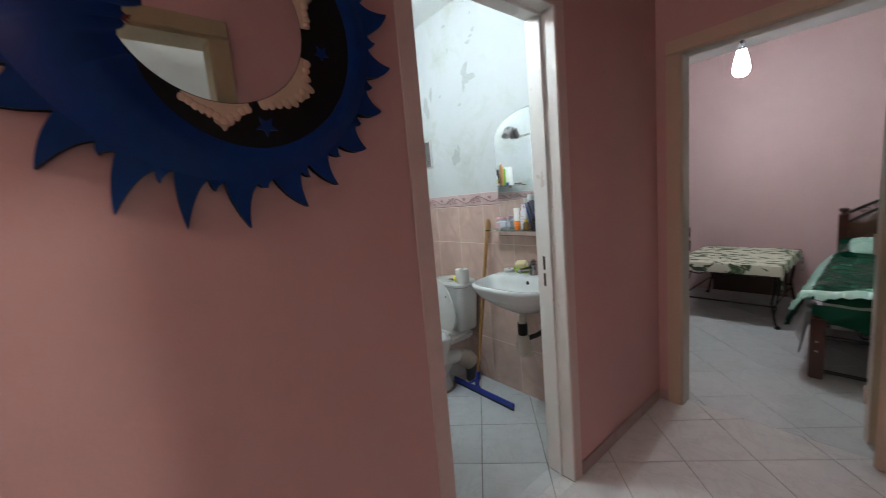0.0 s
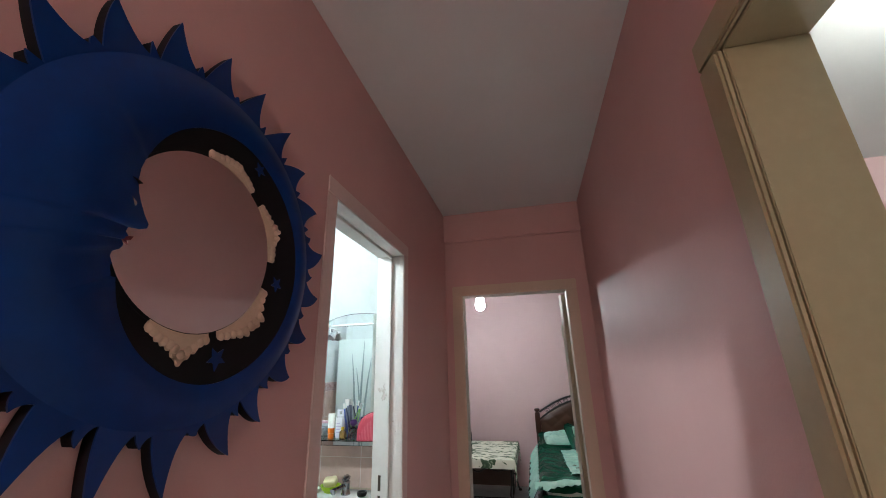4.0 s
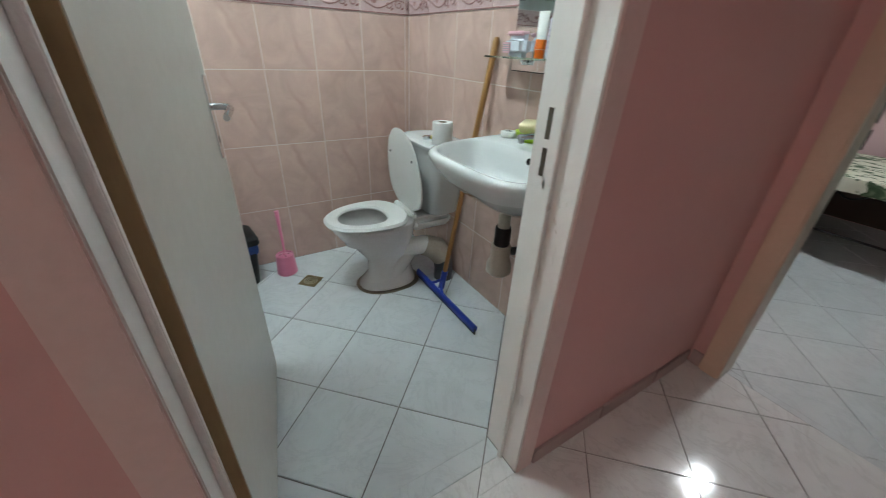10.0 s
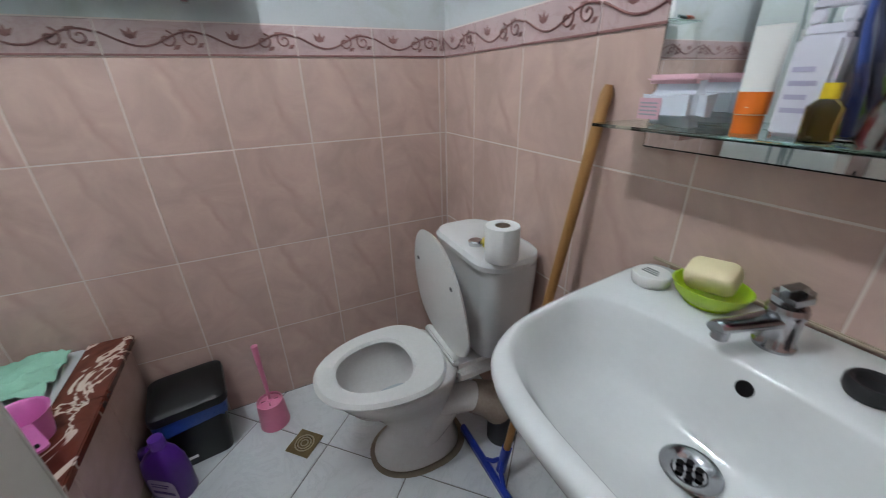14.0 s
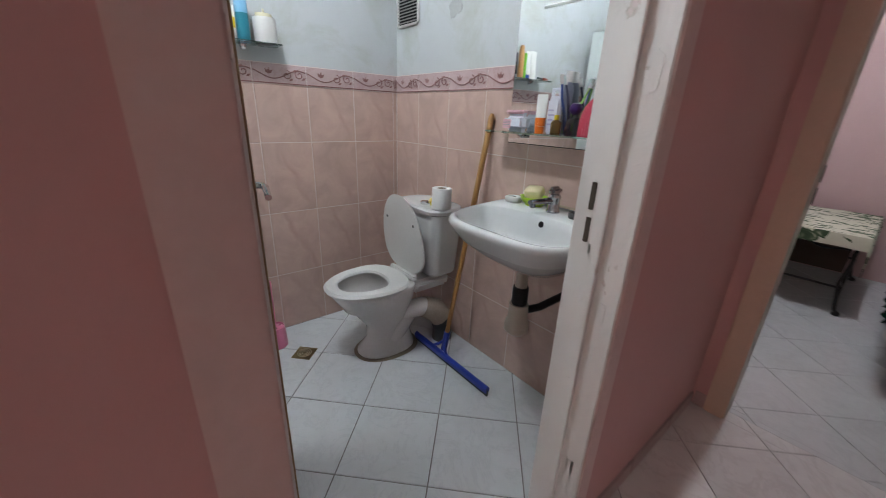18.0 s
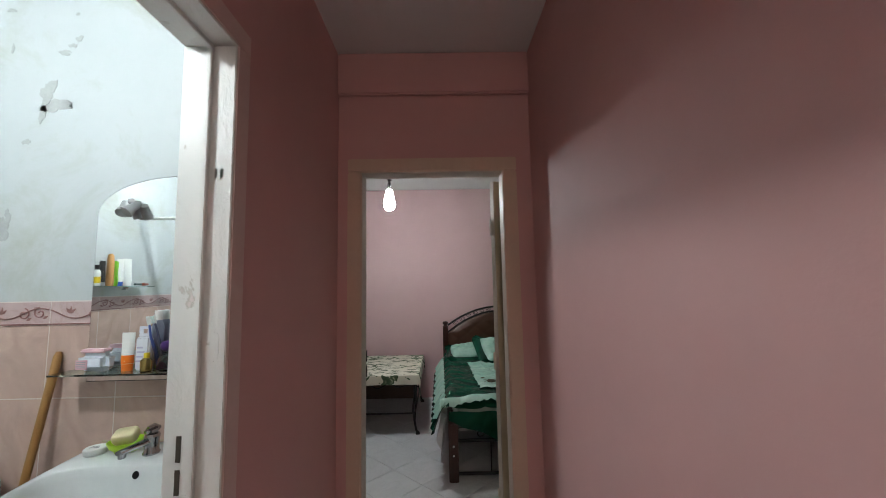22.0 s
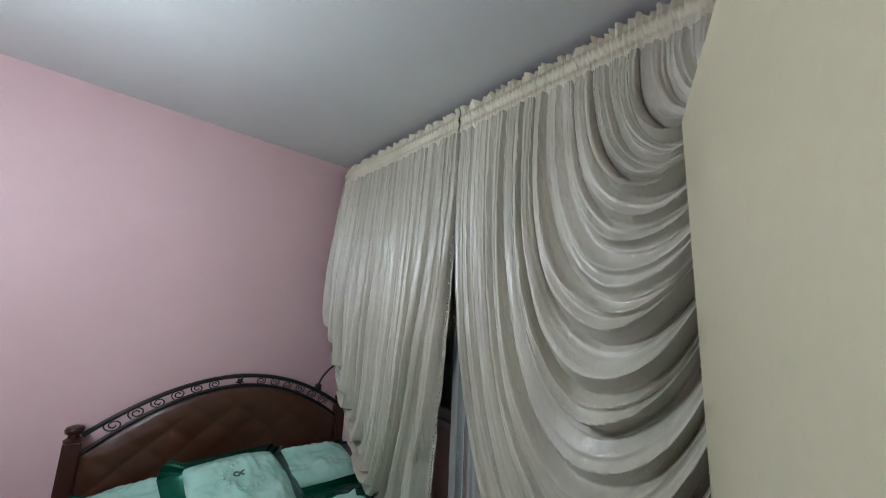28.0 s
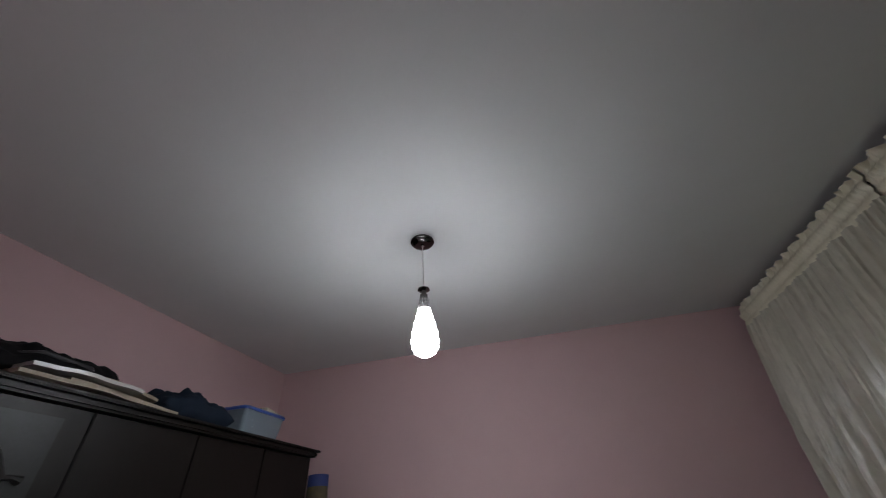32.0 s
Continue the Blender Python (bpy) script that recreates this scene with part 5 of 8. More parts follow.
def toilet_bag():
    root = thing("toilet_bag", pose(-0.26, Y1 - 0.005, Z1), "plump ribbed red cosmetic bag on the mirror shelf", "cosmetic bag")
    W, D, HH = 0.15, 0.05, 0.145

    def prof(a, r):
        c, s = math.cos(a), math.sin(a)
        return W * r * math.copysign(abs(c) ** 0.75, c), HH * r * max(s, 0) ** 0.62

    rings = []
    for k in range(9):
        t = -1 + 2 * k / 8
        r = math.sqrt(max(0.0, 1 - abs(t) ** 2.6)) * 0.16 + 0.84
        rings.append([(prof(math.pi * i / 30, r)[0], D * t, prof(math.pi * i / 30, r)[1]) for i in range(31)])
    part("body", loft(rings), POUCH, root, smooth=60)
    for i in range(2, 29):
        pts = [(prof(math.pi * i / 30, 0.999 if 0 < k < 8 else 0.98)[0] * (math.sqrt(max(0, 1 - abs(-1 + 2 * k / 8) ** 2.6)) * 0.16 + 0.84) / 1.0, D * (-1 + 2 * k / 8), prof(math.pi * i / 30, 1)[1] * (math.sqrt(max(0, 1 - abs(-1 + 2 * k / 8) ** 2.6)) * 0.16 + 0.84)) for k in range(9)]
        part("rib", tube(pts, 0.0013, 5), RIB, root)
    part("front_ribs", boxes(*[(-0.12 + 0.009 * k, -0.1165 + 0.009 * k, -D - 0.0012, -D + 0.001, 0.004, 0.11 * max(0.15, 1 - (abs(-0.118 + 0.009 * k) / 0.13) ** 3)) for k in range(27)]), RIB, root, "pale ribs across the front")
    part("zip", tube([(prof(math.pi * i / 30, 1.004)[0], 0.0, prof(math.pi * i / 30, 1.004)[1]) for i in range(2, 29)], 0.004, 8), surface("dark_red_zip", (0.12, 0.01, 0.02), rough=0.5, bump=0.1), root, "dark red zip")
    return root


toilet_bag()

# shelf on the west wall
XW, ZW = -1.638, 1.478
tube_pack("shampoo_tube", pose(XW, 0.985, ZW, 0, 0, 90), 0.06, 0.05, 0.19, W1, W1, "large white shampoo tube standing on its cap", 0.03)
tube_pack("lotion_tube", pose(XW, 1.043, ZW, 0, 0, 90), 0.046, 0.036, 0.185, W1, BL, "white lotion tube on a blue cap", 0.03)
bottle("gel_bottle", pose(XW, 1.08, ZW), [(0, 0), (0.016, 0), (0.019, 0.02), (0.016, 0.10), (0.019, 0.155), (0.013, 0.168), (0, 0.168)], GRN, "bright green waisted gel bottle", flat=0.8)
bottle("oil_bottle", pose(XW, 1.118, ZW), [(0, 0), (0.021, 0), (0.024, 0.02), (0.022, 0.17), (0.018, 0.205), (0.008, 0.215), (0, 0.215)], PEACH, "tall peach shampoo bottle", flat=0.7)
tube_pack("hair_tube", pose(XW - 0.01, 1.165, ZW, 0, 0, 90), 0.04, 0.03, 0.165, BLK, GRY, "black hair tube on a grey cap", 0.025)
bottle("lotion_bottle", pose(XW, 1.212, ZW), [(0, 0), (0.018, 0), (0.02, 0.005), (0.02, 0.09), (0.013, 0.105), (0, 0.105)], W1, "white and yellow bottle with a black cap", [(0, 0.104), (0.012, 0.104), (0.013, 0.135), (0, 0.136)], BLK, [(0.0204, 0.02, 0.0204, 0.06, YEL)])
tube_pack("sun_tube", pose(XW, 1.262, ZW, 0, 0, 90), 0.034, 0.026, 0.125, W1, NV, "white cream tube on a navy cap", 0.022)
tube_pack("cream_tube", pose(XW, 1.298, ZW, 0, 0, 90), 0.034, 0.028, 0.13, W1, W1, "white, yellow and navy cream tube", 0.02, (0.045, 0.085, YEL))
bottle("spray_can", pose(XW, 1.345, ZW), [(0, 0), (0.023, 0), (0.025, 0.004), (0.025, 0.11), (0.025, 0.16), (0.018, 0.168), (0, 0.168)], SKY, "teal and sky-blue deodorant can", [(0, 0.166), (0.019, 0.166), (0.02, 0.19), (0.014, 0.2), (0, 0.2)], SKY, [(0.0254, 0.004, 0.0254, 0.105, TEAL)])
bottle("lidded_cup", pose(XW + 0.005, 1.432, ZW), [(0, 0), (0.044, 0), (0.046, 0.004), (0.046, 0.1), (0, 0.1)], W1, "white plastic cup with a cream lid", [(0, 0.1), (0.034, 0.1), (0.034, 0.115), (0.012, 0.118), (0.004, 0.124), (0.004, 0.135), (0, 0.135)], plastic((0.66, 0.62, 0.42)), category="cup")
root = thing("hairbrush", pose(XW + 0.02, 0.86, ZW + 0.012, 0, 0, 75), "dark red hairbrush lying on the glass shelf", "hairbrush")
part("head", moved(lathe([(0, -0.04), (0.02, -0.03), (0.026, 0), (0.02, 0.03), (0, 0.04)], 20), pose(0, 0, 0, 0, 90, 0) @ Matrix.Diagonal((0.45, 1, 1, 1))), plastic((0.30, 0.05, 0.02)), root, smooth=True)
part("handle", tube([(0.035, 0, 0), (0.12, 0, 0)], 0.007, 10), plastic((0.02, 0.06, 0.06)), root, smooth=True)

# ---------------------------------------------------------------- toilet
TX, TY = -1.205, BATH_Y
OLD_CER = surface("stained_ceramic", (0.80, 0.80, 0.79), (0.66, 0.63, 0.61), rough=0.14, scale=7, bump=0.0, mixed=0.7)


def egg(w, y0, y1, z, n=48, blunt=0.62):
    """An egg outline: narrow at the front (y0), blunt at the back (y1)."""
    out = []
    for k in range(n):
        a = 2 * math.pi * k / n
        c, s = math.cos(a), math.sin(a)
        ym = y0 + (y1 - y0) * blunt
        y = ym + (y1 - ym if s > 0 else ym - y0) * (math.copysign(abs(s) ** (0.75 if s > 0 else 1.0), s))
        out.append((w * math.copysign(abs(c) ** 0.9, c), y, z))
    return out


def toilet():
    root = thing("toilet", pose(TX, 0, 0), "white ceramic toilet with its lid up and a low cistern", "toilet")
    rings = [egg(0.115, 1.60, 1.92, 0.0, blunt=0.5), egg(0.112, 1.605, 1.92, 0.02, blunt=0.5), egg(0.086, 1.655, 1.90, 0.08), egg(0.080, 1.655, 1.89, 0.16), egg(0.104, 1.595, 1.885, 0.24), egg(0.148, 1.515, 1.90, 0.32), egg(0.165, 1.482, 1.905, 0.37), egg(0.168, 1.476, 1.905, 0.392),
             egg(0.16, 1.485, 1.90, 0.4), egg(0.138, 1.505, 1.84, 0.398), egg(0.132, 1.512, 1.83, 0.36), egg(0.11, 1.54, 1.81, 0.28), egg(0.06, 1.63, 1.76, 0.225), egg(0.03, 1.67, 1.72, 0.22)]
    part("bowl", loft(rings), OLD_CER, root, smooth=60)
    part("back_ledge", box_bm(-0.13, 0.13, 1.86, 2.10, 0.33, 0.40, 0.025, 3), OLD_CER, root, smooth=True)
    part("water", moved(plate([(x, y) for x, y, _ in egg(0.07, 1.61, 1.77, 0, 32)], 0.002), Matrix.Translation((0, 0, 0.24))), surface("still_water", (0.45, 0.5, 0.52), rough=0.03, bump=0), root)
    seat = bmesh.new()
    o0, o1, o2 = egg(0.178, 1.455, 1.86, 0.402, 64), egg(0.182, 1.45, 1.862, 0.412, 64), egg(0.172, 1.462, 1.855, 0.423, 64)
    i2, i1, i0 = egg(0.120, 1.508, 1.765, 0.421, 64), egg(0.112, 1.518, 1.757, 0.412, 64), egg(0.116, 1.513, 1.76, 0.402, 64)
    part("seat", loft([o0, o1, o2, i2, i1, i0, o0], close_ends=False), PLASTIC_WHITE, root, "white plastic seat", smooth=True)
    # the lid stands up and leans on the cistern
    lid = moved(loft([[(x, y - 1.86, z) for x, y, z in egg(w, 1.86 - l, 1.86, zz, 64)] for w, l, zz in ((0.178, 0.400, 0.0), (0.186, 0.415, 0.005), (0.181, 0.408, 0.013), (0.16, 0.38, 0.016))]), pose(0, 1.885, 0.42, 0, 0, 0) @ pose(0, 0, 0, -84, 0, 0) @ Matrix.Translation((0, 0, 0)))
    part("lid", lid, PLASTIC_WHITE, root, "raised white plastic lid", smooth=True)
    for x in (-0.12, 0.12):
        part("bumper", moved(lathe([(0, 0), (0.007, 0), (0.007, 0.006), (0, 0.006)], 12), pose(x, 1.86, 0.70, 90, 0, 0)), BLACK_RUBBER, root)
    part("hinge", box_bm(-0.115, 0.115, 1.862, 1.89, 0.402, 0.426, 0.006, 2), PLASTIC_WHITE, root, smooth=True)
    # cistern
    tank = []
    for z, w, d0 in ((0.405, 0.135, 1.965), (0.42, 0.148, 1.955), (0.60, 0.168, 1.948), (0.742, 0.176, 1.945)):
        o = rounded(2 * w, TY - 0.012 - d0, 0.05, 6)
        tank.append([(x, (d0 + TY - 0.012) / 2 + y, z) for x, y in o])
    body = part("cistern", loft(tank), CERAMIC, root, smooth=True)
    top = []
    for z, w, d0, r in ((0.742, 0.18, 1.94, 0.07), (0.748, 0.19, 1.93, 0.078), (0.764, 0.193, 1.928, 0.078), (0.776, 0.184, 1.938, 0.07), (0.779, 0.15, 1.965, 0.05)):
        o = rounded(2 * w, TY - 0.012 - d0, r, 6)
        top.append([(x, (d0 + TY - 0.012) / 2 + y, z) for x, y in o])
    part("cistern_lid", loft(top), CERAMIC, body, smooth=True)
    part("flush_button", moved(lathe([(0, 0), (0.022, 0), (0.023, 0.012), (0.018, 0.016), (0, 0.014)], 24), Matrix.Translation((0.035, 1.985, 0.779))), CHROME, body, "chrome flush button", smooth=True)
    # soil pipe
    old = surface("cracked_pipe_joint", (0.50, 0.43, 0.36), (0.34, 0.28, 0.23), rough=0.8, scale=12, bump=0.6)
    part("spigot", tube([(0.02, 1.80, 0.16), (0.06, 1.87, 0.215), (0.085, 1.94, 0.225), (0.10, 2.0, 0.20)], 0.05, 18, radii=[0.045, 0.05, 0.052, 0.05]), OLD_CER, root, smooth=True)
    part("trap", tube([(0.045, 1.90, 0.215), (0.055, 1.84, 0.16), (0.04, 1.79, 0.09), (0.02, 1.76, 0.03)], 0.045, 18, radii=[0.046, 0.05, 0.055, 0.062]), OLD_CER, root, smooth=True)
    part("collar", tube([(0.085, 1.95, 0.22), (0.105, 2.01, 0.195), (0.115, 2.05, 0.14)], 0.06, 18, radii=[0.058, 0.066, 0.062]), old, root, "cracked mortared pipe collar", smooth=True)
    part("soil_pipe", tube([(0.113, 2.045, 0.15), (0.12, 2.06, 0.08), (0.12, 2.06, 0.0)], 0.052, 20, radii=[0.056, 0.054, 0.054]), surface("grey_pipe", (0.06, 0.062, 0.07), (0.045, 0.046, 0.05), rough=0.5, bump=0.1), root, "dark grey soil pipe", smooth=True)
    part("base_mortar", loft([egg(0.135, 1.585, 1.945, 0.0005, 40, 0.5), egg(0.12, 1.596, 1.93, 0.007, 40, 0.5)]), surface("dirty_mortar", (0.30, 0.25, 0.19), (0.2, 0.16, 0.12), rough=0.9, scale=16, bump=0.6), root, "brown mortar line round the foot")
    for x in (-0.085, 0.088):
        part("bolt", moved(lathe([(0, 0), (0.009, 0), (0.008, 0.008), (0, 0.01)], 12), pose(x, 1.75, 0.035, 0, 60 if x > 0 else -60, 0)), BLACK_RUBBER, root, "dark fixing bolt")
    return root


toilet()
PAPER = surface("toilet_paper", (0.78, 0.78, 0.76), rough=0.9, scale=20, fine=150, bump=0.4)
root = thing("toilet_roll", pose(TX + 0.155, 1.997, 0.7795), "white toilet roll standing on the cistern", "toilet roll")
part("paper", lathe([(0.021, 0), (0.046, 0), (0.0475, 0.004), (0.0475, 0.096), (0.046, 0.1), (0.021, 0.1)], 36, cap=False), PAPER, root, smooth=True)
part("core", lathe([(0.0208, 0.001), (0.0208, 0.099)], 24, cap=False), surface("cardboard_core", (0.32, 0.25, 0.18), rough=0.9, bump=0.2), root, "brown cardboard core", smooth=True)
root = thing("sponge_pack", pose(TX + 0.072, 2.003, 0.7795, 0, 0, -30) @ Matrix.Diagonal((0.7, 0.7, 0.9, 1)), "crumpled yellow packet beside the toilet roll", "packet")
crumple = box_bm(-0.04, 0.035, -0.022, 0.022, 0, 0.035, 0.01, 3)
for v in crumple.verts:
    v.co += 0.009 * noise.noise_vector(v.co * 55)
    v.co.z = max(v.co.z, 0)
part("wrapper", crumple, plastic((0.62, 0.50, 0.02), 0.3), root, smooth=60)
part("print", moved(box_bm(-0.02, 0.01, -0.031, -0.029, 0.008, 0.026), Matrix.Identity(4)), BLK, root, "dark print")

# ---------------------------------------------------------------- floor squeegee
STICK = surface("worn_wooden_stick", (0.42, 0.22, 0.07), (0.30, 0.14, 0.04), rough=0.5, scale=6, fine=60, stretch=(6, 6, 0.6), bump=0.2)
SQ_BLUE = surface("blue_squeegee_plastic", (0.012, 0.04, 0.33), (0.01, 0.03, 0.27), rough=0.35, bump=0.03)


def squeegee():
    root = thing("floor_squeegee", pose(-0.87, 1.932, 0), "blue floor squeegee with a wooden stick leaning on the wall", "squeegee")
    part("blade", box_bm(-0.285, 0.285, -0.004, 0.004, 0.0, 0.032, 0.001), BLACK_RUBBER, root, "black rubber blade")
    part("head", loft([[(x, y, z) for y, z in ((-0.011, 0.02), (0.011, 0.02), (0.012, 0.04), (0.004, 0.052), (-0.004, 0.052), (-0.012, 0.04))] for x in (-0.283, -0.27, -0.06, 0, 0.06, 0.27, 0.283)]), SQ_BLUE, root, smooth=30)
    foot, top = Vector((-0.075, 0.035, 0.06)), Vector((-0.02, 0.205, 1.222))
    web = join_bm(tube([(-0.135, 0.0, 0.04), (-0.095, 0.012, 0.07), foot + (top - foot) * 0.03], 0.008, 8), tube([(-0.01, 0.0, 0.04), (-0.05, 0.012, 0.07), foot + (top - foot) * 0.03], 0.008, 8), tube([foot - (top - foot) * 0.02, foot + (top - foot) * 0.07], 0.0165, 14))
    part("socket", web, SQ_BLUE, root, "blue moulded socket", smooth=True)
    pts = [foot + (top - foot) * k for k in (0.02, 0.3, 0.6, 0.9, 0.985, 1.0)]
    part("stick", tube(pts, 0.012, 16, radii=[0.012, 0.012, 0.0125, 0.0135, 0.0135, 0.008]), STICK, root, "worn wooden stick", smooth=True)
    return root


squeegee()

# ---------------------------------------------------------------- toilet brush, bin, detergent, floor drain
PINKP = surface("pink_plastic", (0.72, 0.23, 0.36), (0.66, 0.20, 0.32), rough=0.35, bump=0.03)
root = thing("toilet_brush", pose(-1.545, 1.285, 0), "pink toilet brush standing in its round pink holder", "toilet brush")
part("holder", lathe([(0, 0), (0.052, 0), (0.055, 0.004), (0.05, 0.09), (0.047, 0.118), (0.0435, 0.118), (0.046, 0.09), (0.048, 0.01), (0, 0.01)], 32), PINKP, root, smooth=True)
part("cover", lathe([(0.043, 0.108), (0.03, 0.116), (0.012, 0.12), (0.01, 0.126), (0, 0.126)], 28, cap=False), PINKP, root, smooth=True)
for sl in ((-0.03, -0.016, -0.0015, 0.0015), (0.016, 0.03, -0.0015, 0.0015), (-0.0015, 0.0015, 0.016, 0.03), (-0.0015, 0.0015, -0.03, -0.016)):
    part("slot", box_bm(*sl, 0.114, 0.1195), plastic((0.16, 0.03, 0.06)), root, "dark slot of the cover")
part("handle", tube([(0, 0, 0.12), (0.001, 0.002, 0.2), (0.0, 0.0, 0.3), (-0.002, 0, 0.38)], 0.006, 12, radii=[0.006, 0.0075, 0.0095, 0.0115]), PINKP, root, smooth=True)

BINB = surface("black_bin_plastic", (0.006, 0.006, 0.007), rough=0.4, spec=0.3, bump=0.05)
BAGB = surface("blue_bin_liner", (0.015, 0.06, 0.28), (0.01, 0.04, 0.2), rough=0.3, scale=14, bump=0.5, depth=0.006)


def pedal_bin():
    root = thing("waste_bin", pose(-1.565, 1.045, 0, 0, 0, 8), "small black waste bin with a blue liner showing under its lid", "waste bin")
    rings = [[(x, y, z) for x, y in rounded(w, d, 0.025, 5)] for w, d, z in ((0.16, 0.16, 0), (0.165, 0.165, 0.004), (0.20, 0.205, 0.235), (0.2, 0.205, 0.24))]
    part("body", loft(rings), BINB, root, smooth=True)
    skirt = [[(x * (1 + 0.03 * math.sin(5 * i)), y * (1 + 0.03 * math.cos(7 * i)), z - (0.012 * abs(math.sin(1.7 * i)) if z < 0.22 else 0)) for i, (x, y) in enumerate(rounded(w, d, 0.03, 5))] for w, d, z in ((0.212, 0.217, 0.196), (0.218, 0.222, 0.22), (0.21, 0.215, 0.244))]
    part("liner", loft(skirt, close_ends=False), BAGB, root, "blue plastic liner", smooth=60)
    lid = [[(x, y, z) for x, y in rounded(w, d, 0.03, 5)] for w, d, z in ((0.225, 0.23, 0.243), (0.228, 0.233, 0.25), (0.222, 0.228, 0.272), (0.19, 0.2, 0.284))]
    part("lid", loft(lid), BINB, root, smooth=True)
    part("sticker", moved(box_bm(-0.02, 0.02, -0.001, 0.0005, 0, 0.028), pose(0.0865, -0.045, 0.035, -9, 0, 90)), W1, root, "small white sticker")
    return root


pedal_bin()
root = thing("detergent_bottle", pose(-1.405, 0.965, 0, 0, 0, 55), "purple detergent bottle with a handle and a white label", "detergent")
VIOLET = surface("purple_bottle_plastic", (0.075, 0.012, 0.22), (0.06, 0.01, 0.18), rough=0.3, bump=0.02)
bodyp = [[(x + dx, y, z) for x, y in rounded(w, d, min(w, d) * 0.42, 6)] for w, d, z, dx in ((0.13, 0.075, 0, 0), (0.14, 0.08, 0.01, 0), (0.145, 0.082, 0.1, 0), (0.13, 0.078, 0.15, 0.002), (0.09, 0.065, 0.185, 0.008), (0.045, 0.045, 0.205, 0.012), (0.036, 0.036, 0.215, 0.012))]
part("body", loft(bodyp), VIOLET, root, smooth=True)
part("grip", tube([(-0.03, 0, 0.19), (-0.062, 0, 0.175), (-0.078, 0, 0.14), (-0.07, 0, 0.1)], 0.013, 12), VIOLET, root, smooth=True)
part("cap", moved(lathe([(0, 0.212), (0.021, 0.212), (0.022, 0.23), (0.02, 0.25), (0, 0.252)], 24), Matrix.Translation((0.012, 0, 0))), plastic((0.09, 0.02, 0.26)), root, smooth=True)
part("label", moved(plate(rounded(0.1, 0.085, 0.02), 0.001), pose(0.012, -0.0405, 0.062, 90, 0, 0)), plastic((0.55, 0.45, 0.60)), root, "pale label")
part("print", boxes((-0.03, 0.05, -0.0422, -0.0417, 0.04, 0.052), (-0.025, 0.03, -0.0422, -0.0417, 0.07, 0.075), (-0.025, 0.04, -0.0422, -0.0417, 0.082, 0.087)), VIOLET, root, "dark printed bars")

root = thing("floor_drain", pose(-1.388, 1.377, 0.0005, 0, 0, 45), "square brass floor drain with a ring grate in the tiles", "floor drain")
BRASS = surface("tarnished_brass", (0.32, 0.26, 0.14), (0.2, 0.16, 0.08), rough=0.4, metal=0.8, scale=20, bump=0.2)
part("plate", box_bm(-0.05, 0.05, -0.05, 0.05, 0, 0.003, 0.001), BRASS, root)
for r in (0.034, 0.024, 0.013):
    part("ring", moved(tube([(r * math.cos(a), r * math.sin(a), 0) for a in (2 * math.pi * k / 28 for k in range(28))], 0.0022, 6, closed=True), Matrix.Translation((0, 0, 0.0035))), surface("pale_brass", (0.55, 0.5, 0.36), rough=0.35, metal=0.7, bump=0) if r == 0.034 else bpy.data.materials["pale_brass"], root)
part("slots", boxes(*[(0.026 * math.cos(a) - 0.002, 0.026 * math.cos(a) + 0.002, 0.026 * math.sin(a) - 0.002, 0.026 * math.sin(a) + 0.002, 0.003, 0.0036) for a in (k * math.pi / 6 for k in range(12))]), BLACK_PAINT, root, "dark slots")

# ---------------------------------------------------------------- bathtub with its tiled parapet
RED_MARBLE, nt, b = material("red_veined_marble")
tc = nd(nt, "TexCoord")
wv = nd(nt, "TexNoise", Scale=4.2, Detail=4.0, Roughness=0.5, Distortion=1.6)
nt.links.new(tc.outputs["Object"], wv.inputs["Vector"])
rp = nt.nodes.new("ShaderNodeValToRGB")
e = rp.color_ramp.elements
e[0].position, e[0].color = 0.30, (0.05, 0.012, 0.008, 1)
e[1].position, e[1].color = 0.485, (0.15, 0.04, 0.025, 1)
for p, c in ((0.497, (0.62, 0.50, 0.42, 1)), (0.522, (0.60, 0.46, 0.38, 1)), (0.53, (0.14, 0.036, 0.024, 1)), (0.8, (0.09, 0.02, 0.014, 1))):
    q = e.new(p)
    q.color = c
nt.links.new(wv.outputs[0], rp.inputs[0])
nt.links.new(rp.outputs[0], b.inputs["Base Color"])
b.inputs["Roughness"].default_value = 0.16


def bathtub():
    root = thing("bathtub", pose(0, 0, 0), "white built-in bathtub behind a tiled parapet with red marble coping", "bathtub")
    rim = [rounded(w, d, r, 6) for w, d, r in ((1.54, 0.84, 0.02), (1.42, 0.70, 0.16), (1.36, 0.64, 0.18), (1.28, 0.56, 0.2), (1.12, 0.42, 0.18), (0.9, 0.25, 0.1))]
    hs = (0.452, 0.455, 0.44, 0.3, 0.12, 0.09)
    part("tub", loft([[(-0.918 + x, 0.38 + y, h) for x, y in o] for o, h in zip(rim, hs)]), CERAMIC, root, smooth=True)
    wall = part("parapet", boxes((-1.694, -0.145, 0.805, 0.893, 0, 0.435)), surface("rough_parapet_plaster", (0.36, 0.30, 0.22), (0.28, 0.22, 0.15), rough=0.8, scale=5, bump=0.4), root, "plastered parapet")
    for k in range(6):
        x = -1.69 + 0.255 * k
        part("tile", box_bm(x, min(x + 0.252, -0.147), 0.8935, 0.9, 0.085, 0.432, 0.0015), TILE_WALL, wall)
    for k in range(5):
        x = -1.694 + 0.31 * k
        part("coping", box_bm(x, min(x + 0.309, -0.145), 0.80, 0.925, 0.4365, 0.462, 0.003), RED_MARBLE, root, "red veined marble coping")
    return root


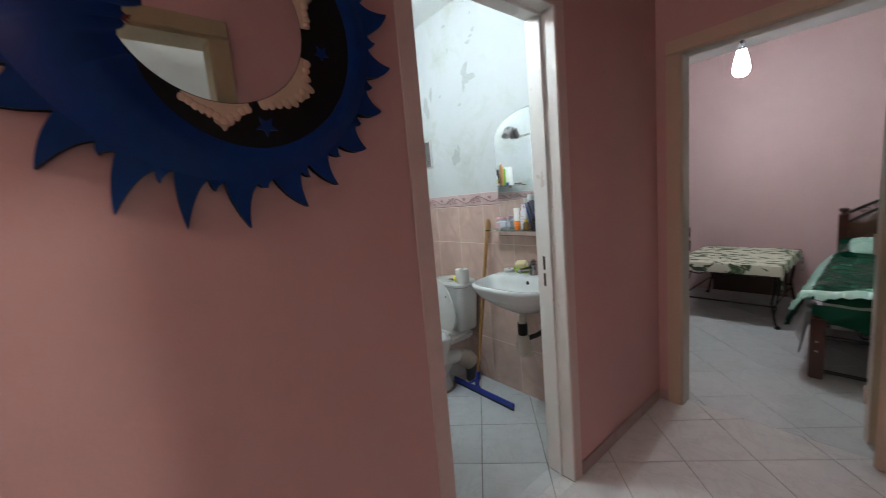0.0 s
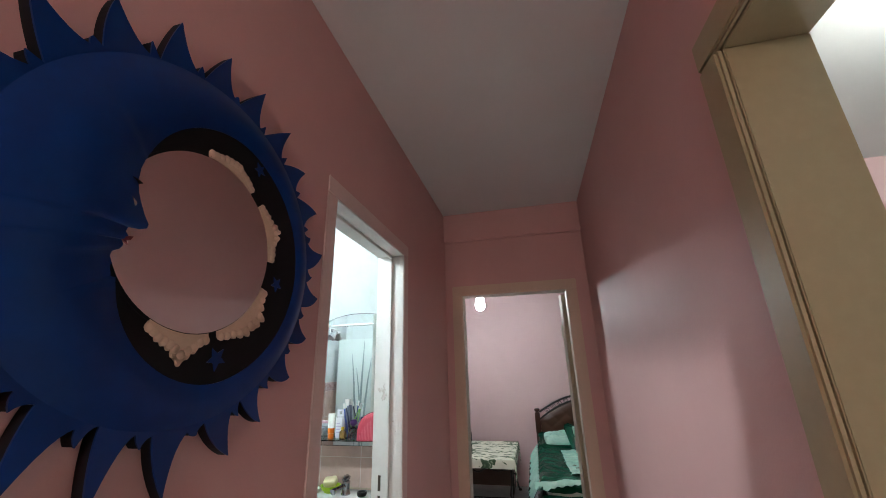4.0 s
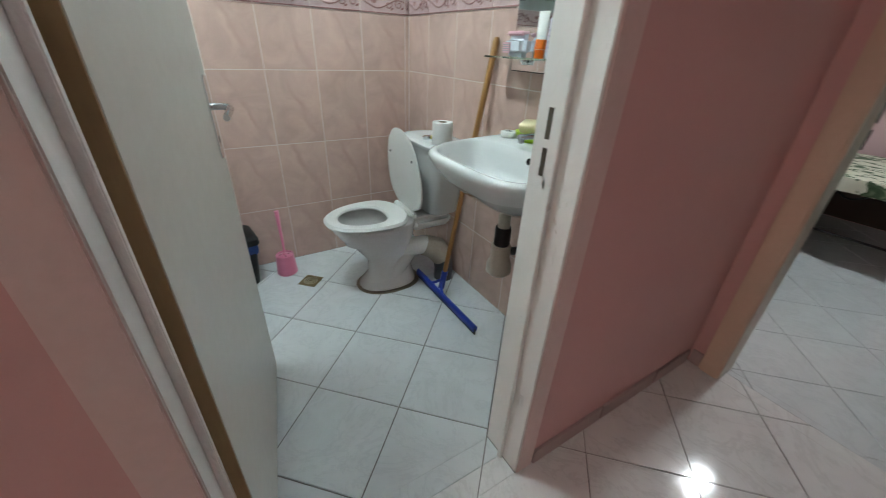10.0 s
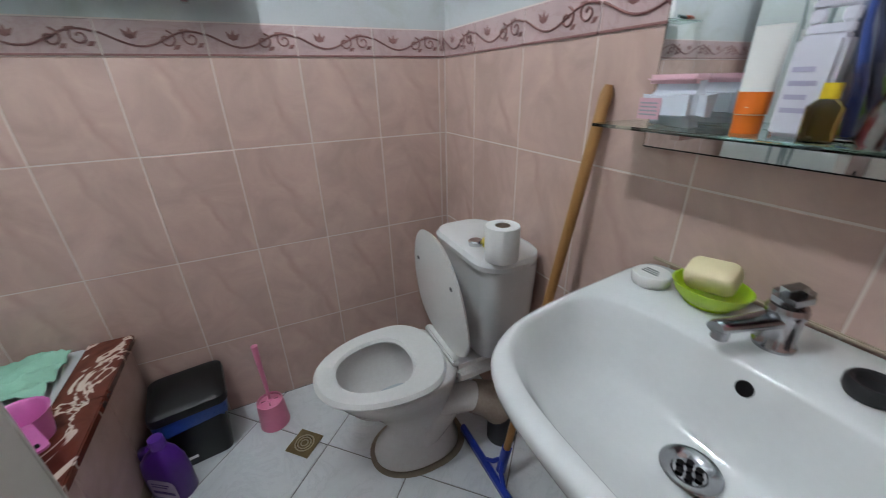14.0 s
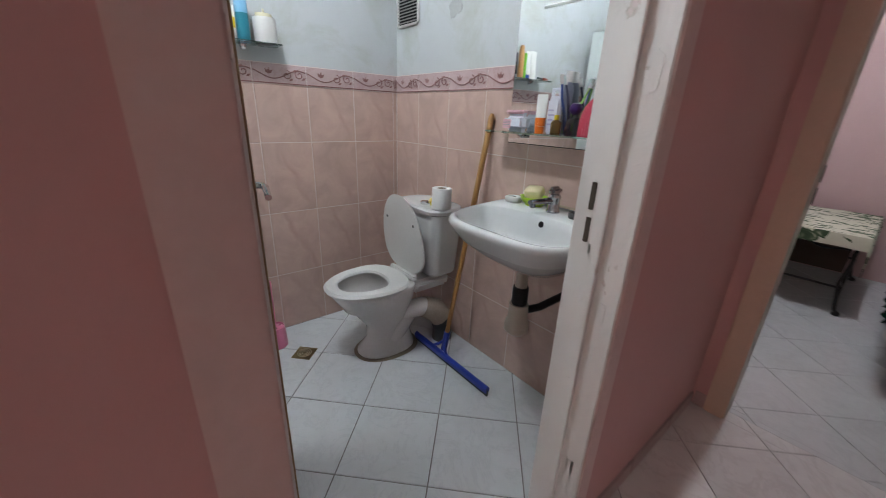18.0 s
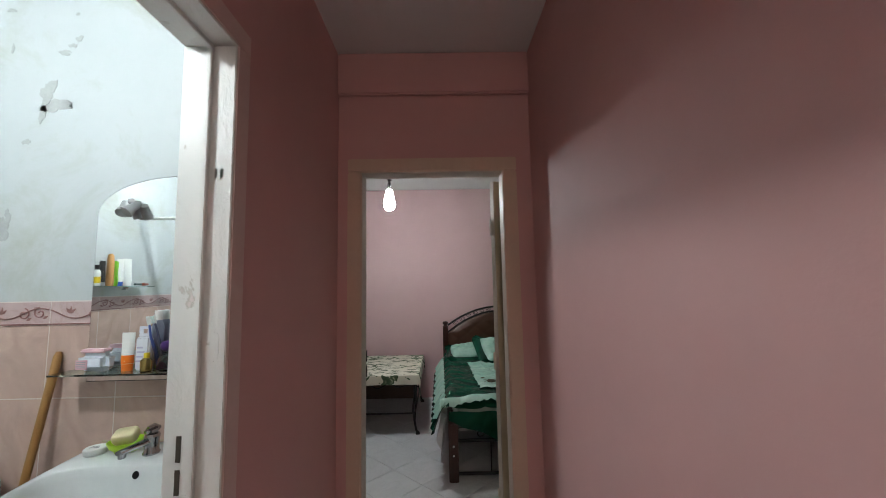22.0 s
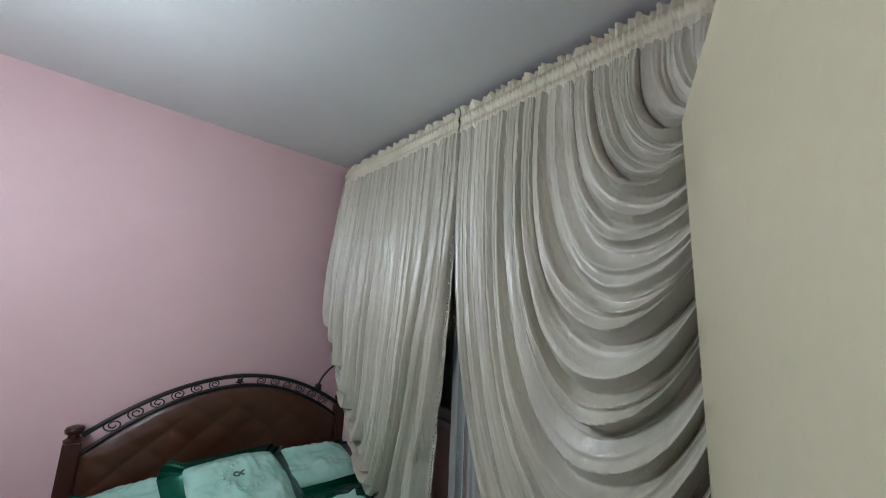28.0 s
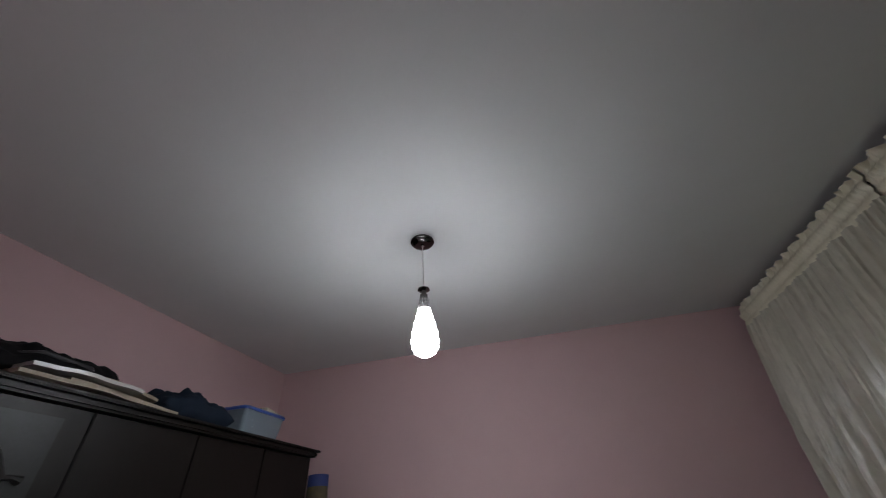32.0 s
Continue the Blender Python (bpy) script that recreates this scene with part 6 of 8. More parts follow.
bathtub()
CLOTH_G = surface("mint_cloth", (0.32, 0.58, 0.44), (0.26, 0.5, 0.37), rough=0.9, fine=200, bump=0.5)
cl = sheet(lambda u, v: (-1.66 + 0.22 * u + 0.02 * math.sin(7 * v), 0.58 + 0.2 * v, 0.47 + 0.02 * abs(math.sin(9 * u + 4 * v)) + 0.012 * noise.noise((9 * u, 9 * v, 3))), 24, 24, 0.003)
tagged(part("cleaning_cloth", cl, CLOTH_G, smooth=60), "crumpled mint green cloth on the bathtub rim", "cloth")
root = thing("bath_dipper", pose(-1.29, 0.80, 0.4625, 0, 0, 35), "pink plastic bath dipper with a flat handle", "dipper")
HOTP = surface("bright_pink_plastic", (0.66, 0.16, 0.44), rough=0.35, bump=0.03)
part("cup", lathe([(0, 0), (0.05, 0), (0.062, 0.075), (0.066, 0.078), (0.059, 0.072), (0.047, 0.004), (0, 0.004)], 28), HOTP, root, smooth=True)
part("handle", moved(plate(rounded(0.12, 0.034, 0.014), 0.006), Matrix.Translation((0.115, 0, 0.07))), HOTP, root, smooth=True)
part("hang_hole", moved(plate(rounded(0.016, 0.008, 0.0035), 0.001), Matrix.Translation((0.155, 0, 0.0762))), BLACK_PAINT, root)

# shower rail and folding screen over the tub
tagged(part("shower_rail", tube([(-1.694, 0.84, 1.98), (-0.145, 0.84, 1.98)], 0.011, 12), PLASTIC_WHITE, smooth=True), "white shower rail across the bathtub", "shower rail")
root = thing("shower_screen", pose(-1.30, 0.30, 0.462), "white shower screen with a painted reed motif", "shower screen")
part("panel", box_bm(-0.30, 0.30, -0.012, 0.012, 0, 1.42, 0.004), surface("screen_white", (0.55, 0.60, 0.58), rough=0.3, bump=0.03), root)
REED = plastic((0.20, 0.25, 0.25))
for k, (x0, x1, h) in enumerate(((-0.05, -0.12, 1.0), (0.0, 0.03, 1.15), (0.04, 0.12, 0.95), (0.02, -0.06, 0.85))):
    pts = [(x0 + (x1 - x0) * t * t, 0.0135, 0.25 + h * t) for t in (0, 0.25, 0.5, 0.75, 1)]
    part("reed", tube(pts, 0.008, 6, radii=[0.004, 0.01, 0.012, 0.008, 0.002]), REED, root, "painted dark reed")

# vent and flaked paint on the white walls
root = thing("wall_vent", pose(-1.575, 2.155, 1.757), "louvred vent with dark slots in a white frame", "vent")
VENT = surface("vent_white", (0.62, 0.60, 0.58), rough=0.6, bump=0.1)
part("backing", box_bm(-0.088, 0.088, -0.004, 0, -0.098, 0.098), BLACK_PAINT, root)
for x0, x1, z0, z1 in ((-0.1, -0.088, -0.1, 0.1), (0.088, 0.1, -0.1, 0.1), (-0.088, 0.088, -0.11, -0.098), (-0.088, 0.088, 0.098, 0.11)):
    part("frame", box_bm(x0, x1, -0.012, 0, z0, z1, 0.002), VENT, root)
for k in range(13):
    part("slat", moved(box_bm(-0.087, 0.087, -0.008, 0.002, -0.0025, 0.0025), Matrix.Translation((0, -0.006, -0.088 + 0.0147 * k)) @ pose(0, 0, 0, 30, 0, 0)), surface("vent_slat", (0.34, 0.31, 0.30), rough=0.6, bump=0.1) if k == 0 else bpy.data.materials["vent_slat"], root)

BARE = surface("bare_plaster_patch", (0.44, 0.45, 0.44), (0.33, 0.34, 0.33), rough=0.9, scale=25, bump=0.4)


def flake(m, w, h, seed, parent, sharp=0.45):
    """An uneven patch where the paint has come off; flat against the wall, in x and z."""
    rnd = random.Random(seed)
    ph = [rnd.uniform(0, 6.28) for _ in range(5)]
    out = []
    for k in range(40):
        a = 2 * math.pi * k / 40
        r = 1 + sharp * (0.5 * math.sin(2 * a + ph[0]) + 0.35 * math.sin(3 * a + ph[1]) + 0.25 * math.sin(5 * a + ph[2]) + 0.2 * math.sin(9 * a + ph[3]) + 0.12 * math.sin(15 * a + ph[4]))
        out.append((w / 2 * r * math.cos(a), h / 2 * r * math.sin(a)))
    ob = part("flaked_patch", moved(plate(out, 0.0012), m @ pose(0, 0, 0, 90, 0, 0)), BARE, parent, "grey bare plaster where paint has flaked")
    return ob


for k, (x, z, w, h) in enumerate(((-1.19, 1.69, 0.075, 0.12), (-1.155, 1.745, 0.025, 0.05), (-1.11, 2.05, 0.03, 0.022), (-1.0, 2.2, 0.12, 0.05), (-1.04, 2.26, 0.06, 0.09), (-1.055, 2.17, 0.03, 0.07), (-0.985, 2.43, 0.055, 0.02), (-0.955, 2.46, 0.03, 0.02), (-0.93, 2.49, 0.025, 0.03),
                                  (-1.22, 2.62, 0.03, 0.02), (-1.0, 2.70, 0.02, 0.012), (-0.9, 2.70, 0.035, 0.015), (-1.5, 2.12, 0.06, 0.16), (-1.43, 2.2, 0.03, 0.1), (-1.32, 2.16, 0.02, 0.02), (-1.2, 2.45, 0.014, 0.03), (-0.945, 2.6, 0.02, 0.012))):
    flake(Matrix.Translation((x, 2.1568, z)), w, h, 100 + k, wall_bath_north)
for k, (z, w, h) in enumerate(((0.30, 0.02, 0.05), (0.55, 0.03, 0.04), (0.78, 0.025, 0.06), (0.93, 0.02, 0.03), (1.30, 0.03, 0.08), (1.55, 0.025, 0.06), (1.75, 0.02, 0.03))):
    part("chip", moved(plate([(x + 0.006 * math.sin(5 * x * 90), y) for x, y in rounded(w, h, w * 0.45, 4)], 0.001), Matrix.Translation((-0.035 - 0.05 * (k % 2), DO[1] - 0.0004, z)) @ pose(0, 0, 0, 90, 0, 0)), JAMB_WHITE, door_frame_bath, "raised chip of old paint")
for k, (y, z, w, h) in enumerate(((2.07, 2.02, 0.05, 0.16), (2.03, 2.14, 0.04, 0.10), (2.09, 2.22, 0.06, 0.09), (1.98, 2.05, 0.02, 0.05), (2.05, 2.36, 0.03, 0.12), (2.12, 1.93, 0.02, 0.05), (1.93, 2.24, 0.02, 0.03))):
    flake(Matrix.Translation((-1.7018, y, z)) @ pose(0, 0, 0, 0, 0, 90), w, h, 200 + k, wall_bath_west)
# ---------------------------------------------------------------- bedroom door, wide open against the wall side
door_leaf("door_bedroom", pose(0.868, 2.878, 0, 0, 0, 21.3), 0.735, 2.056, CREAM, GREY_WHITE, "wide open cream painted bedroom door with a chrome lever", True, (0.25, 1.0, 1.78))

# ---------------------------------------------------------------- bed
SATIN_G = satin("dark_green_satin", (0.0008, 0.024, 0.014), (0.0018, 0.044, 0.026), 0.26, 0.42, 1.0, (0.5, 2.0, 1), 18, (0.25, 1.0, 0.62))
SATIN_M = satin("mint_satin", (0.28, 0.53, 0.43), (0.42, 0.65, 0.56), 0.26, 0.85, 1.0, (0.6, 1.8, 1), 20)
EMBROID = surface("olive_embroidery", (0.10, 0.10, 0.05), (0.05, 0.06, 0.03), rough=0.6, bump=0.3)
LEATHER = surface("brown_leatherette", (0.075, 0.026, 0.011), (0.05, 0.018, 0.008), rough=0.36, scale=8, fine=120, bump=0.25)
LINEN = surface("white_bed_linen", (0.62, 0.64, 0.62), rough=0.85, scale=10, fine=200, bump=0.4)
BX0, BX1, BYH, BYF = 0.606, 1.997, 5.53, 3.58
BXM = (BX0 + BX1) / 2


def arch_z(x, side, mid):
    """A flat bow over the bed's width."""
    t = (x - BXM) / ((BX1 - BX0) / 2)
    return side + (mid - side) * (1 - t * t)


def bed_frame():
    root = thing("double_bed", pose(0, 0, 0), "dark wooden double bed with a tufted leather headboard and iron scrolls", "bed")
    for x in (BX0, BX1):
        post = part("post", box_bm(x - 0.034, x + 0.034, BYH - 0.034, BYH + 0.034, 0, 0.905, 0.006), DARK_WOOD, root, smooth=True)
        part("finial", moved(lathe([(0, 0.9), (0.034, 0.9), (0.036, 0.912), (0.022, 0.922), (0.021, 0.932), (0.034, 0.943), (0.038, 0.957), (0.032, 0.97), (0.012, 0.976), (0, 0.977)], 24), Matrix.Translation((x, BYH, 0))), DARK_WOOD, post, smooth=True)
        foot = part("post", box_bm(x - 0.036 + 0.02, x + 0.036 + 0.02, BYF - 0.036, BYF + 0.036, 0, 0.415, 0.006), DARK_WOOD, root, smooth=True) if x == BX0 else part("post", box_bm(x - 0.036, x + 0.036, BYF - 0.036, BYF + 0.036, 0, 0.415, 0.006), DARK_WOOD, root, smooth=True)
        fx = x + (0.02 if x == BX0 else 0)
        part("finial", moved(lathe([(0, 0.412), (0.034, 0.412), (0.037, 0.425), (0.026, 0.435), (0.035, 0.448), (0.03, 0.462), (0, 0.468)], 24), Matrix.Translation((fx, BYF, 0))), DARK_WOOD, foot, smooth=True)
        for z in (0.19, 0.255):
            part("bolt_cap", moved(lathe([(0, 0), (0.008, 0), (0.007, 0.003), (0, 0.004)], 12), pose(fx, BYF - 0.036, z, 90, 0, 0)), PLASTIC_WHITE, foot, "pale bolt cap")
        part("side_rail", box_bm(x - 0.014, x + 0.014, BYF + 0.03, BYH - 0.03, 0.22, 0.34, 0.004), DARK_WOOD, root)

    # tufted panel
    def pad(u, v):
        x = BX0 + 0.035 + (BX1 - BX0 - 0.07) * u
        top = arch_z(x, 0.80, 1.085)
        z = 0.42 + (top - 0.42) * v
        a, c = (x - BXM) / 0.105, (z - 0.4) / 0.085
        tuft = abs(math.cos(math.pi * (a + c) / 2) * math.cos(math.pi * (a - c) / 2)) ** 0.5
        edge = min(1.0, min(u, 1 - u) * 14, (1 - v) * 7)
        return (x, BYH - 0.012 - 0.03 * edge ** 0.5 * (0.70 + 0.30 * tuft), z)

    part("padded_panel", sheet(pad, 110, 54), LEATHER, root, "tufted brown leatherette panel", smooth=60)
    back = [(BX0 + 0.035 + (BX1 - BX0 - 0.07) * k / 24, arch_z(BX0 + 0.035 + (BX1 - BX0 - 0.07) * k / 24, 0.80, 1.085)) for k in range(25)]
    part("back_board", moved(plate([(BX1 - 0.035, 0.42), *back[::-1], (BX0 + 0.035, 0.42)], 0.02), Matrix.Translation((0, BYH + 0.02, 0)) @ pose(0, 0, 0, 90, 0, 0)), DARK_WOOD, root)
    for i in range(-6, 7):
        for j in range(1, 8):
            if (i + j) % 2:
                continue
            x, z = BXM + 0.105 * i, 0.4 + 0.085 * j
            if z < arch_z(x, 0.80, 1.085) - 0.05 and abs(x - BXM) < 0.6 and z > 0.62:
                part("button", moved(lathe([(0, 0), (0.008, 0.001), (0.005, 0.006), (0, 0.007)], 10), pose(x, BYH - 0.022, z, 90, 0, 0)), LEATHER, root)
    # iron bows and scrolls
    for s, m_, r in ((0.905, 1.155, 0.0125), (0.812, 1.098, 0.011)):
        part("iron_bow", tube([(BX0 + 0.03 + (BX1 - BX0 - 0.06) * k / 40, BYH - 0.005, arch_z(BX0 + 0.03 + (BX1 - BX0 - 0.06) * k / 40, s, m_)) for k in range(41)], r, 10), BLACK_IRON, root, "black iron bow", smooth=True)
    for k in range(14):
        t = -0.80 + 1.6 * k / 13
        if abs(t) < 0.1:
            continue
        x = BXM + t * (BX1 - BX0) / 2
        zc = (arch_z(x, 0.905, 1.155) + arch_z(x, 0.812, 1.098)) / 2
        flip = -1 if t > 0 else 1
        g = 0.85 + 0.5 * abs(t)
        spiral = []
        for q in range(26):
            a = 0.42 * q
            r = (0.006 + 0.020 * q / 25) * g
            spiral.append((x + flip * r * math.cos(a) * 1.25, BYH - 0.005, zc + r * math.sin(a) * (1 if k % 2 else -1)))
        part("scroll", tube(spiral, 0.0034, 6), BLACK_IRON, root, "thin iron scroll", smooth=True)
    star = [((0.026 if q % 2 else 0.012) * math.cos(q * math.pi / 5 + 0.3), (0.026 if q % 2 else 0.012) * math.sin(q * math.pi / 5 + 0.3)) for q in range(10)]
    part("rosette", moved(plate(star, 0.012), Matrix.Translation((BXM, BYH - 0.02, 1.127)) @ pose(0, 0, 0, 90, 0, 0)), BLACK_IRON, root, "black iron rosette")
    # foot end
    for z, r in ((0.385, 0.012), (0.285, 0.012), (0.05, 0.012)):
        part("foot_bar", tube([(BX0 + 0.05, BYF, z), (BX1 - 0.03, BYF, z)], r, 10), BLACK_IRON, root, "black iron bar", smooth=True)
    for k in range(5):
        x = BX0 + 0.3 + 0.24 * k
        part("spindle", tube([(x, BYF, 0.05), (x, BYF, 0.285)], 0.005, 8), BLACK_IRON, root)
        sp = [(x - 0.08 + (0.008 + 0.03 * q / 20) * math.cos(0.45 * q), BYF, 0.335 + (0.008 + 0.03 * q / 20) * math.sin(0.45 * q)) for q in range(21)]
        part("scroll", tube(sp, 0.005, 6), BLACK_IRON, root, "iron scroll", smooth=True)
    for k in range(9):
        part("slat", box_bm(BX0 + 0.015, BX1 - 0.015, 3.75 + 0.2 * k, 3.83 + 0.2 * k, 0.30, 0.318), DARK_WOOD, root)
    return root


bed_frame()
mat_bm = box_bm(BX0 + 0.03, BX1 - 0.02, BYF + 0.05, BYH - 0.045, 0.32, 0.555, 0.04, 3)
tagged(part("mattress", mat_bm, LINEN, smooth=True), "white mattress on the wooden bed", "mattress")
tagged(part("bed_sheet", sheet(lambda u, v: (BX0 + 0.0 - 0.045 + 0.02 * math.sin(9 * u) - 0.05 * v * (0.4 + 0.6 * math.sin(3 * u + 0.5)), BYF + 0.07 + 0.32 * u, 0.42 - 0.30 * v * (1 - 0.55 * u)), 24, 12, 0.003), LINEN, smooth=60), "white sheet corner hanging beside the bed leg", "bed sheet")


def bedspread():
    root = thing("bedspread", pose(0, 0, 0), "dark green satin bedspread with mint frills and an embroidered centre", "bedspread")
    x0, x1, y0, y1 = BX0 - 0.03, BX1 + 0.01, BYF + 0.03, 5.42

    def top_z(x, y):
        z = 0.575 + 0.012 * noise.noise((x * 5, y * 5, 1.0)) + 0.006 * noise.noise((x * 14, y * 9, 4.0))
        z += 0.007 * math.sin(38 * y + 7 * noise.noise((x * 4, y * 3, 9))) * max(0, 1 - (x - x0) / 0.28)
        w = noise.noise((x * 2.2 + 3, y * 7.5 + 0.8 * x, 2.0)) + 0.5 * noise.noise((x * 5, y * 17, 6.0))
        z += (0.016 + 0.024 * max(0.0, 1 - (x - x0) / 0.35)) * (1 - abs(w)) ** 4
        e = min(x - x0, x1 - x, y - y0) / 0.06
        return z - 0.045 * (1 - min(1, max(0, e))) ** 2 - (0.03 if y < y0 + 0.3 else 0) * (1 - (y - y0) / 0.3) ** 2

    part("cover", sheet(lambda u, v: (x0 + (x1 - x0) * u, y0 + (y1 - y0) * v, top_z(x0 + (x1 - x0) * u, y0 + (y1 - y0) * v)), 130, 180, 0.004), SATIN_G, root, "dark green satin cover", smooth=60)

    # frills down the left side and across the foot
    def side(d0, d1, out, wav, n, ph):
        def fn(u, v):
            y = y0 - 0.02 + (y1 - y0 + 0.02) * u
            w = wav * (0.25 + 0.75 * v)
            x = x0 - 0.006 - out * (v ** 0.7) - w * math.sin(n * y + ph + 1.5 * noise.noise((y * 3, 0, 2)))
            return (x, y, 0.535 - d0 - (d1 - d0) * v - 0.012 * math.sin(n * 0.5 * y) * v)
        return fn

    part("green_frill", sheet(side(0.0, 0.20, 0.105, 0.016, 46, 1.0), 170, 10, 0.003), SATIN_G, root, "dark green side frill", smooth=60)
    part("mint_frill", sheet(side(-0.012, 0.105, 0.085, 0.018, 52, 0.0), 190, 10, 0.003), SATIN_M, root, "mint side frill", smooth=60)

    def foot_band(u, v):
        x = x0 - 0.045 + (x1 - x0 + 0.05) * u
        lift = 0.05 * math.exp(-((u - 0.25) / 0.12) ** 2) - 0.03 * math.exp(-((u - 0.02) / 0.08) ** 2)
        return (x, y0 + 0.050 - (0.050 + 0.035 * u) * v - 0.008 * v * math.sin(52 * x + 2 * noise.noise((x * 8, 0, 3))), 0.576 + lift * 0.4 - 0.030 * v ** 1.4 - (0.012 - lift * 0.3) * v + 0.004 * math.sin(34 * x + 2 * v) + 0.005 * v * math.sin(97 * x + 3 * noise.noise((x * 9, v, 1))))

    part("foot_frill", sheet(foot_band, 260, 10, 0.003), SATIN_M, root, "mint frill across the foot", smooth=60)

    def foot_drop(u, v):
        x = x0 + 0.02 + (x1 - x0 - 0.02) * u
        d = 0.06 + 0.33 * min(1, u / 0.62) ** 1.05
        return (x, y0 - 0.062 - 0.02 * v - (0.012 + 0.01 * v) * math.sin(26 * x + 2 * v) - 0.035 * v * (1 - v), 0.50 - d * v)

    part("foot_drop", sheet(foot_drop, 100, 24, 0.004), SATIN_G, root, "dark green satin hanging at the foot", smooth=60)

    # scalloped mint centre
    corners = [(0.83, 4.86), (0.855, 3.84), (1.82, 3.92), (1.80, 4.90)]
    out = []
    for k in range(4):
        (ax, ay), (bx, by) = corners[k], corners[(k + 1) % 4]
        n = 9
        nx, ny = by - ay, -(bx - ax)
        ln = math.hypot(nx, ny)
        for i in range(n * 6):
            t = i / (n * 6)
            s = 0.016 * abs(math.sin(math.pi * n * t)) - 0.012 * math.sin(math.pi * t)
            out.append((ax + (bx - ax) * t - nx / ln * s, ay + (by - ay) * t - ny / ln * s))
    cx, cy = sum(p[0] for p in out) / len(out), sum(p[1] for p in out) / len(out)

    def panel_z(x, y):
        return top_z(x, y) + 0.009 + 0.011 * (1 - abs(noise.noise((x * 4 + 2, y * 15 + 1.5 * x, 7)))) ** 4 + 0.003 * noise.noise((x * 14, y * 20, 4))

    rings = []
    for k in range(36):
        f = 1 - k / 36
        rings.append([(cx + (x - cx) * f, cy + (y - cy) * f, panel_z(cx + (x - cx) * f, cy + (y - cy) * f) - (0 if k else 0.004)) for x, y in out])
    part("centre_panel", loft(rings), SATIN_M, root, "mint satin centre with scalloped edge", smooth=60)
    rr = []
    for r, dz in ((0.150, 0.010), (0.185, 0.034), (0.228, 0.012)):
        rr.append([(1.275 + (r + 0.008 * math.sin(30 * a) * (1 if r > 0.2 else 0)) * math.cos(a) * 1.12, 4.40 + (r + 0.006 * math.sin(30 * a)) * math.sin(a) * 0.92, top_z(1.275, 4.40) + 0.006 + dz + ((0.012 * math.sin(36 * a) + 0.006 * math.sin(61 * a)) if r > 0.16 else 0)) for a in (2 * math.pi * k / 180 for k in range(180))])
    part("round_frill", loft(rr, close_ends=False), SATIN_M, root, "round mint frill", smooth=60)

    def flower(x, y, s):
        z = max(panel_z(x + 0.6 * s * i, y + 0.6 * s * j) for i in (-1, 0, 1) for j in (-1, 0, 1)) + 0.002
        ring = tube([(x + s * math.cos(a), y + s * math.sin(a) * 0.85, z) for a in (2 * math.pi * k / 20 for k in range(20))], s * 0.2, 6, closed=True)
        mid = tube([(x - s * 0.5, y + s * 0.2 * q, z + 0.001) for q in (-1, 1)] + [(x + s * 0.5, y + s * 0.3, z + 0.001)], s * 0.14, 6)
        bits = [ring, mid]
        for q in range(6):
            a = q * math.pi / 3 + 0.4
            bits.append(moved(lathe([(0, -1), (0.35, 0), (0, 1)], 6), Matrix.Translation((x + 1.7 * s * math.cos(a), y + 1.5 * s * math.sin(a), z)) @ pose(0, 0, 0, 0, 90, math.degrees(a) + 25) @ Matrix.Diagonal((0.1 * s, 0.7 * s, 0.5 * s, 1))))
        part("embroidered_flower", join_bm(*bits), EMBROID, root, "olive embroidered flower")

    for x, y, s in ((1.20, 4.40, 0.024), (1.35, 4.46, 0.024), (1.31, 4.35, 0.02), (0.98, 4.02, 0.034), (1.65, 4.09, 0.032), (1.12, 4.03, 0.014), (1.54, 4.05, 0.014), (1.76, 4.03, 0.013), (0.92, 4.14, 0.013), (1.16, 3.97, 0.010), (1.05, 3.93, 0.010), (1.70, 4.20, 0.011)):
        flower(x, y, s)
    return root


bedspread()


def pillow_bm(w, d, t, seed, crumple=0.03):
    def fn(sign):
        def f(u, v):
            a, c = 2 * u - 1, 2 * v - 1
            p = max(0, (1 - abs(a) ** 3.2)) ** 0.55 * max(0, (1 - abs(c) ** 3.2)) ** 0.55
            k = 1 - 0.06 * (abs(a) * abs(c)) ** 2
            return (a * w / 2 * k, c * d / 2 * k, sign * t / 2 * p + crumple * p * (noise.noise((a * 2.5 + seed, c * 2.5, sign)) + 0.6 * abs(noise.noise((a * 6, c * 4 + seed, sign)))))
        return f

    bm = join_bm(sheet(fn(1), 44, 36), sheet(fn(-1), 44, 36))
    bmesh.ops.remove_doubles(bm, verts=bm.verts[:], dist=0.0008)
    return bm


def flange(w, d, out, n=26, wave=0.017):
    """A gathered border round a pillow."""
    rings = []
    base = rounded(w * 0.95, d * 0.95, 0.04, 20)
    m = len(base)
    for k, (f, z) in enumerate(((0.0, 0.004), (0.5, 0.0), (1.0, -0.004))):
        ring = []
        for i, (x, y) in enumerate(base):
            ln = math.hypot(x, y)
            ring.append((x + x / ln * out * f, y + y / ln * out * f * (0.8 + 0.35 * noise.noise((x * 14, y * 14, 3))), z - 0.02 * f * f + wave * f * math.sin(2 * math.pi * n * i / m + 2 * noise.noise((x * 9, y * 9, 0)))))
        rings.append(ring)
    bm = loft(rings, close_ends=False)
    bm.normal_update()
    bmesh.ops.solidify(bm, geom=bm.faces[:], thickness=0.003)
    return bm


def pillow(name, m, w, d, t, label, seed, border=0.075):
    root = thing(name, m, label, "pillow", "pillows on the bed")
    part("pad", pillow_bm(w, d, t, seed), SATIN_M, root, "mint satin", smooth=60)
    part("border", flange(w, d, border), SATIN_G, root, "dark green gathered border", smooth=60)
    return root


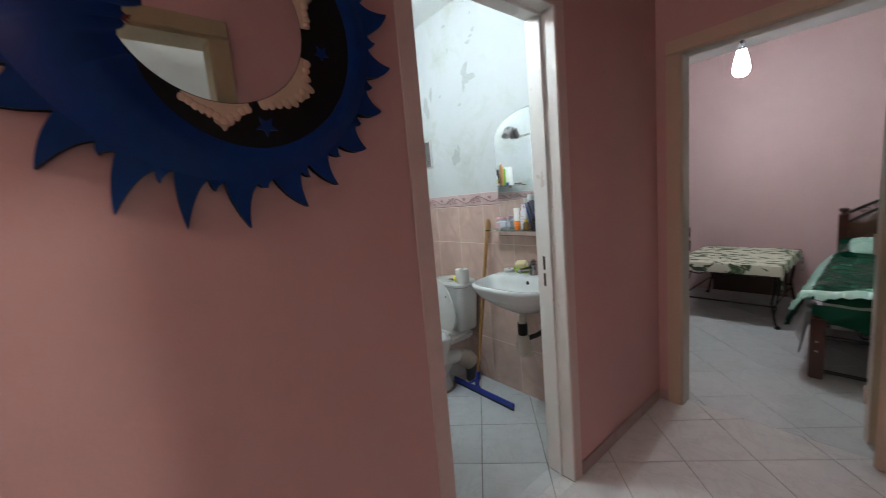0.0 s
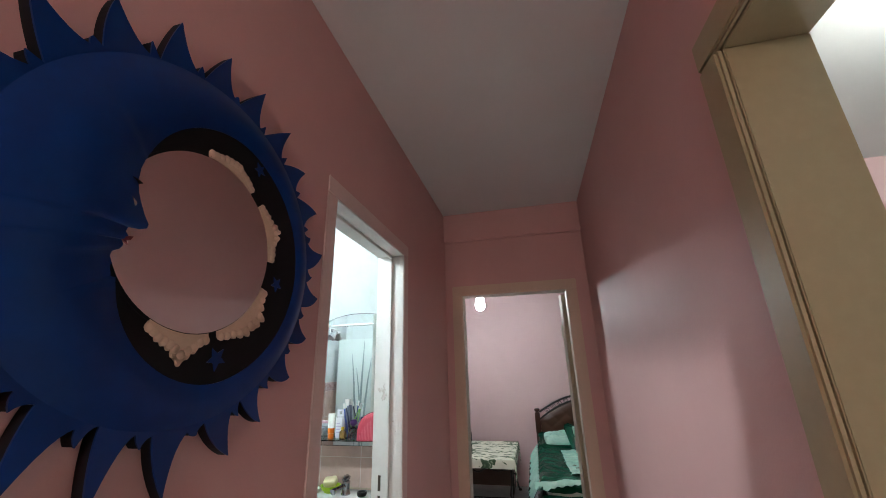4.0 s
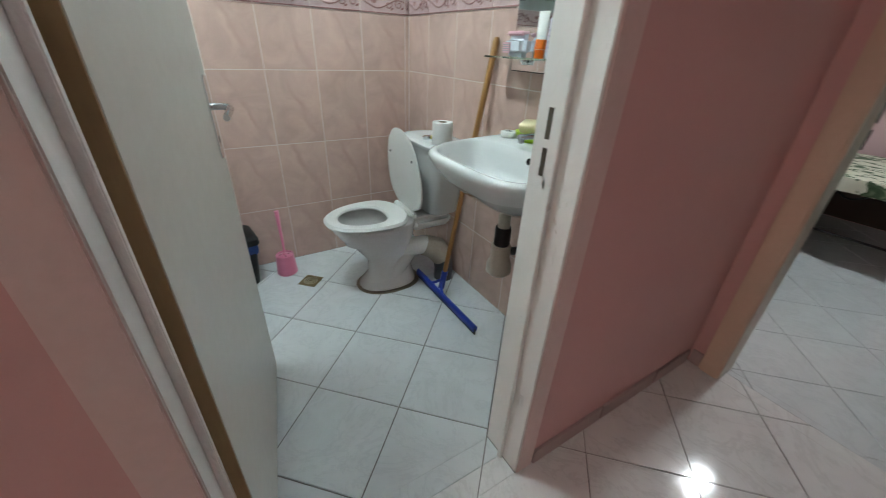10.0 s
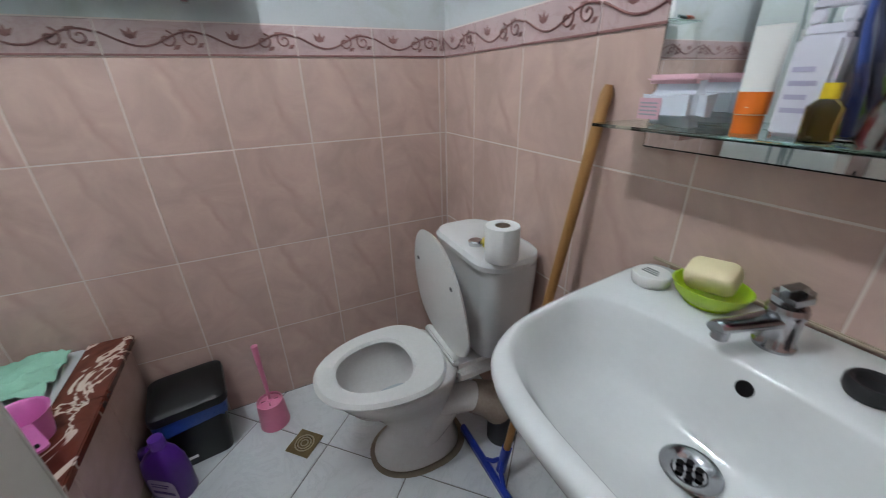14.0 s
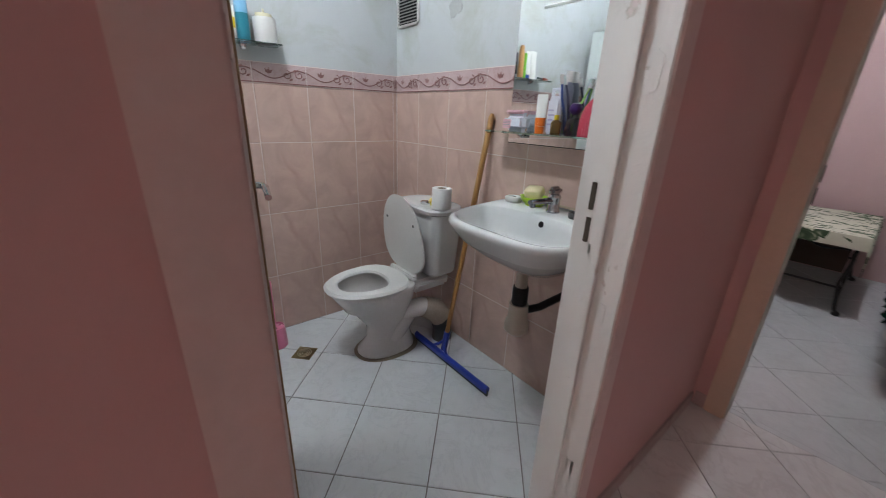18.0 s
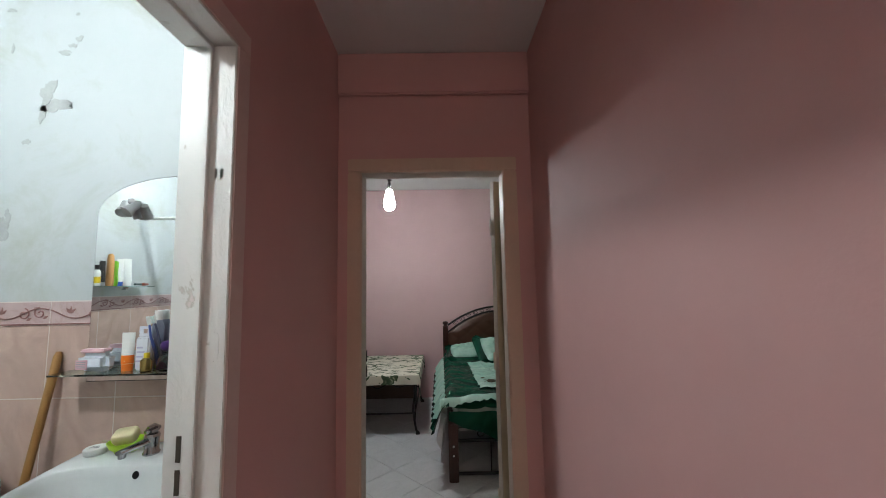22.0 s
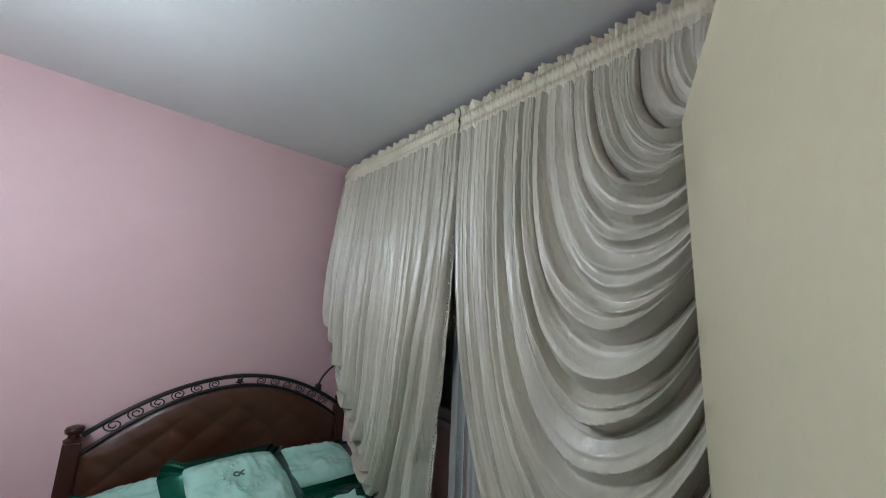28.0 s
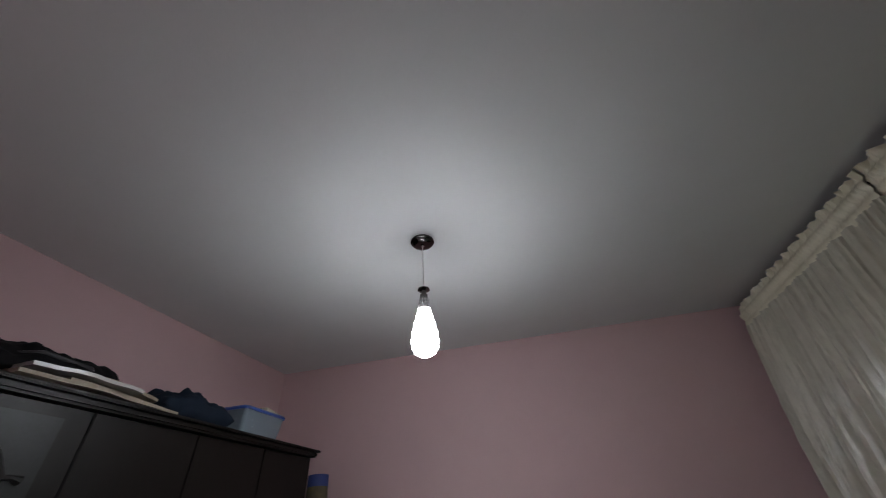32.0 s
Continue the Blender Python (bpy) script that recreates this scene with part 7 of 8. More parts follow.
pillow("pillow", pose(0.90, 5.22, 0.645, 13, 0, 4), 0.48, 0.36, 0.12, "mint satin pillow with a dark green border by the headboard", 1)
pillow("pillow", pose(1.66, 5.24, 0.648, 14, 0, -4), 0.56, 0.36, 0.12, "mint satin pillow with a dark green border near the window", 2)
cush = pillow("cushion", pose(1.25, 5.03, 0.69, 27, 3, 10), 0.47, 0.44, 0.13, "square mint satin cushion with a dark green frill", 3, 0.10)
rr = [[((r + 0.006 * math.sin(24 * a)) * math.cos(a), 0.04 + (r + 0.006 * math.sin(24 * a)) * 0.8 * math.sin(a), z) for a in (2 * math.pi * k / 120 for k in range(120))] for r, z in ((0.085, 0.062), (0.1, 0.07), (0.115, 0.058))]
part("round_frill", loft(rr, close_ends=False), SATIN_M, cush, "small round mint frill", smooth=60)
part("embroidered_flower", join_bm(*[tube([(0.035 * q + 0.014 * math.cos(a), 0.05 + 0.012 * math.sin(a), 0.066) for a in (2 * math.pi * k / 14 for k in range(14))], 0.004, 5, closed=True) for q in (-1, 0, 1)]), EMBROID, cush, "olive embroidery")

# reading lamp clipped on the headboard, with its yellow plug on the wall
root = thing("clip_lamp", pose(1.82, 5.525, 1.02), "black gooseneck clip lamp on the headboard", "lamp")
part("clamp", box_bm(-0.02, 0.02, -0.015, 0.02, -0.005, 0.045, 0.006), BLACK_RUBBER, root)
part("gooseneck", tube([(0, 0, 0.04), (0.025, 0.005, 0.085), (0.075, 0.02, 0.13), (0.14, 0.045, 0.165)], 0.007, 10), BLACK_RUBBER, root, smooth=True)
part("plug", moved(lathe([(0, 0), (0.03, 0), (0.032, 0.012), (0.022, 0.025), (0, 0.028)], 20), pose(0.165, 0.09, 0.165, 90, 0, 0)), plastic((0.55, 0.62, 0.03)), root, "yellow-green plug", smooth=True)

# ---------------------------------------------------------------- low iron table with a cloth
LEAFY, nt, b = material("leaf_print_cloth")
tc = nd(nt, "TexCoord")
mp = nd(nt, "Mapping")
mp.inputs["Scale"].default_value = (0.8, 1.5, 1)
nt.links.new(tc.outputs["Object"], mp.inputs["Vector"])
mp.inputs["Rotation"].default_value = (0, 0, 0.5)
ns = nd(nt, "TexNoise", Scale=13.0, Detail=2.5, Roughness=0.5, Distortion=0.7)
fine = nd(nt, "TexNoise", Scale=300.0, Detail=2.0)
for n in (ns, fine):
    nt.links.new(mp.outputs[0], n.inputs["Vector"])
rp = nt.nodes.new("ShaderNodeValToRGB")
e = rp.color_ramp.elements
e[0].position, e[0].color = 0.0, (0.64, 0.63, 0.52, 1)
e[1].position, e[1].color = 0.53, (0.60, 0.59, 0.48, 1)
for pos_, col_ in ((0.543, (0.12, 0.16, 0.09, 1)), (0.565, (0.028, 0.06, 0.025, 1)), (0.65, (0.07, 0.11, 0.055, 1)), (0.70, (0.30, 0.32, 0.22, 1))):
    q = e.new(pos_)
    q.color = col_
nt.links.new(ns.outputs[0], rp.inputs[0])
nt.links.new(rp.outputs[0], b.inputs["Base Color"])
b.inputs["Roughness"].default_value = 0.8
bp = nd(nt, "Bump", Strength=0.2, Distance=0.001)
nt.links.new(fine.outputs[0], bp.inputs["Height"])
nt.links.new(bp.outputs[0], b.inputs["Normal"])
TX0, TX1, TY0, TY1, TZ = -0.475, 0.295, 4.455, 5.46, 0.56


def iron_table():
    root = thing("iron_table", pose(0, 0, 0), "low black iron table on bent legs", "table")
    part("tabletop", box_bm(TX0, TX1, TY0, TY1, TZ - 0.02, TZ, 0.004), surface("grey_table_board", (0.22, 0.20, 0.18), rough=0.6, bump=0.1), root)
    for x, sx in ((TX0 + 0.02, -1), (TX1 - 0.02, 1)):
        for y, sy in ((TY0 + 0.02, -1), (TY1 - 0.02, 1)):
            leg = part("leg", tube([(x, y, TZ - 0.02), (x, y, 0.36), (x - sx * 0.02, y, 0.22), (x, y, 0.1), (x + sx * 0.012, y + sy * 0.01, 0.035), (x + sx * 0.03, y + sy * 0.02, 0.012)], 0.011, 10), BLACK_IRON, root, smooth=True)
            part("foot", moved(lathe([(0, 0), (0.022, 0), (0.022, 0.014), (0.012, 0.026), (0, 0.026)], 16), Matrix.Translation((x + sx * 0.028, y + sy * 0.018, 0))), BLACK_IRON, leg, smooth=True)
    for y in (TY0 + 0.02, TY1 - 0.02):
        part("stretcher", tube([(TX0 + 0.03, y, 0.19), (TX1 - 0.03, y, 0.19)], 0.008, 8), BLACK_IRON, root, smooth=True)
        part("scroll_apron", tube([(TX0 + 0.05 + (TX1 - TX0 - 0.1) * k / 40, y, 0.455 + 0.025 * math.cos(6 * math.pi * k / 40) * (1 - abs(k - 20) / 24)) for k in range(41)], 0.006, 6), BLACK_IRON, root, "wavy iron apron", smooth=True)
    for x in (TX0 + 0.02, TX1 - 0.02):
        part("stretcher", tube([(x, TY0 + 0.03, 0.19), (x, TY1 - 0.03, 0.19)], 0.008, 8), BLACK_IRON, root, smooth=True)
        part("brace", tube([(x, TY0 + 0.03, 0.10), (x, TY0 + 0.3, 0.36), (x, TY0 + 0.42, 0.5)], 0.007, 8), BLACK_IRON, root, smooth=True)
    # Board added behind the legs; its brown stands in for the table's shade.
    part("back_board", box_bm(TX0 + 0.06, TX1 - 0.06, TY1 - 0.06, TY1 - 0.045, 0.06, 0.45, 0.003), surface("table_shade_brown", (0.10, 0.065, 0.05), rough=0.7, bump=0.1), root, "added brown board standing in for the shade under the table")
    return root


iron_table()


def tablecloth():
    x0, x1, y0, y1 = TX0 - 0.03, TX1 + 0.025, TY0 - 0.03, TY1 + 0.02

    def fn(u, v):
        # flat middle, hanging edges that fall longer at the corners
        m = 0.10
        x = x0 + (x1 - x0) * min(max((u - m) / (1 - 2 * m), 0), 1)
        y = y0 + (y1 - y0) * min(max((v - m) / (1 - 2 * m), 0), 1)
        du, dv = max(m - u, u - 1 + m, 0) / m, max(m - v, v - 1 + m, 0) / m
        drop = 0.085 * max(du, dv) + 0.20 * min(du, dv)
        px = (1 if u > 0.5 else -1) * (0.012 * du ** 0.5 + 0.006 * du * math.sin(30 * y))
        py = (1 if v > 0.5 else -1) * (0.012 * dv ** 0.5 + 0.006 * dv * math.sin(30 * x))
        return (x + px, y + py, TZ + 0.006 + 0.003 * noise.noise((x * 6, y * 6, 2)) - drop)

    tagged(part("tablecloth", sheet(fn, 60, 60, 0.002), LEAFY, smooth=60), "white cloth with green leaf print over the low table", "tablecloth")


tablecloth()

# ---------------------------------------------------------------- wardrobe and what lies on it
WX, WY0, WY1, WZ = -1.03, 3.40, 5.27, 2.06


def wardrobe():
    root = thing("wardrobe", pose(0, 0, 0), "dark brown four-door wardrobe with moulded panels", "wardrobe")
    part("carcass", box_bm(BED_X0 + 0.012, WX - 0.02, WY0 + 0.01, WY1 - 0.01, 0.06, WZ - 0.04, 0.003), WENGE, root)
    part("plinth", box_bm(BED_X0 + 0.03, WX - 0.04, WY0 + 0.03, WY1 - 0.03, 0, 0.06), WENGE, root)
    part("cornice", box_bm(BED_X0 + 0.012, WX + 0.03, WY0 - 0.02, WY1 + 0.02, WZ - 0.04, WZ - 0.012, 0.008), WENGE, root, smooth=True)
    part("cornice", box_bm(BED_X0 + 0.012, WX + 0.045, WY0 - 0.035, WY1 + 0.035, WZ - 0.012, WZ, 0.004), WENGE, root)
    w = (WY1 - WY0 - 0.02) / 4
    gloss = surface("smoked_door_glass", (0.020, 0.023, 0.021), (0.012, 0.013, 0.012), rough=0.42, spec=0.2, scale=3, bump=0.05)
    for k in range(4):
        y0 = WY0 + 0.01 + w * k
        door = part("door", box_bm(WX - 0.0195, WX, y0 + 0.002, y0 + w - 0.002, 0.07, WZ - 0.045, 0.003), WENGE, root)
        lo, hi = y0 + 0.075, y0 + w - 0.075
        arch = [(hi - lo) / 2 * math.cos(math.pi * q / 16) for q in range(17)]
        pts = [(WX + 0.002, lo, 0.22), (WX + 0.002, lo, 1.60)] + [(WX + 0.002, (lo + hi) / 2 - arch[q], 1.60 + 0.10 * math.sin(math.pi * q / 16)) for q in range(1, 16)] + [(WX + 0.002, hi, 1.60), (WX + 0.002, hi, 0.22)]
        part("moulding", tube(pts, 0.009, 8, closed=True), WENGE, door, smooth=True)
        if k == 0:
            part("glass_panel", box_bm(WX + 0.0005, WX + 0.0035, lo + 0.01, hi - 0.01, 0.24, 1.98), gloss, door, "smoky glossy panel")
            vine = [(WX + 0.007, lo - 0.02 + 0.026 * q, 1.95 - 0.006 * q + 0.022 * math.sin(q * 1.9) - 0.0008 * q * q) for q in range(12)]
            part("carving", tube(vine, 0.009, 8, radii=[0.007 + 0.006 * (q % 2) for q in range(12)]), WENGE, door, "carved dark vine", smooth=True)
        hy = y0 + w - 0.045 if k % 2 == 0 else y0 + 0.045
        part("handle", join_bm(tube([(WX + 0.002, hy, 1.0), (WX + 0.022, hy, 1.01), (WX + 0.022, hy, 1.08), (WX + 0.002, hy, 1.09)], 0.005, 8)), STEEL, door, "small metal pull", smooth=True)
    return root


wardrobe()
root = thing("travel_bag", pose(-1.25, 3.72, WZ), "limp black bag lying on the wardrobe", "bag")
bagm = moved(pillow_bm(0.38, 0.50, 0.19, 12, 0.05), Matrix.Translation((0, 0.03, 0.045)))
for v in bagm.verts:
    v.co.z = max(v.co.z, 0)
part("body", bagm, surface("black_bag_cloth", (0.006, 0.006, 0.007), spec=0.1, rough=0.7, bump=0.4), root, smooth=60)
part("strap", tube([(0.1, -0.2, 0.06), (0.16, -0.05, 0.11), (0.17, 0.1, 0.1), (0.1, 0.2, 0.05)], 0.008, 8), BLACK_RUBBER, root, smooth=True)
root = thing("paper_stack", pose(-1.06, 3.86, WZ, 0, 0, 4), "stack of folded papers and plastic on the wardrobe edge", "papers")
PAPER = surface("folded_paper", (0.46, 0.41, 0.32), (0.26, 0.22, 0.16), rough=0.5, scale=9, bump=0.5, mixed=0.3)
CLINGFILM = surface("glossy_plastic_sleeve", (0.5, 0.5, 0.47), rough=0.15, scale=12, bump=0.6, depth=0.006)
for k, (dx, dy, w_, l_, r_) in enumerate(((-0.02, 0.0, 0.20, 0.60, 0), (-0.04, 0.05, 0.17, 0.42, 7), (0.01, -0.08, 0.15, 0.36, -6), (-0.03, 0.10, 0.13, 0.30, 12))):
    sh = sheet(lambda u, v: (w_ * (u - 0.5), l_ * (v - 0.5), 0.022 + 0.016 * k + 0.006 * noise.noise((u * 3 + k, v * 4, 1)) - 0.010 * abs(v - 0.5) * 2), 10, 18, 0.012)
    part("sheet", moved(sh, Matrix.Translation((dx, dy, 0)) @ pose(0, 0, 0, 0, 0, r_)), CLINGFILM if k == 2 else PAPER, root, smooth=50)
root = thing("cloth_bundle", pose(-1.16, 4.32, WZ), "dark blue bundle of clothes on the wardrobe", "clothes")
bun = moved(pillow_bm(0.27, 0.42, 0.15, 31, 0.05), Matrix.Translation((0, 0, 0.045)))
for v in bun.verts:
    v.co += 0.009 * noise.noise_vector(v.co * 14)
    v.co.z = max(v.co.z, 0)
part("folded_cloth", bun, surface("navy_cloth", (0.006, 0.010, 0.018), (0.010, 0.016, 0.026), spec=0.1, rough=0.85, bump=0.4), root, smooth=60)
root = thing("storage_box", pose(-1.13, 4.72, WZ), "clear plastic storage box with a blue lid on the wardrobe", "storage box")
part("tub", loft([[(x, y, z) for x, y in rounded(w, d, 0.02, 4)] for w, d, z in ((0.22, 0.30, 0), (0.25, 0.33, 0.11), (0.255, 0.335, 0.115))]), plastic((0.17, 0.21, 0.24), 0.25), root, smooth=True)
part("lid", loft([[(x, y, z) for x, y in rounded(w, d, 0.02, 4)] for w, d, z in ((0.262, 0.342, 0.112), (0.265, 0.345, 0.122), (0.25, 0.33, 0.13))]), plastic((0.02, 0.07, 0.3)), root, "blue lid", smooth=True)
root = thing("book", pose(-1.12, 4.82, WZ + 0.1305, 0, 0, 12), "cream covered book lying on the storage box", "book")
part("pages", box_bm(-0.075, 0.075, -0.1, 0.1, 0.003, 0.021), plastic((0.6, 0.56, 0.45)), root)
part("cover", box_bm(-0.08, 0.078, -0.104, 0.104, 0, 0.003), plastic((0.05, 0.045, 0.04)), root)
part("cover", box_bm(-0.08, 0.078, -0.104, 0.104, 0.0212, 0.0245), plastic((0.62, 0.55, 0.38)), root)

# rolled carpet standing in the corner
GOLDC = surface("gold_patterned_pile", (0.30, 0.22, 0.06), (0.10, 0.085, 0.05), rough=0.95, scale=26, fine=220, bump=0.6, depth=0.004, mixed=0.35)
root = thing("rolled_carpet", pose(-0.975, 5.40, 0, -3.5, -4.0, 0), "rolled gold-patterned carpet standing beside the wardrobe", "carpet")
part("roll", lathe([(0.0, 0.03), (0.108, 0.032), (0.11, 0.10), (0.10, 0.8), (0.082, 1.5), (0.066, 1.92), (0.0, 1.922)], 28), GOLDC, root, smooth=True)
part("end_wrap", lathe([(0.0, 0.006), (0.112, 0.008), (0.114, 0.10), (0.108, 0.102)], 28, cap=False), plastic((0.02, 0.04, 0.16), 0.6), root, "blue wrapped lower end", smooth=True)
part("end_wrap", lathe([(0.069, 1.88), (0.069, 1.95), (0.0, 1.952)], 28, cap=False), plastic((0.03, 0.05, 0.2), 0.6), root, "blue wrapped upper end", smooth=True)

# ---------------------------------------------------------------- window and curtains
def bedroom_window():
    root = thing("window_bedroom", pose(0, 0, 0), "white framed bedroom window with a closed roller shutter", "window", kind="structure")
    y0, y1, z0, z1 = WIN
    for a, b_, c, d in ((y0, y0 + 0.05, z0, z1), (y1 - 0.05, y1, z0, z1), (y0, y1, z0, z0 + 0.05), (y0, y1, z1 - 0.05, z1), ((y0 + y1) / 2 - 0.035, (y0 + y1) / 2 + 0.035, z0 + 0.05, z1 - 0.05)):
        part("frame", box_bm(BED_X1 + 0.03, BED_X1 + 0.075, a, b_, c, d, 0.003), PLASTIC_WHITE, root)
    for a, b_ in ((y0 + 0.05, (y0 + y1) / 2 - 0.035), ((y0 + y1) / 2 + 0.035, y1 - 0.05)):
        pane = part("pane", box_bm(BED_X1 + 0.05, BED_X1 + 0.056, a, b_, z0 + 0.05, z1 - 0.05), CLEAR, root)
        pane.visible_shadow = False
    for k in range(28):
        part("shutter_slat", box_bm(BED_X1 + 0.085, BED_X1 + 0.095, y0, y1, z0 + 0.001 + 0.045 * k, z0 + 0.0455 + 0.045 * k, 0.0), surface("shutter_grey", (0.27, 0.31, 0.30), rough=0.5, bump=0.05) if k == 0 else bpy.data.materials["shutter_grey"], root)
    part("sill", box_bm(BED_X1 - 0.02, BED_X1 + 0.03, y0 - 0.03, y1 + 0.03, z0 - 0.025, z0, 0.003), PLASTIC_WHITE, root)
    return root


bedroom_window()
IVORY = satin("crushed_ivory_satin", (0.42, 0.40, 0.315), (0.60, 0.575, 0.47), 0.29, 0.95, 0.9, (1, 1, 0.35), 48)
IVORY_HEAD = satin("gathered_ivory_satin", (0.60, 0.56, 0.42), (0.72, 0.68, 0.53), 0.38, 0.5, 0.7)
ROD_X, ROD_Z = 1.905, 2.645
part_rod = thing("curtain_rod", pose(0, 0, 0), "dark wooden curtain rod under the ceiling", "curtain rod")
part("rod", tube([(ROD_X, 3.02, ROD_Z), (ROD_X, 5.545, ROD_Z)], 0.013, 12), DARK_WOOD, part_rod, smooth=True)
for yy in (5.555, 3.01):
    part("finial", moved(lathe([(0, -0.022), (0.014, -0.018), (0.02, -0.004), (0.02, 0.008), (0.012, 0.02), (0, 0.022)], 16), pose(ROD_X, yy, ROD_Z, 90, 0, 0)), DARK_WOOD, part_rod, smooth=True)
for yy in (3.3, 4.28, 5.3):
    part("bracket", box_bm(ROD_X, BED_X1 - 0.0005, yy - 0.008, yy + 0.008, ROD_Z - 0.008, ROD_Z + 0.008), DARK_WOOD, part_rod)


def bezier(p, q, r, s, t):
    k = 1 - t
    return tuple(k * k * k * a + 3 * k * k * t * b_ + 3 * k * t * t * c + t * t * t * d for a, b_, c, d in zip(p, q, r, s))


def pleat_plan(count, seed):
    """Uneven pleats along a gathered edge: where each begins, its depth, its crest and its lesser fold."""
    rnd = random.Random(seed)
    widths = [rnd.uniform(0.55, 1.45) for _ in range(count)]
    total, at, plan = sum(widths), 0.0, []
    for w in widths:
        plan.append((at / total, w / total, rnd.uniform(0.55, 1.15), rnd.uniform(0.22, 0.42), rnd.uniform(-0.25, 0.55), rnd.uniform(0.62, 0.82)))
        at += w
    return plan


def pleat(plan, p, sag=1.0):
    """Depth of the folds at p on 0..1: full round pleats where they hang straight; where they sag, a quick rise to a crest and a slow fall."""
    p = min(max(p, 0.0), 0.99999)
    for start, width, deep, crest, lesser, place in plan:
        if p < start + width:
            break
    f = (p - start) / width
    if f < crest:
        q = f / crest
        h = q * q * (3 - 2 * q)
    else:
        h = (1 - (f - crest) / (1 - crest)) ** 1.7
    full = abs(math.sin(math.pi * f)) ** 0.6
    h = h * sag + full * (1 - sag)
    h += 0.18 * sag * math.exp(-((f - crest) / 0.07) ** 2) + max(0.0, lesser) * (0.4 + 0.6 * sag) * math.exp(-((f - place) / 0.09) ** 2)
    return deep * h


def drape(name, label, fall, pleats, depth, seed, ya, yb, sagging, tail=None):
    """A gathered panel: u runs along the rod from ya to yb, each fall line ends where fall(u) says."""
    root = thing(name, pose(0, 0, 0), label, "curtain", "satin curtains on the rod")
    plan, small = pleat_plan(pleats, seed), pleat_plan(pleats * 3, seed + 1)

    def fn(u, v):
        (c1y, c1z), (c2y, c2z), (ey, ez) = fall(u)
        y, z = bezier((ya + (yb - ya) * u, ROD_Z - 0.095), (c1y, c1z), (c2y, c2z), (ey, ez), v)
        p = u + 0.016 * noise.noise((u * 8 + seed, v * 2.0, 0)) + 0.005 * noise.noise((u * 30, v * 5.0, seed))
        gather = max(0.0, 1 - v * 3.6)
        strength = (0.30 + 0.70 * min(1.0, v * 3.0)) * (1.0 + 0.25 * noise.noise((u * 14, v * 2.2, seed + 5)))
        sag = sagging * min(1.0, max(0.0, (v - 0.25) / 0.4))
        x = ROD_X - 0.014 - depth * strength * pleat(plan, p, sag)
        x -= (0.007 * gather + 0.004 + 0.007 * sag) * pleat(small, p + 0.003 * noise.noise((u * 40, v * 4, seed + 2)))
        x -= 0.045 * math.sin(math.pi * v) * (0.4 + u * 0.6)
        x -= 0.004 * noise.noise((y * 22, z * 12, seed)) + 0.0016 * noise.noise((y * 80, z * 40, seed))
        return (x, y, z)

    part("panel", sheet(fn, 560, 150), IVORY, root, smooth=80)

    def head(u, v):
        y = ya + (yb - ya) * u
        wav = noise.noise((u * 38, v * 0.8, seed))
        rip = math.sin(2 * math.pi * 52 * u + 3.2 * wav + 1.5 * v)
        tube_ = math.sin(math.pi * min(1.0, max(0.0, (v - 0.40) / 0.36))) * 0.017 + 0.012 * math.sin(math.pi * min(1.0, v / 0.42))
        ruff = max(0.0, v - 0.74) / 0.26
        x = ROD_X - 0.016 - tube_ - 0.008 * rip * (0.5 + 0.8 * abs(v - 0.35)) - 0.016 * ruff * math.sin(2 * math.pi * 15 * u + 4 * wav)
        x -= 0.004 * noise.noise((u * 150, v * 6, seed))
        return (x, y + 0.003 * rip, ROD_Z - 0.112 + 0.160 * v + 0.016 * noise.noise((u * 34, 0.5, seed)) * ruff)

    part("gathered_heading", sheet(head, 420, 16), IVORY_HEAD, root, "gathered ivory heading", smooth=75)
    part("heading_back", sheet(lambda u, v: (ROD_X + 0.016 + 0.004 * math.sin(200 * u), ya + (yb - ya) * u, ROD_Z - 0.07 + 0.105 * v), 120, 4, 0.002), IVORY, root, smooth=70)
    if tail:
        y0, y1, z0, z1 = tail
        part("tail", sheet(lambda u, v: (ROD_X - 0.02 - 0.016 * math.sin(30 * u + 3 * v + seed) - 0.02 * math.sin(math.pi * v), y0 + (y1 - y0) * u, z0 + (z1 - z0) * v), 60, 24, 0.0015), IVORY, root, smooth=75)
    return root


EDGE = ((4.375, 0.605), (4.55, 0.575), (4.72, 0.59), (4.90, 0.69), (5.06, 0.87), (5.19, 1.04), (5.34, 1.30), (5.52, 1.56))


def edge_at(e):
    """A place on the hem and outer edge: 0 at the bottom corner, 1 at the hitch by the wall."""
    k = min(len(EDGE) - 2, int(e * (len(EDGE) - 1)))
    f = e * (len(EDGE) - 1) - k
    return tuple(p + (q - p) * f for p, q in zip(EDGE[k], EDGE[k + 1]))


def fall_left(u):
    # from the middle of the window towards the bed's wall; folds sag into loops caught along the outer edge
    ty = 4.262 + (5.535 - 4.262) * u
    e = u ** 0.66
    ey, ez = edge_at(min(e, 0.9999))
    ez += 0.016 * math.sin(2 * math.pi * 9 * e) * min(1, 2 * e)
    k = min(1.0, max(0.0, (e - 0.16) / 0.36))
    k = k * k * (3 - 2 * k)
    return (ty, ez + 0.55 - 0.30 * k), (ey - 0.02 - 0.36 * k * (1.15 - 0.75 * u), ez + 0.28 - 0.66 * k * (1.1 - 0.5 * u)), (ey, ez)


LOW = ((0.0, 0.51), (0.12, 0.70), (0.23, 0.95), (0.32, 1.25), (0.42, 1.58), (0.59, 2.02), (1.0, 2.40))


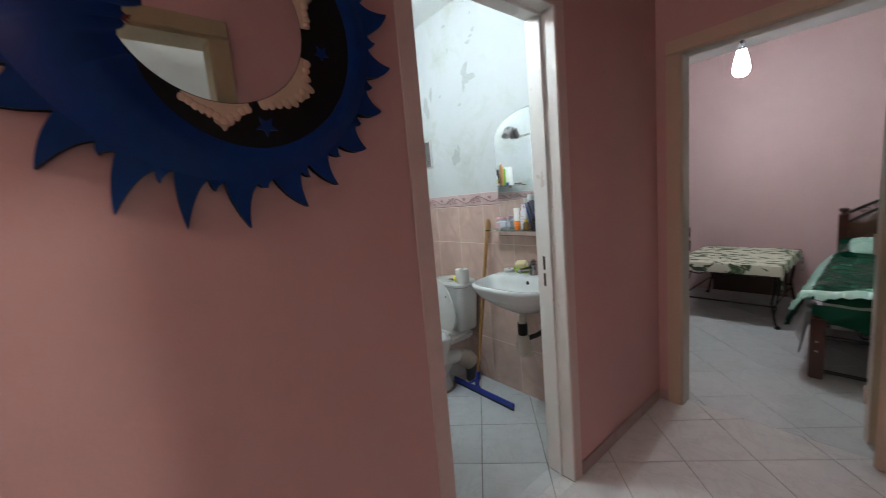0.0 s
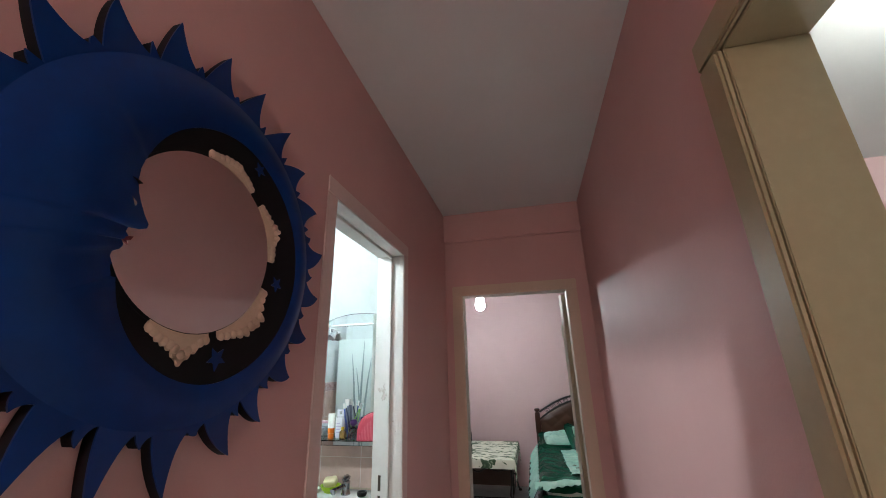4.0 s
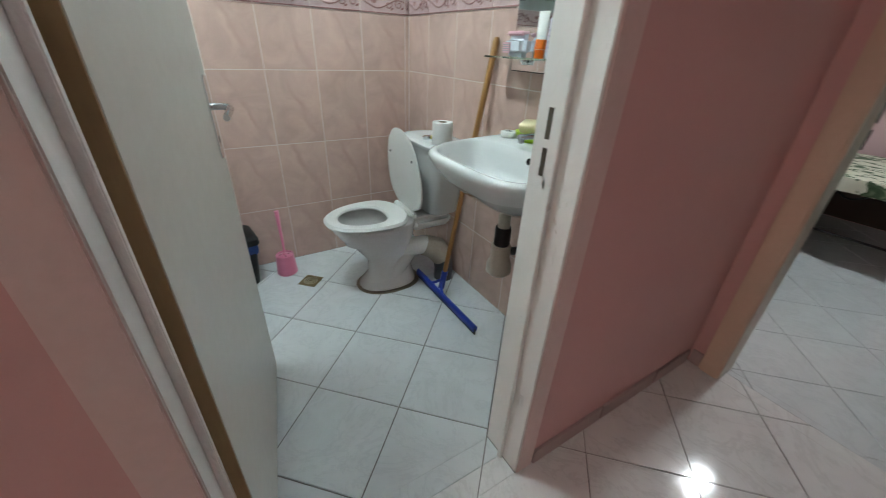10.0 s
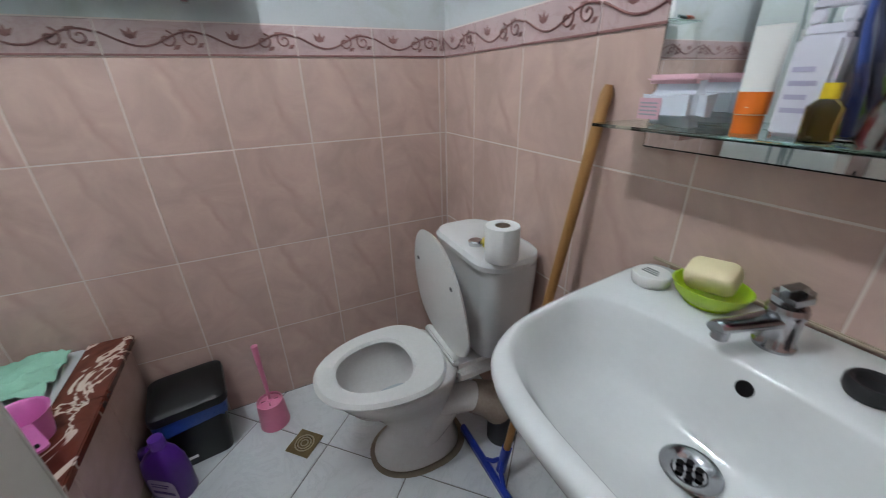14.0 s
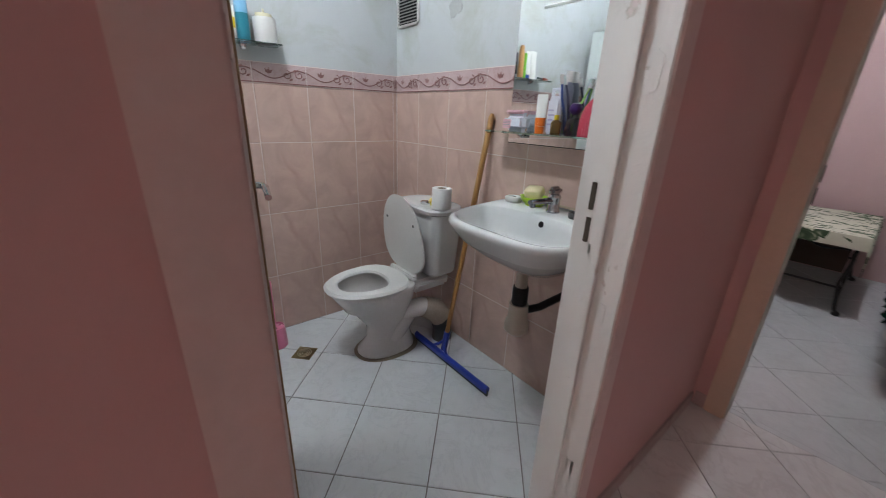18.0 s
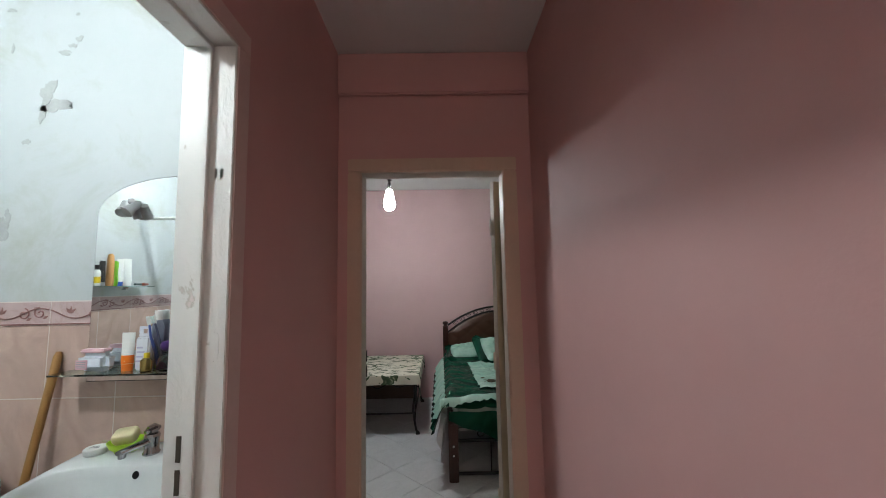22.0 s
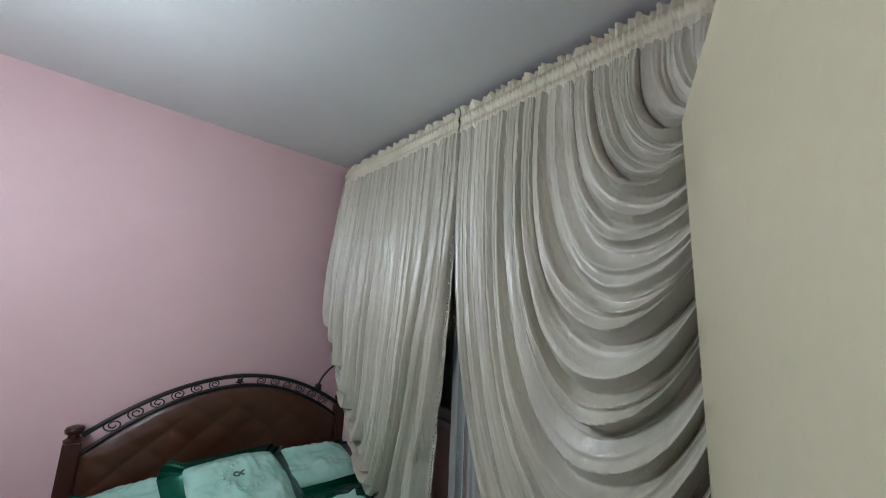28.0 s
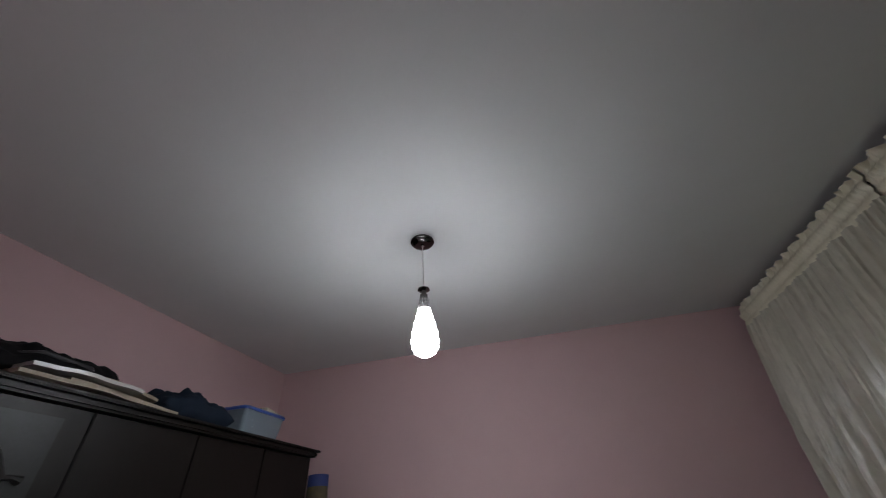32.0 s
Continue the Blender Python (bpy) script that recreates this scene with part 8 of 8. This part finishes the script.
@functools.lru_cache(maxsize=None)
def fall_right(u):
    # from the middle of the window towards the door; every fold sags to its own depth, then swings up to the tie
    ty = 4.25 - (4.25 - 3.06) * u
    for (a0, z0), (a1, z1) in zip(LOW, LOW[1:]):
        if u <= a1:
            break
    low = z0 + (z1 - z0) * (u - a0) / (a1 - a0)
    end = 1.62 + 0.50 * (low - 0.55)
    c1 = (ty + 0.10 * (1 - u), low - 0.02)
    lo, hi = low - 1.5, low + 0.2
    for _ in range(24):
        c2 = (lo + hi) / 2
        least = min(bezier((2.59,), (c1[1],), (c2,), (end,), 0.3 + 0.05 * k)[0] for k in range(14))
        lo, hi = (c2, hi) if least < low else (lo, c2)
    return c1, (3.05 + (0.25 + 0.22 * min(1.0, u / 0.4)) * (ty - 3.05), c2), (3.04, end)


drape("curtain", "ivory satin curtain hitched up beside the bed", fall_left, 14, 0.092, 3, 4.262, 5.535, 0.35)
drape("curtain", "ivory satin curtain draped in deep folds towards the door", fall_right, 20, 0.070, 11, 4.25, 3.06, 0.9, (3.03, 3.20, 1.30, 0.50))

root = thing("sheer_curtain", pose(0, 0, 0), "narrow sheer voile showing between the satin curtains", "curtain")
SHE, nt, b = material("sheer_voile_thin")
b.inputs["Base Color"].default_value = (0.55, 0.56, 0.53, 1)
b.inputs["Roughness"].default_value = 0.7
b.inputs["Alpha"].default_value = 0.55
STRIP = surface("beaded_voile_edge", (0.52, 0.54, 0.51), (0.34, 0.36, 0.35), rough=0.25, scale=60, fine=160, bump=0.8, depth=0.004)
part("voile", sheet(lambda u, v: (ROD_X + 0.045 + 0.010 * math.sin(60 * u), 3.45 + 0.86 * u, 0.60 + 1.95 * v), 140, 20), SHE, root, smooth=70)
part("hem_band", sheet(lambda u, v: (ROD_X + 0.03 + 0.006 * math.sin(40 * u), 4.205 + 0.045 * u, 0.59 + 1.9 * v), 12, 30, 0.002), STRIP, root, "beaded sheer edge", smooth=70)
root = thing("bead_trim", pose(0, 0, 0), "beaded trim down the curtain edge", "trim")
bd = bmesh.new()
for k in range(74):
    (c1y, c1z), (c2y, c2z), end = fall_left(0.0)
    y, z = bezier((4.262, ROD_Z - 0.095), (c1y, c1z), (c2y, c2z), end, 0.04 + 0.95 * k / 73)
    bmesh.ops.create_icosphere(bd, subdivisions=1, radius=0.0062, matrix=Matrix.Translation((ROD_X - 0.035 - 0.02 * math.sin(math.pi * k / 74), y - 0.006 + 0.004 * math.sin(k * 1.9), z)))
tagged(part("beads", bd, plastic((0.6, 0.58, 0.5), 0.25), root, smooth=60), kind="stuff")
# ---------------------------------------------------------------- kitchen seen through its doorway
ENAMEL = surface("white_enamel", (0.70, 0.72, 0.70), (0.64, 0.66, 0.64), rough=0.25, scale=4, bump=0.03)


def cooker():
    root = thing("gas_cooker", pose(0, 0, 0), "white gas cooker with a steel hob and black grids", "cooker")
    x0, x1, y0, y1 = 1.225, 1.735, 0.925, 1.48
    part("body", box_bm(x0, x1, y0, y1, 0.06, 0.845, 0.006), ENAMEL, root)
    part("plinth", box_bm(x0 + 0.03, x1 - 0.04, y0 + 0.02, y1 - 0.02, 0, 0.06), BLACK_PAINT, root)
    part("hob", box_bm(x0, x1 + 0.03, y0 - 0.004, y1 + 0.004, 0.8455, 0.88, 0.006), STEEL, root, "brushed steel hob", smooth=True)
    part("oven_door", box_bm(x1 + 0.001, x1 + 0.03, y0 + 0.01, y1 - 0.01, 0.16, 0.70, 0.005), BLACK_PAINT, root, "black oven door")
    part("door_handle", tube([(x1 + 0.03, y0 + 0.04, 0.66), (x1 + 0.06, y0 + 0.06, 0.66), (x1 + 0.06, y1 - 0.06, 0.66), (x1 + 0.03, y1 - 0.04, 0.66)], 0.008, 8), CHROME, root, smooth=True)
    for cx in (x0 + 0.15, x1 - 0.12):
        for cy in (y0 + 0.14, y1 - 0.14):
            bn = part("burner", moved(lathe([(0, 0.88), (0.045, 0.88), (0.04, 0.895), (0.03, 0.903), (0, 0.904)], 24), Matrix.Translation((cx, cy, 0))), STEEL, root, smooth=True)
            part("burner_cap", moved(lathe([(0, 0.9045), (0.03, 0.9045), (0.028, 0.912), (0, 0.913)], 20), Matrix.Translation((cx, cy, 0))), BLACK_IRON, bn)
    for cy in (y0 + 0.14, y1 - 0.14):
        fr = [(x0 + 0.03, cy - 0.12), (x1 - 0.01, cy - 0.12), (x1 + 0.01, cy), (x1 - 0.01, cy + 0.12), (x0 + 0.03, cy + 0.12)]
        part("pan_support", join_bm(tube([(x, y, 0.918) for x, y in fr], 0.007, 8, closed=True), tube([(x0 + 0.03, cy, 0.92), (x1, cy, 0.92)], 0.005, 6), *[tube([(x, cy - 0.12, 0.92), (x, cy + 0.12, 0.92)], 0.005, 6) for x in (x0 + 0.15, x0 + 0.27, x1 - 0.12)], *[tube([(x, y, 0.881), (x, y, 0.918)], 0.006, 6) for x, y in fr]), BLACK_IRON, root, "black iron grid", smooth=True)
    for k in range(5):
        part("knob", moved(lathe([(0, 0), (0.018, 0), (0.016, 0.022), (0, 0.024)], 16), pose(x1 + 0.001, y0 + 0.08 + 0.1 * k, 0.775, 0, 90, 0)), BLACK_PAINT, root)
    return root


cooker()


def washing_machine():
    root = thing("washing_machine", pose(0, 0, 0), "white front-loading washing machine in the laundry recess", "washing machine")
    x0, x1, y0, y1 = 2.62, 3.21, 2.84, 3.38
    part("body", box_bm(x0, x1, y0, y1, 0.02, 0.82, 0.008), ENAMEL, root)
    part("top", box_bm(x0 - 0.003, x1 + 0.003, y0 - 0.01, y1, 0.8205, 0.85, 0.006), ENAMEL, root)
    door = part("door", moved(lathe([(0.12, 0.0), (0.165, 0.0), (0.172, 0.015), (0.16, 0.035), (0.13, 0.04), (0.115, 0.025)], 40, cap=False), pose(3.0, y0, 0.50, 90, 0, 0)), surface("grey_white_ring", (0.62, 0.65, 0.66), rough=0.25, bump=0.02), root, "round white door ring", smooth=True)
    part("porthole", moved(lathe([(0, 0.018), (0.06, 0.024), (0.118, 0.03), (0.12, 0.02)], 36, cap=False), pose(3.0, y0, 0.50, 90, 0, 0)), surface("dark_porthole", (0.02, 0.022, 0.025), rough=0.05, bump=0), door, "dark glass porthole", smooth=True)
    part("drawer", box_bm(x0 + 0.02, x0 + 0.2, y0 - 0.008, y0 - 0.0005, 0.72, 0.80, 0.004), ENAMEL, root)
    part("dial", moved(lathe([(0, 0), (0.028, 0), (0.025, 0.02), (0, 0.022)], 24), pose(3.09, y0, 0.765, 90, 0, 0)), PLASTIC_WHITE, root, smooth=True)
    for x in (x0 + 0.06, x1 - 0.06):
        for y in (y0 + 0.06, y1 - 0.06):
            part("foot", moved(lathe([(0, 0), (0.02, 0), (0.02, 0.02), (0, 0.02)], 12), Matrix.Translation((x, y, 0))), BLACK_RUBBER, root)
    return root


washing_machine()
root = thing("red_carton", pose(3.05, 2.96, 0.851), "red printed carton lying on the washing machine", "box")
part("carton", box_bm(-0.16, 0.16, -0.1, 0.1, 0, 0.10, 0.003), plastic((0.62, 0.06, 0.03), 0.5), root)
part("print", boxes((0.02, 0.07, -0.1012, -0.1002, 0.05, 0.062), (0.02, 0.1, -0.1012, -0.1002, 0.03, 0.042), (0.09, 0.14, -0.1012, -0.1002, 0.055, 0.065)), W1, root, "white print bars")
part("emblem", moved(plate([(0.045 * math.cos(a), 0.03 * math.sin(a)) for a in (math.pi * k / 12 for k in range(13))], 0.001), pose(-0.06, -0.1001, 0.03, 90, 0, 0)), BLK, root, "dark arched mark")
gc = sheet(lambda u, v: (2.97 + 0.18 * u, 2.9 + 0.12 * v, 0.957 + 0.03 * math.sin(math.pi * u) * math.sin(math.pi * v) + 0.008 * noise.noise((u * 9, v * 9, 1))), 16, 12, 0.004)
tagged(part("folded_cloth", gc, surface("green_cloth", (0.02, 0.30, 0.20), rough=0.85, bump=0.4), smooth=60), "green cloth on top of the red carton", "cloth")


def laundry_frame():
    root = thing("door_frame_laundry", pose(0, 0, 0), "white aluminium frame round the laundry opening", "door frame", kind="structure")
    a0, a1, top = LO
    wf = surface("white_aluminium", (0.66, 0.70, 0.69), rough=0.35, bump=0.02)
    part("casing", box_bm(a0 - 0.06, a0, KY1 - 0.022, KY1 - 0.0005, 0, top + 0.06, 0.003), wf, root)
    part("casing", box_bm(a1, a1 + 0.06, KY1 - 0.022, KY1 - 0.0005, 0, top + 0.06, 0.003), wf, root)
    part("casing", box_bm(a0 + 0.0005, a1 - 0.0005, KY1 - 0.022, KY1 - 0.0005, top, top + 0.06, 0.003), wf, root)
    part("lining", box_bm(a1 - 0.006, a1 - 0.0005, KY1, 2.62, 0, top - 0.001), wf, root)
    part("lock_keep", box_bm(a1 - 0.010, a1 - 0.006, 2.54, 2.56, 1.0, 1.08), BLACK_PAINT, root, "small dark lock")
    return root


laundry_frame()
FROST = glass("frosted_pane", (0.92, 0.96, 0.97), 0.45)
DAYLIGHT = glowing("bright_hazy_sky", (0.88, 0.95, 1.0), 5.0)
tagged(part("backdrop_sky", box_bm(2.2, 4.5, 4.3, 4.32, 0.2, 3.4), DAYLIGHT), "bright hazy daylight outside the laundry window", "sky", kind="structure")


def laundry_window():
    root = thing("window_laundry", pose(0, 0, 0), "white aluminium window with bright frosted panes", "window", kind="structure")
    y = 3.5
    x0, x1, z0, z1 = LW
    zm = 2.0
    fr = bpy.data.materials["white_aluminium"]
    for a, b_, c, d in ((x0, x0 + 0.04, z0, z1), (x1 - 0.04, x1, z0, z1), (x0 + 0.04, x1 - 0.04, z0, z0 + 0.04), (x0 + 0.04, x1 - 0.04, z1 - 0.04, z1), (x0 + 0.04, x1 - 0.04, zm - 0.025, zm + 0.025)):
        part("window_frame", box_bm(a, b_, y + 0.02, y + 0.06, c, d, 0.003), fr, root)
    for a, b_ in ((x0 + 0.04, (x0 + x1) / 2 - 0.001), ((x0 + x1) / 2 + 0.001, x1 - 0.04)):
        for s0, s1 in ((a, a + 0.035), (b_ - 0.035, b_)):
            part("sash", box_bm(s0, s1, y + 0.025, y + 0.055, z0 + 0.04, zm - 0.025, 0.002), fr, root)
        part("pane", box_bm(a + 0.036, b_ - 0.036, y + 0.036, y + 0.042, z0 + 0.041, zm - 0.026), FROST, root, "daylit frosted glass").visible_shadow = False
    part("pane", box_bm(x0 + 0.041, x1 - 0.041, y + 0.036, y + 0.042, zm + 0.026, z1 - 0.041), FROST, root, "daylit frosted glass").visible_shadow = False
    part("catch", box_bm(x1 - 0.075, x1 - 0.06, y + 0.01, y + 0.025, 1.4, 1.47, 0.002), BLACK_PAINT, root, "black window catch")
    return root


laundry_window()
root = thing("wall_cupboard", pose(0, 0, 0), "grey-green tiled kitchen counter end with a dark worktop", "counter")
part("base", box_bm(2.99, 4.19, 2.28, 2.475, 0, 0.84, 0.004), surface("pale_counter_tile", (0.5, 0.52, 0.49), (0.4, 0.42, 0.4), rough=0.4, scale=8, bump=0.1), root)
part("worktop", box_bm(2.94, 4.19, 2.235, 2.475, 0.8405, 0.90, 0.012, 3), surface("black_granite", (0.02, 0.02, 0.022), (0.05, 0.05, 0.052), rough=0.15, fine=200, bump=0.02), root, "dark polished worktop", smooth=True)
# ---------------------------------------------------------------- floors: tiles laid on the diagonal, each a piece of its own
def clip_poly(poly, x0, x1, y0, y1):
    """A convex outline cut to a rectangle."""
    for axis, limit, sign in ((0, x0, 1), (0, x1, -1), (1, y0, 1), (1, y1, -1)):
        out = []
        for i, p in enumerate(poly):
            q = poly[(i + 1) % len(poly)]
            dp, dq = sign * (p[axis] - limit), sign * (q[axis] - limit)
            if dp >= 0:
                out.append(p)
            if (dp > 0) != (dq > 0) and abs(dp - dq) > 1e-9:
                k = dp / (dp - dq)
                out.append((p[0] + k * (q[0] - p[0]), p[1] + k * (q[1] - p[1])))
        poly = out
        if len(poly) < 3:
            return []
    return poly


def tile_bm(poly, thick=0.012, lip=0.0015):
    """A tile with its top at z 0 and an eased edge."""
    bm = bmesh.new()
    cx, cy = sum(p[0] for p in poly) / len(poly), sum(p[1] for p in poly) / len(poly)
    n = len(poly)
    rings = []
    for inset, z in ((0, -thick), (0, -lip), (lip, 0)):
        ring = []
        for x, y in poly:
            d = max(math.hypot(x - cx, y - cy), 1e-4)
            k = 1 - inset * 1.4 / d
            ring.append(bm.verts.new((cx + (x - cx) * k, cy + (y - cy) * k, z)))
        rings.append(ring)
    for a, b in zip(rings, rings[1:]):
        for i in range(n):
            bm.faces.new((a[i], a[(i + 1) % n], b[(i + 1) % n], b[i]))
    bm.faces.new(rings[-1])
    return bm


def mesh_of(bm, mat, name):
    bmesh.ops.recalc_face_normals(bm, faces=bm.faces[:])
    me = bpy.data.meshes.new(name)
    bm.to_mesh(me)
    bm.free()
    me.materials.append(mat)
    return me


def tiled_floor(name, rects, origin, pitch, joint, mat, label, grout=GROUT_DARK):
    """A bed of grout with square tiles turned by 45 degrees; tiles at the walls are cut."""
    bm = boxes(*[(x0, x1, y0, y1, -0.1, -0.003) for x0, x1, y0, y1 in rects])
    floor = structure(name, bm, grout, label, "floor")
    half = (pitch - joint) / math.sqrt(2)
    c = pitch / math.sqrt(2)
    whole = mesh_of(tile_bm([(half, 0), (0, half), (-half, 0), (0, -half)]), mat, "tile")
    for x0, x1, y0, y1 in rects:
        for i in range(-40, 41):
            for j in range(-40, 41):
                cx, cy = origin[0] + (i - j) * c, origin[1] + (i + j) * c + c
                if not (x0 - half < cx < x1 + half and y0 - half < cy < y1 + half):
                    continue
                poly = [(cx + half, cy), (cx, cy + half), (cx - half, cy), (cx, cy - half)]
                cut = clip_poly(poly, x0, x1, y0, y1)
                if len(cut) < 3:
                    continue
                area = abs(sum(a[0] * b[1] - b[0] * a[1] for a, b in zip(cut, cut[1:] + cut[:1]))) / 2
                if area < 0.0006:
                    continue
                if area > 2 * half * half - 1e-5:
                    me = whole
                else:
                    me = mesh_of(tile_bm([(x - cx, y - cy) for x, y in cut]), mat, "tile")
                ob = new("tile", me)
                ob.parent = floor
                ob.location = (cx, cy, random.uniform(-0.0004, 0.0004))
    return floor


tiled_floor("floor_hall", [(0.0, HALL_X, -2.4, END_Y), (BO[0], BO[1], END_Y, 2.75), (-0.07, 0.0, DO[0], DO[1])], FLOOR_O, 0.333, 0.0026, TILE_HALL, "pale glazed hall floor tiles laid on the diagonal")
tiled_floor("floor_bath", [(-1.695, -0.14, -0.05, BATH_Y), (-0.14, -0.0705, DO[0], DO[1])], FLOOR_O, 0.333, 0.004, TILE_FLOOR, "pale blue-white glazed bathroom floor tiles with dark joints")
tiled_floor("floor_bedroom", [(BED_X0, BED_X1, BED_Y0, BED_Y1), (BO[0], BO[1], 2.7505, BED_Y0)], (0.158, 4.238), 0.333, 0.0022, TILE_FLOOR, "pale glazed bedroom floor tiles laid on the diagonal", GROUT_PALE)
tiled_floor("floor_kitchen", [(1.205, KX1, -1.3, KY1), (HALL_X, 1.205, KO[0], KO[1]), (LO[0], LO[1], KY1, 2.62), (2.4, KX1 - 0.3, 2.62, 3.5)], FLOOR_O, 0.333, 0.003, TILE_HALL, "pale glazed kitchen floor tiles")

# ---------------------------------------------------------------- bathroom wall tiles
ROWS = ((0.0, 0.335), (0.335, 0.688), (0.688, 1.048), (1.048, 1.319))
SPECK = {}


def slab(w, h, mat, name, t=0.0075, e=0.0012):
    """An eased wall tile of w by h standing in the x-z plane, face towards -y."""
    key = (round(w, 4), round(h, 4), name)
    if key not in SPECK:
        bm = bmesh.new()
        g = 0.0019
        back = [bm.verts.new(p) for p in ((g, t, g), (w - g, t, g), (w - g, t, h - g), (g, t, h - g))]
        mid = [bm.verts.new(p) for p in ((g, e * 0.6, g), (w - g, e * 0.6, g), (w - g, e * 0.6, h - g), (g, e * 0.6, h - g))]
        face = [bm.verts.new(p) for p in ((g + e, 0, g + e), (w - g - e, 0, g + e), (w - g - e, 0, h - g - e), (g + e, 0, h - g - e))]
        for a, b in ((back, mid), (mid, face)):
            for i in range(4):
                bm.faces.new((a[i], a[(i + 1) % 4], b[(i + 1) % 4], b[i]))
        bm.faces.new(face)
        SPECK[key] = mesh_of(bm, mat, name)
    return SPECK[key]


def scroll_mesh():
    """A vine with a double curl and a three-leaved sprig, in low relief, for one border tile 0.25 long."""
    bms = []
    vine = [(0.004 + 0.242 * k / 20, -0.0015, 0.045 + 0.02 * math.sin(2 * math.pi * k / 20 + 2.4)) for k in range(21)]
    bms.append(tube(vine, 0.0028, 6))
    for cx, cz, s in ((0.155, 0.043, 1), (0.215, 0.047, -1)):
        curl = [(cx + s * (0.004 + 0.019 * k / 14) * math.cos(0.55 * k), -0.0015, cz + (0.004 + 0.019 * k / 14) * math.sin(0.55 * k)) for k in range(15)]
        bms.append(tube(curl, 0.0026, 6))
    for a in (-35, 8, 48):
        leaf = lathe([(0, -0.002), (0.0065, 0.011), (0, 0.029)], 8)
        bms.append(moved(leaf, Matrix.Translation((0.072, -0.001, 0.044)) @ pose(0, 0, 0, 0, a, 0) @ Matrix.Diagonal((1, 0.3, 1, 1))))
    for cx, cz in ((0.175, 0.024), (0.195, 0.064), (0.235, 0.03)):
        leaf = lathe([(0, -0.012), (0.006, 0), (0, 0.012)], 8)
        bms.append(moved(leaf, Matrix.Translation((cx, -0.001, cz)) @ pose(0, 0, 0, 0, 60, 0) @ Matrix.Diagonal((1, 0.3, 1, 1))))
    bms.append(box_bm(0.002, 0.248, -0.0025, 0.002, 0.002, 0.007))
    return mesh_of(join_bm(*bms), ORNAMENT, "scroll")


SCROLL = scroll_mesh()


def tiled_wall(wall, m, cuts, skip=None):
    """Rows of tiles and a border along a wall; m sets the wall's frame, with x along it and -y out of it."""
    for u0, u1 in zip(cuts, cuts[1:]):
        for z0, z1 in ROWS:
            if skip and skip(u0, u1, z0, z1):
                continue
            ob = new("tile", slab(u1 - u0, z1 - z0, TILE_WALL, "tile"))
            ob.parent = wall
            ob.matrix_basis = m @ Matrix.Translation((u0, random.uniform(-0.0004, 0.0004), z0))
        if skip and skip(u0, u1, 1.319, 1.409):
            continue
        ob = new("border_tile", slab(u1 - u0, 0.09, TILE_BORDER, "border_tile"))
        ob.parent = wall
        ob.matrix_basis = m @ Matrix.Translation((u0, -0.001, 1.319))
        vine = new("scroll", SCROLL)
        vine.parent = ob
        vine.matrix_basis = Matrix.Diagonal(((u1 - u0) / 0.25, 1, 1, 1))


def bedding(name, bm):
    return structure(name, bm, GROUT, "pale grout bed behind the wall tiles", "wall")


bedding("grout_west", boxes((-1.7015, -1.6958, -0.05, 2.1565, 0, 1.411)))
bedding("grout_north", boxes((-1.6965, -0.141, 2.1508, 2.1565, 0, 1.411)))
bedding("grout_south", boxes((-1.6965, -0.1445, -0.0565, -0.0508, 0, 1.411)))
# west wall: looked at from +x, x of the wall frame runs along -y of the room
west = Matrix.Translation((-1.695, 0, 0)) @ pose(0, 0, 0, 0, 0, 90)
tiled_wall(wall_bath_west, west, [-0.05, 0.108, 0.361, 0.613, 0.865, 1.117, 1.369, 1.62, 1.873, 2.124, 2.149])
north = Matrix.Translation((0, 2.15, 0))
tiled_wall(wall_bath_north, north, [-1.6945, -1.47, -1.209, -0.949, -0.683, -0.421, -0.159, -0.1415])
south = Matrix.Translation((0, -0.05, 0)) @ pose(0, 0, 0, 0, 0, 180)
tiled_wall(wall_bath_south, south, [0.146, 0.40, 0.65, 0.9, 1.15, 1.40, 1.6945])
door_side = Matrix.Translation((-0.1425, 0, 0)) @ pose(0, 0, 0, 0, 0, -90)
tiled_wall(wall_bath_door, door_side, [-2.148, -1.92, -1.74])
tiled_wall(wall_bath_door, door_side, [-0.88, -0.63, -0.38, -0.13, 0.045])

# tile skirting along the hall
def skirting(name, rows):
    root = thing(name, pose(0, 0, 0), "low ceramic skirting tiles along the hall wall", "skirting", kind="structure")
    for x0, x1, y0, y1 in rows:
        part("skirting_tile", box_bm(x0, x1, y0, y1, 0, 0.07, 0.0025), SKIRT, root)
    return root


sk = [(0.0, 0.009, y, min(y + 0.33, 2.66) - 0.003) for y in (1.74, 2.073, 2.406)]
sk += [(0.0, 0.009, y, min(y + 0.33, 0.88) - 0.003) for y in (-0.8, -0.467, -0.134, 0.2, 0.532)]
skirting("baseboard_west", sk)
sk = [(HALL_X - 0.009, HALL_X, y, min(y + 0.33, 2.66) - 0.003) for y in (0.69, 1.023, 1.356, 1.689, 2.022, 2.355)]
sk += [(HALL_X - 0.009, HALL_X, y, min(y + 0.33, -0.335) - 0.003) for y in (-1.4, -1.067, -0.734)]
skirting("baseboard_east", sk)
skirting("baseboard_end", [(0.01, 0.055, END_Y - 0.009, END_Y), (0.975, 1.05, END_Y - 0.009, END_Y)])
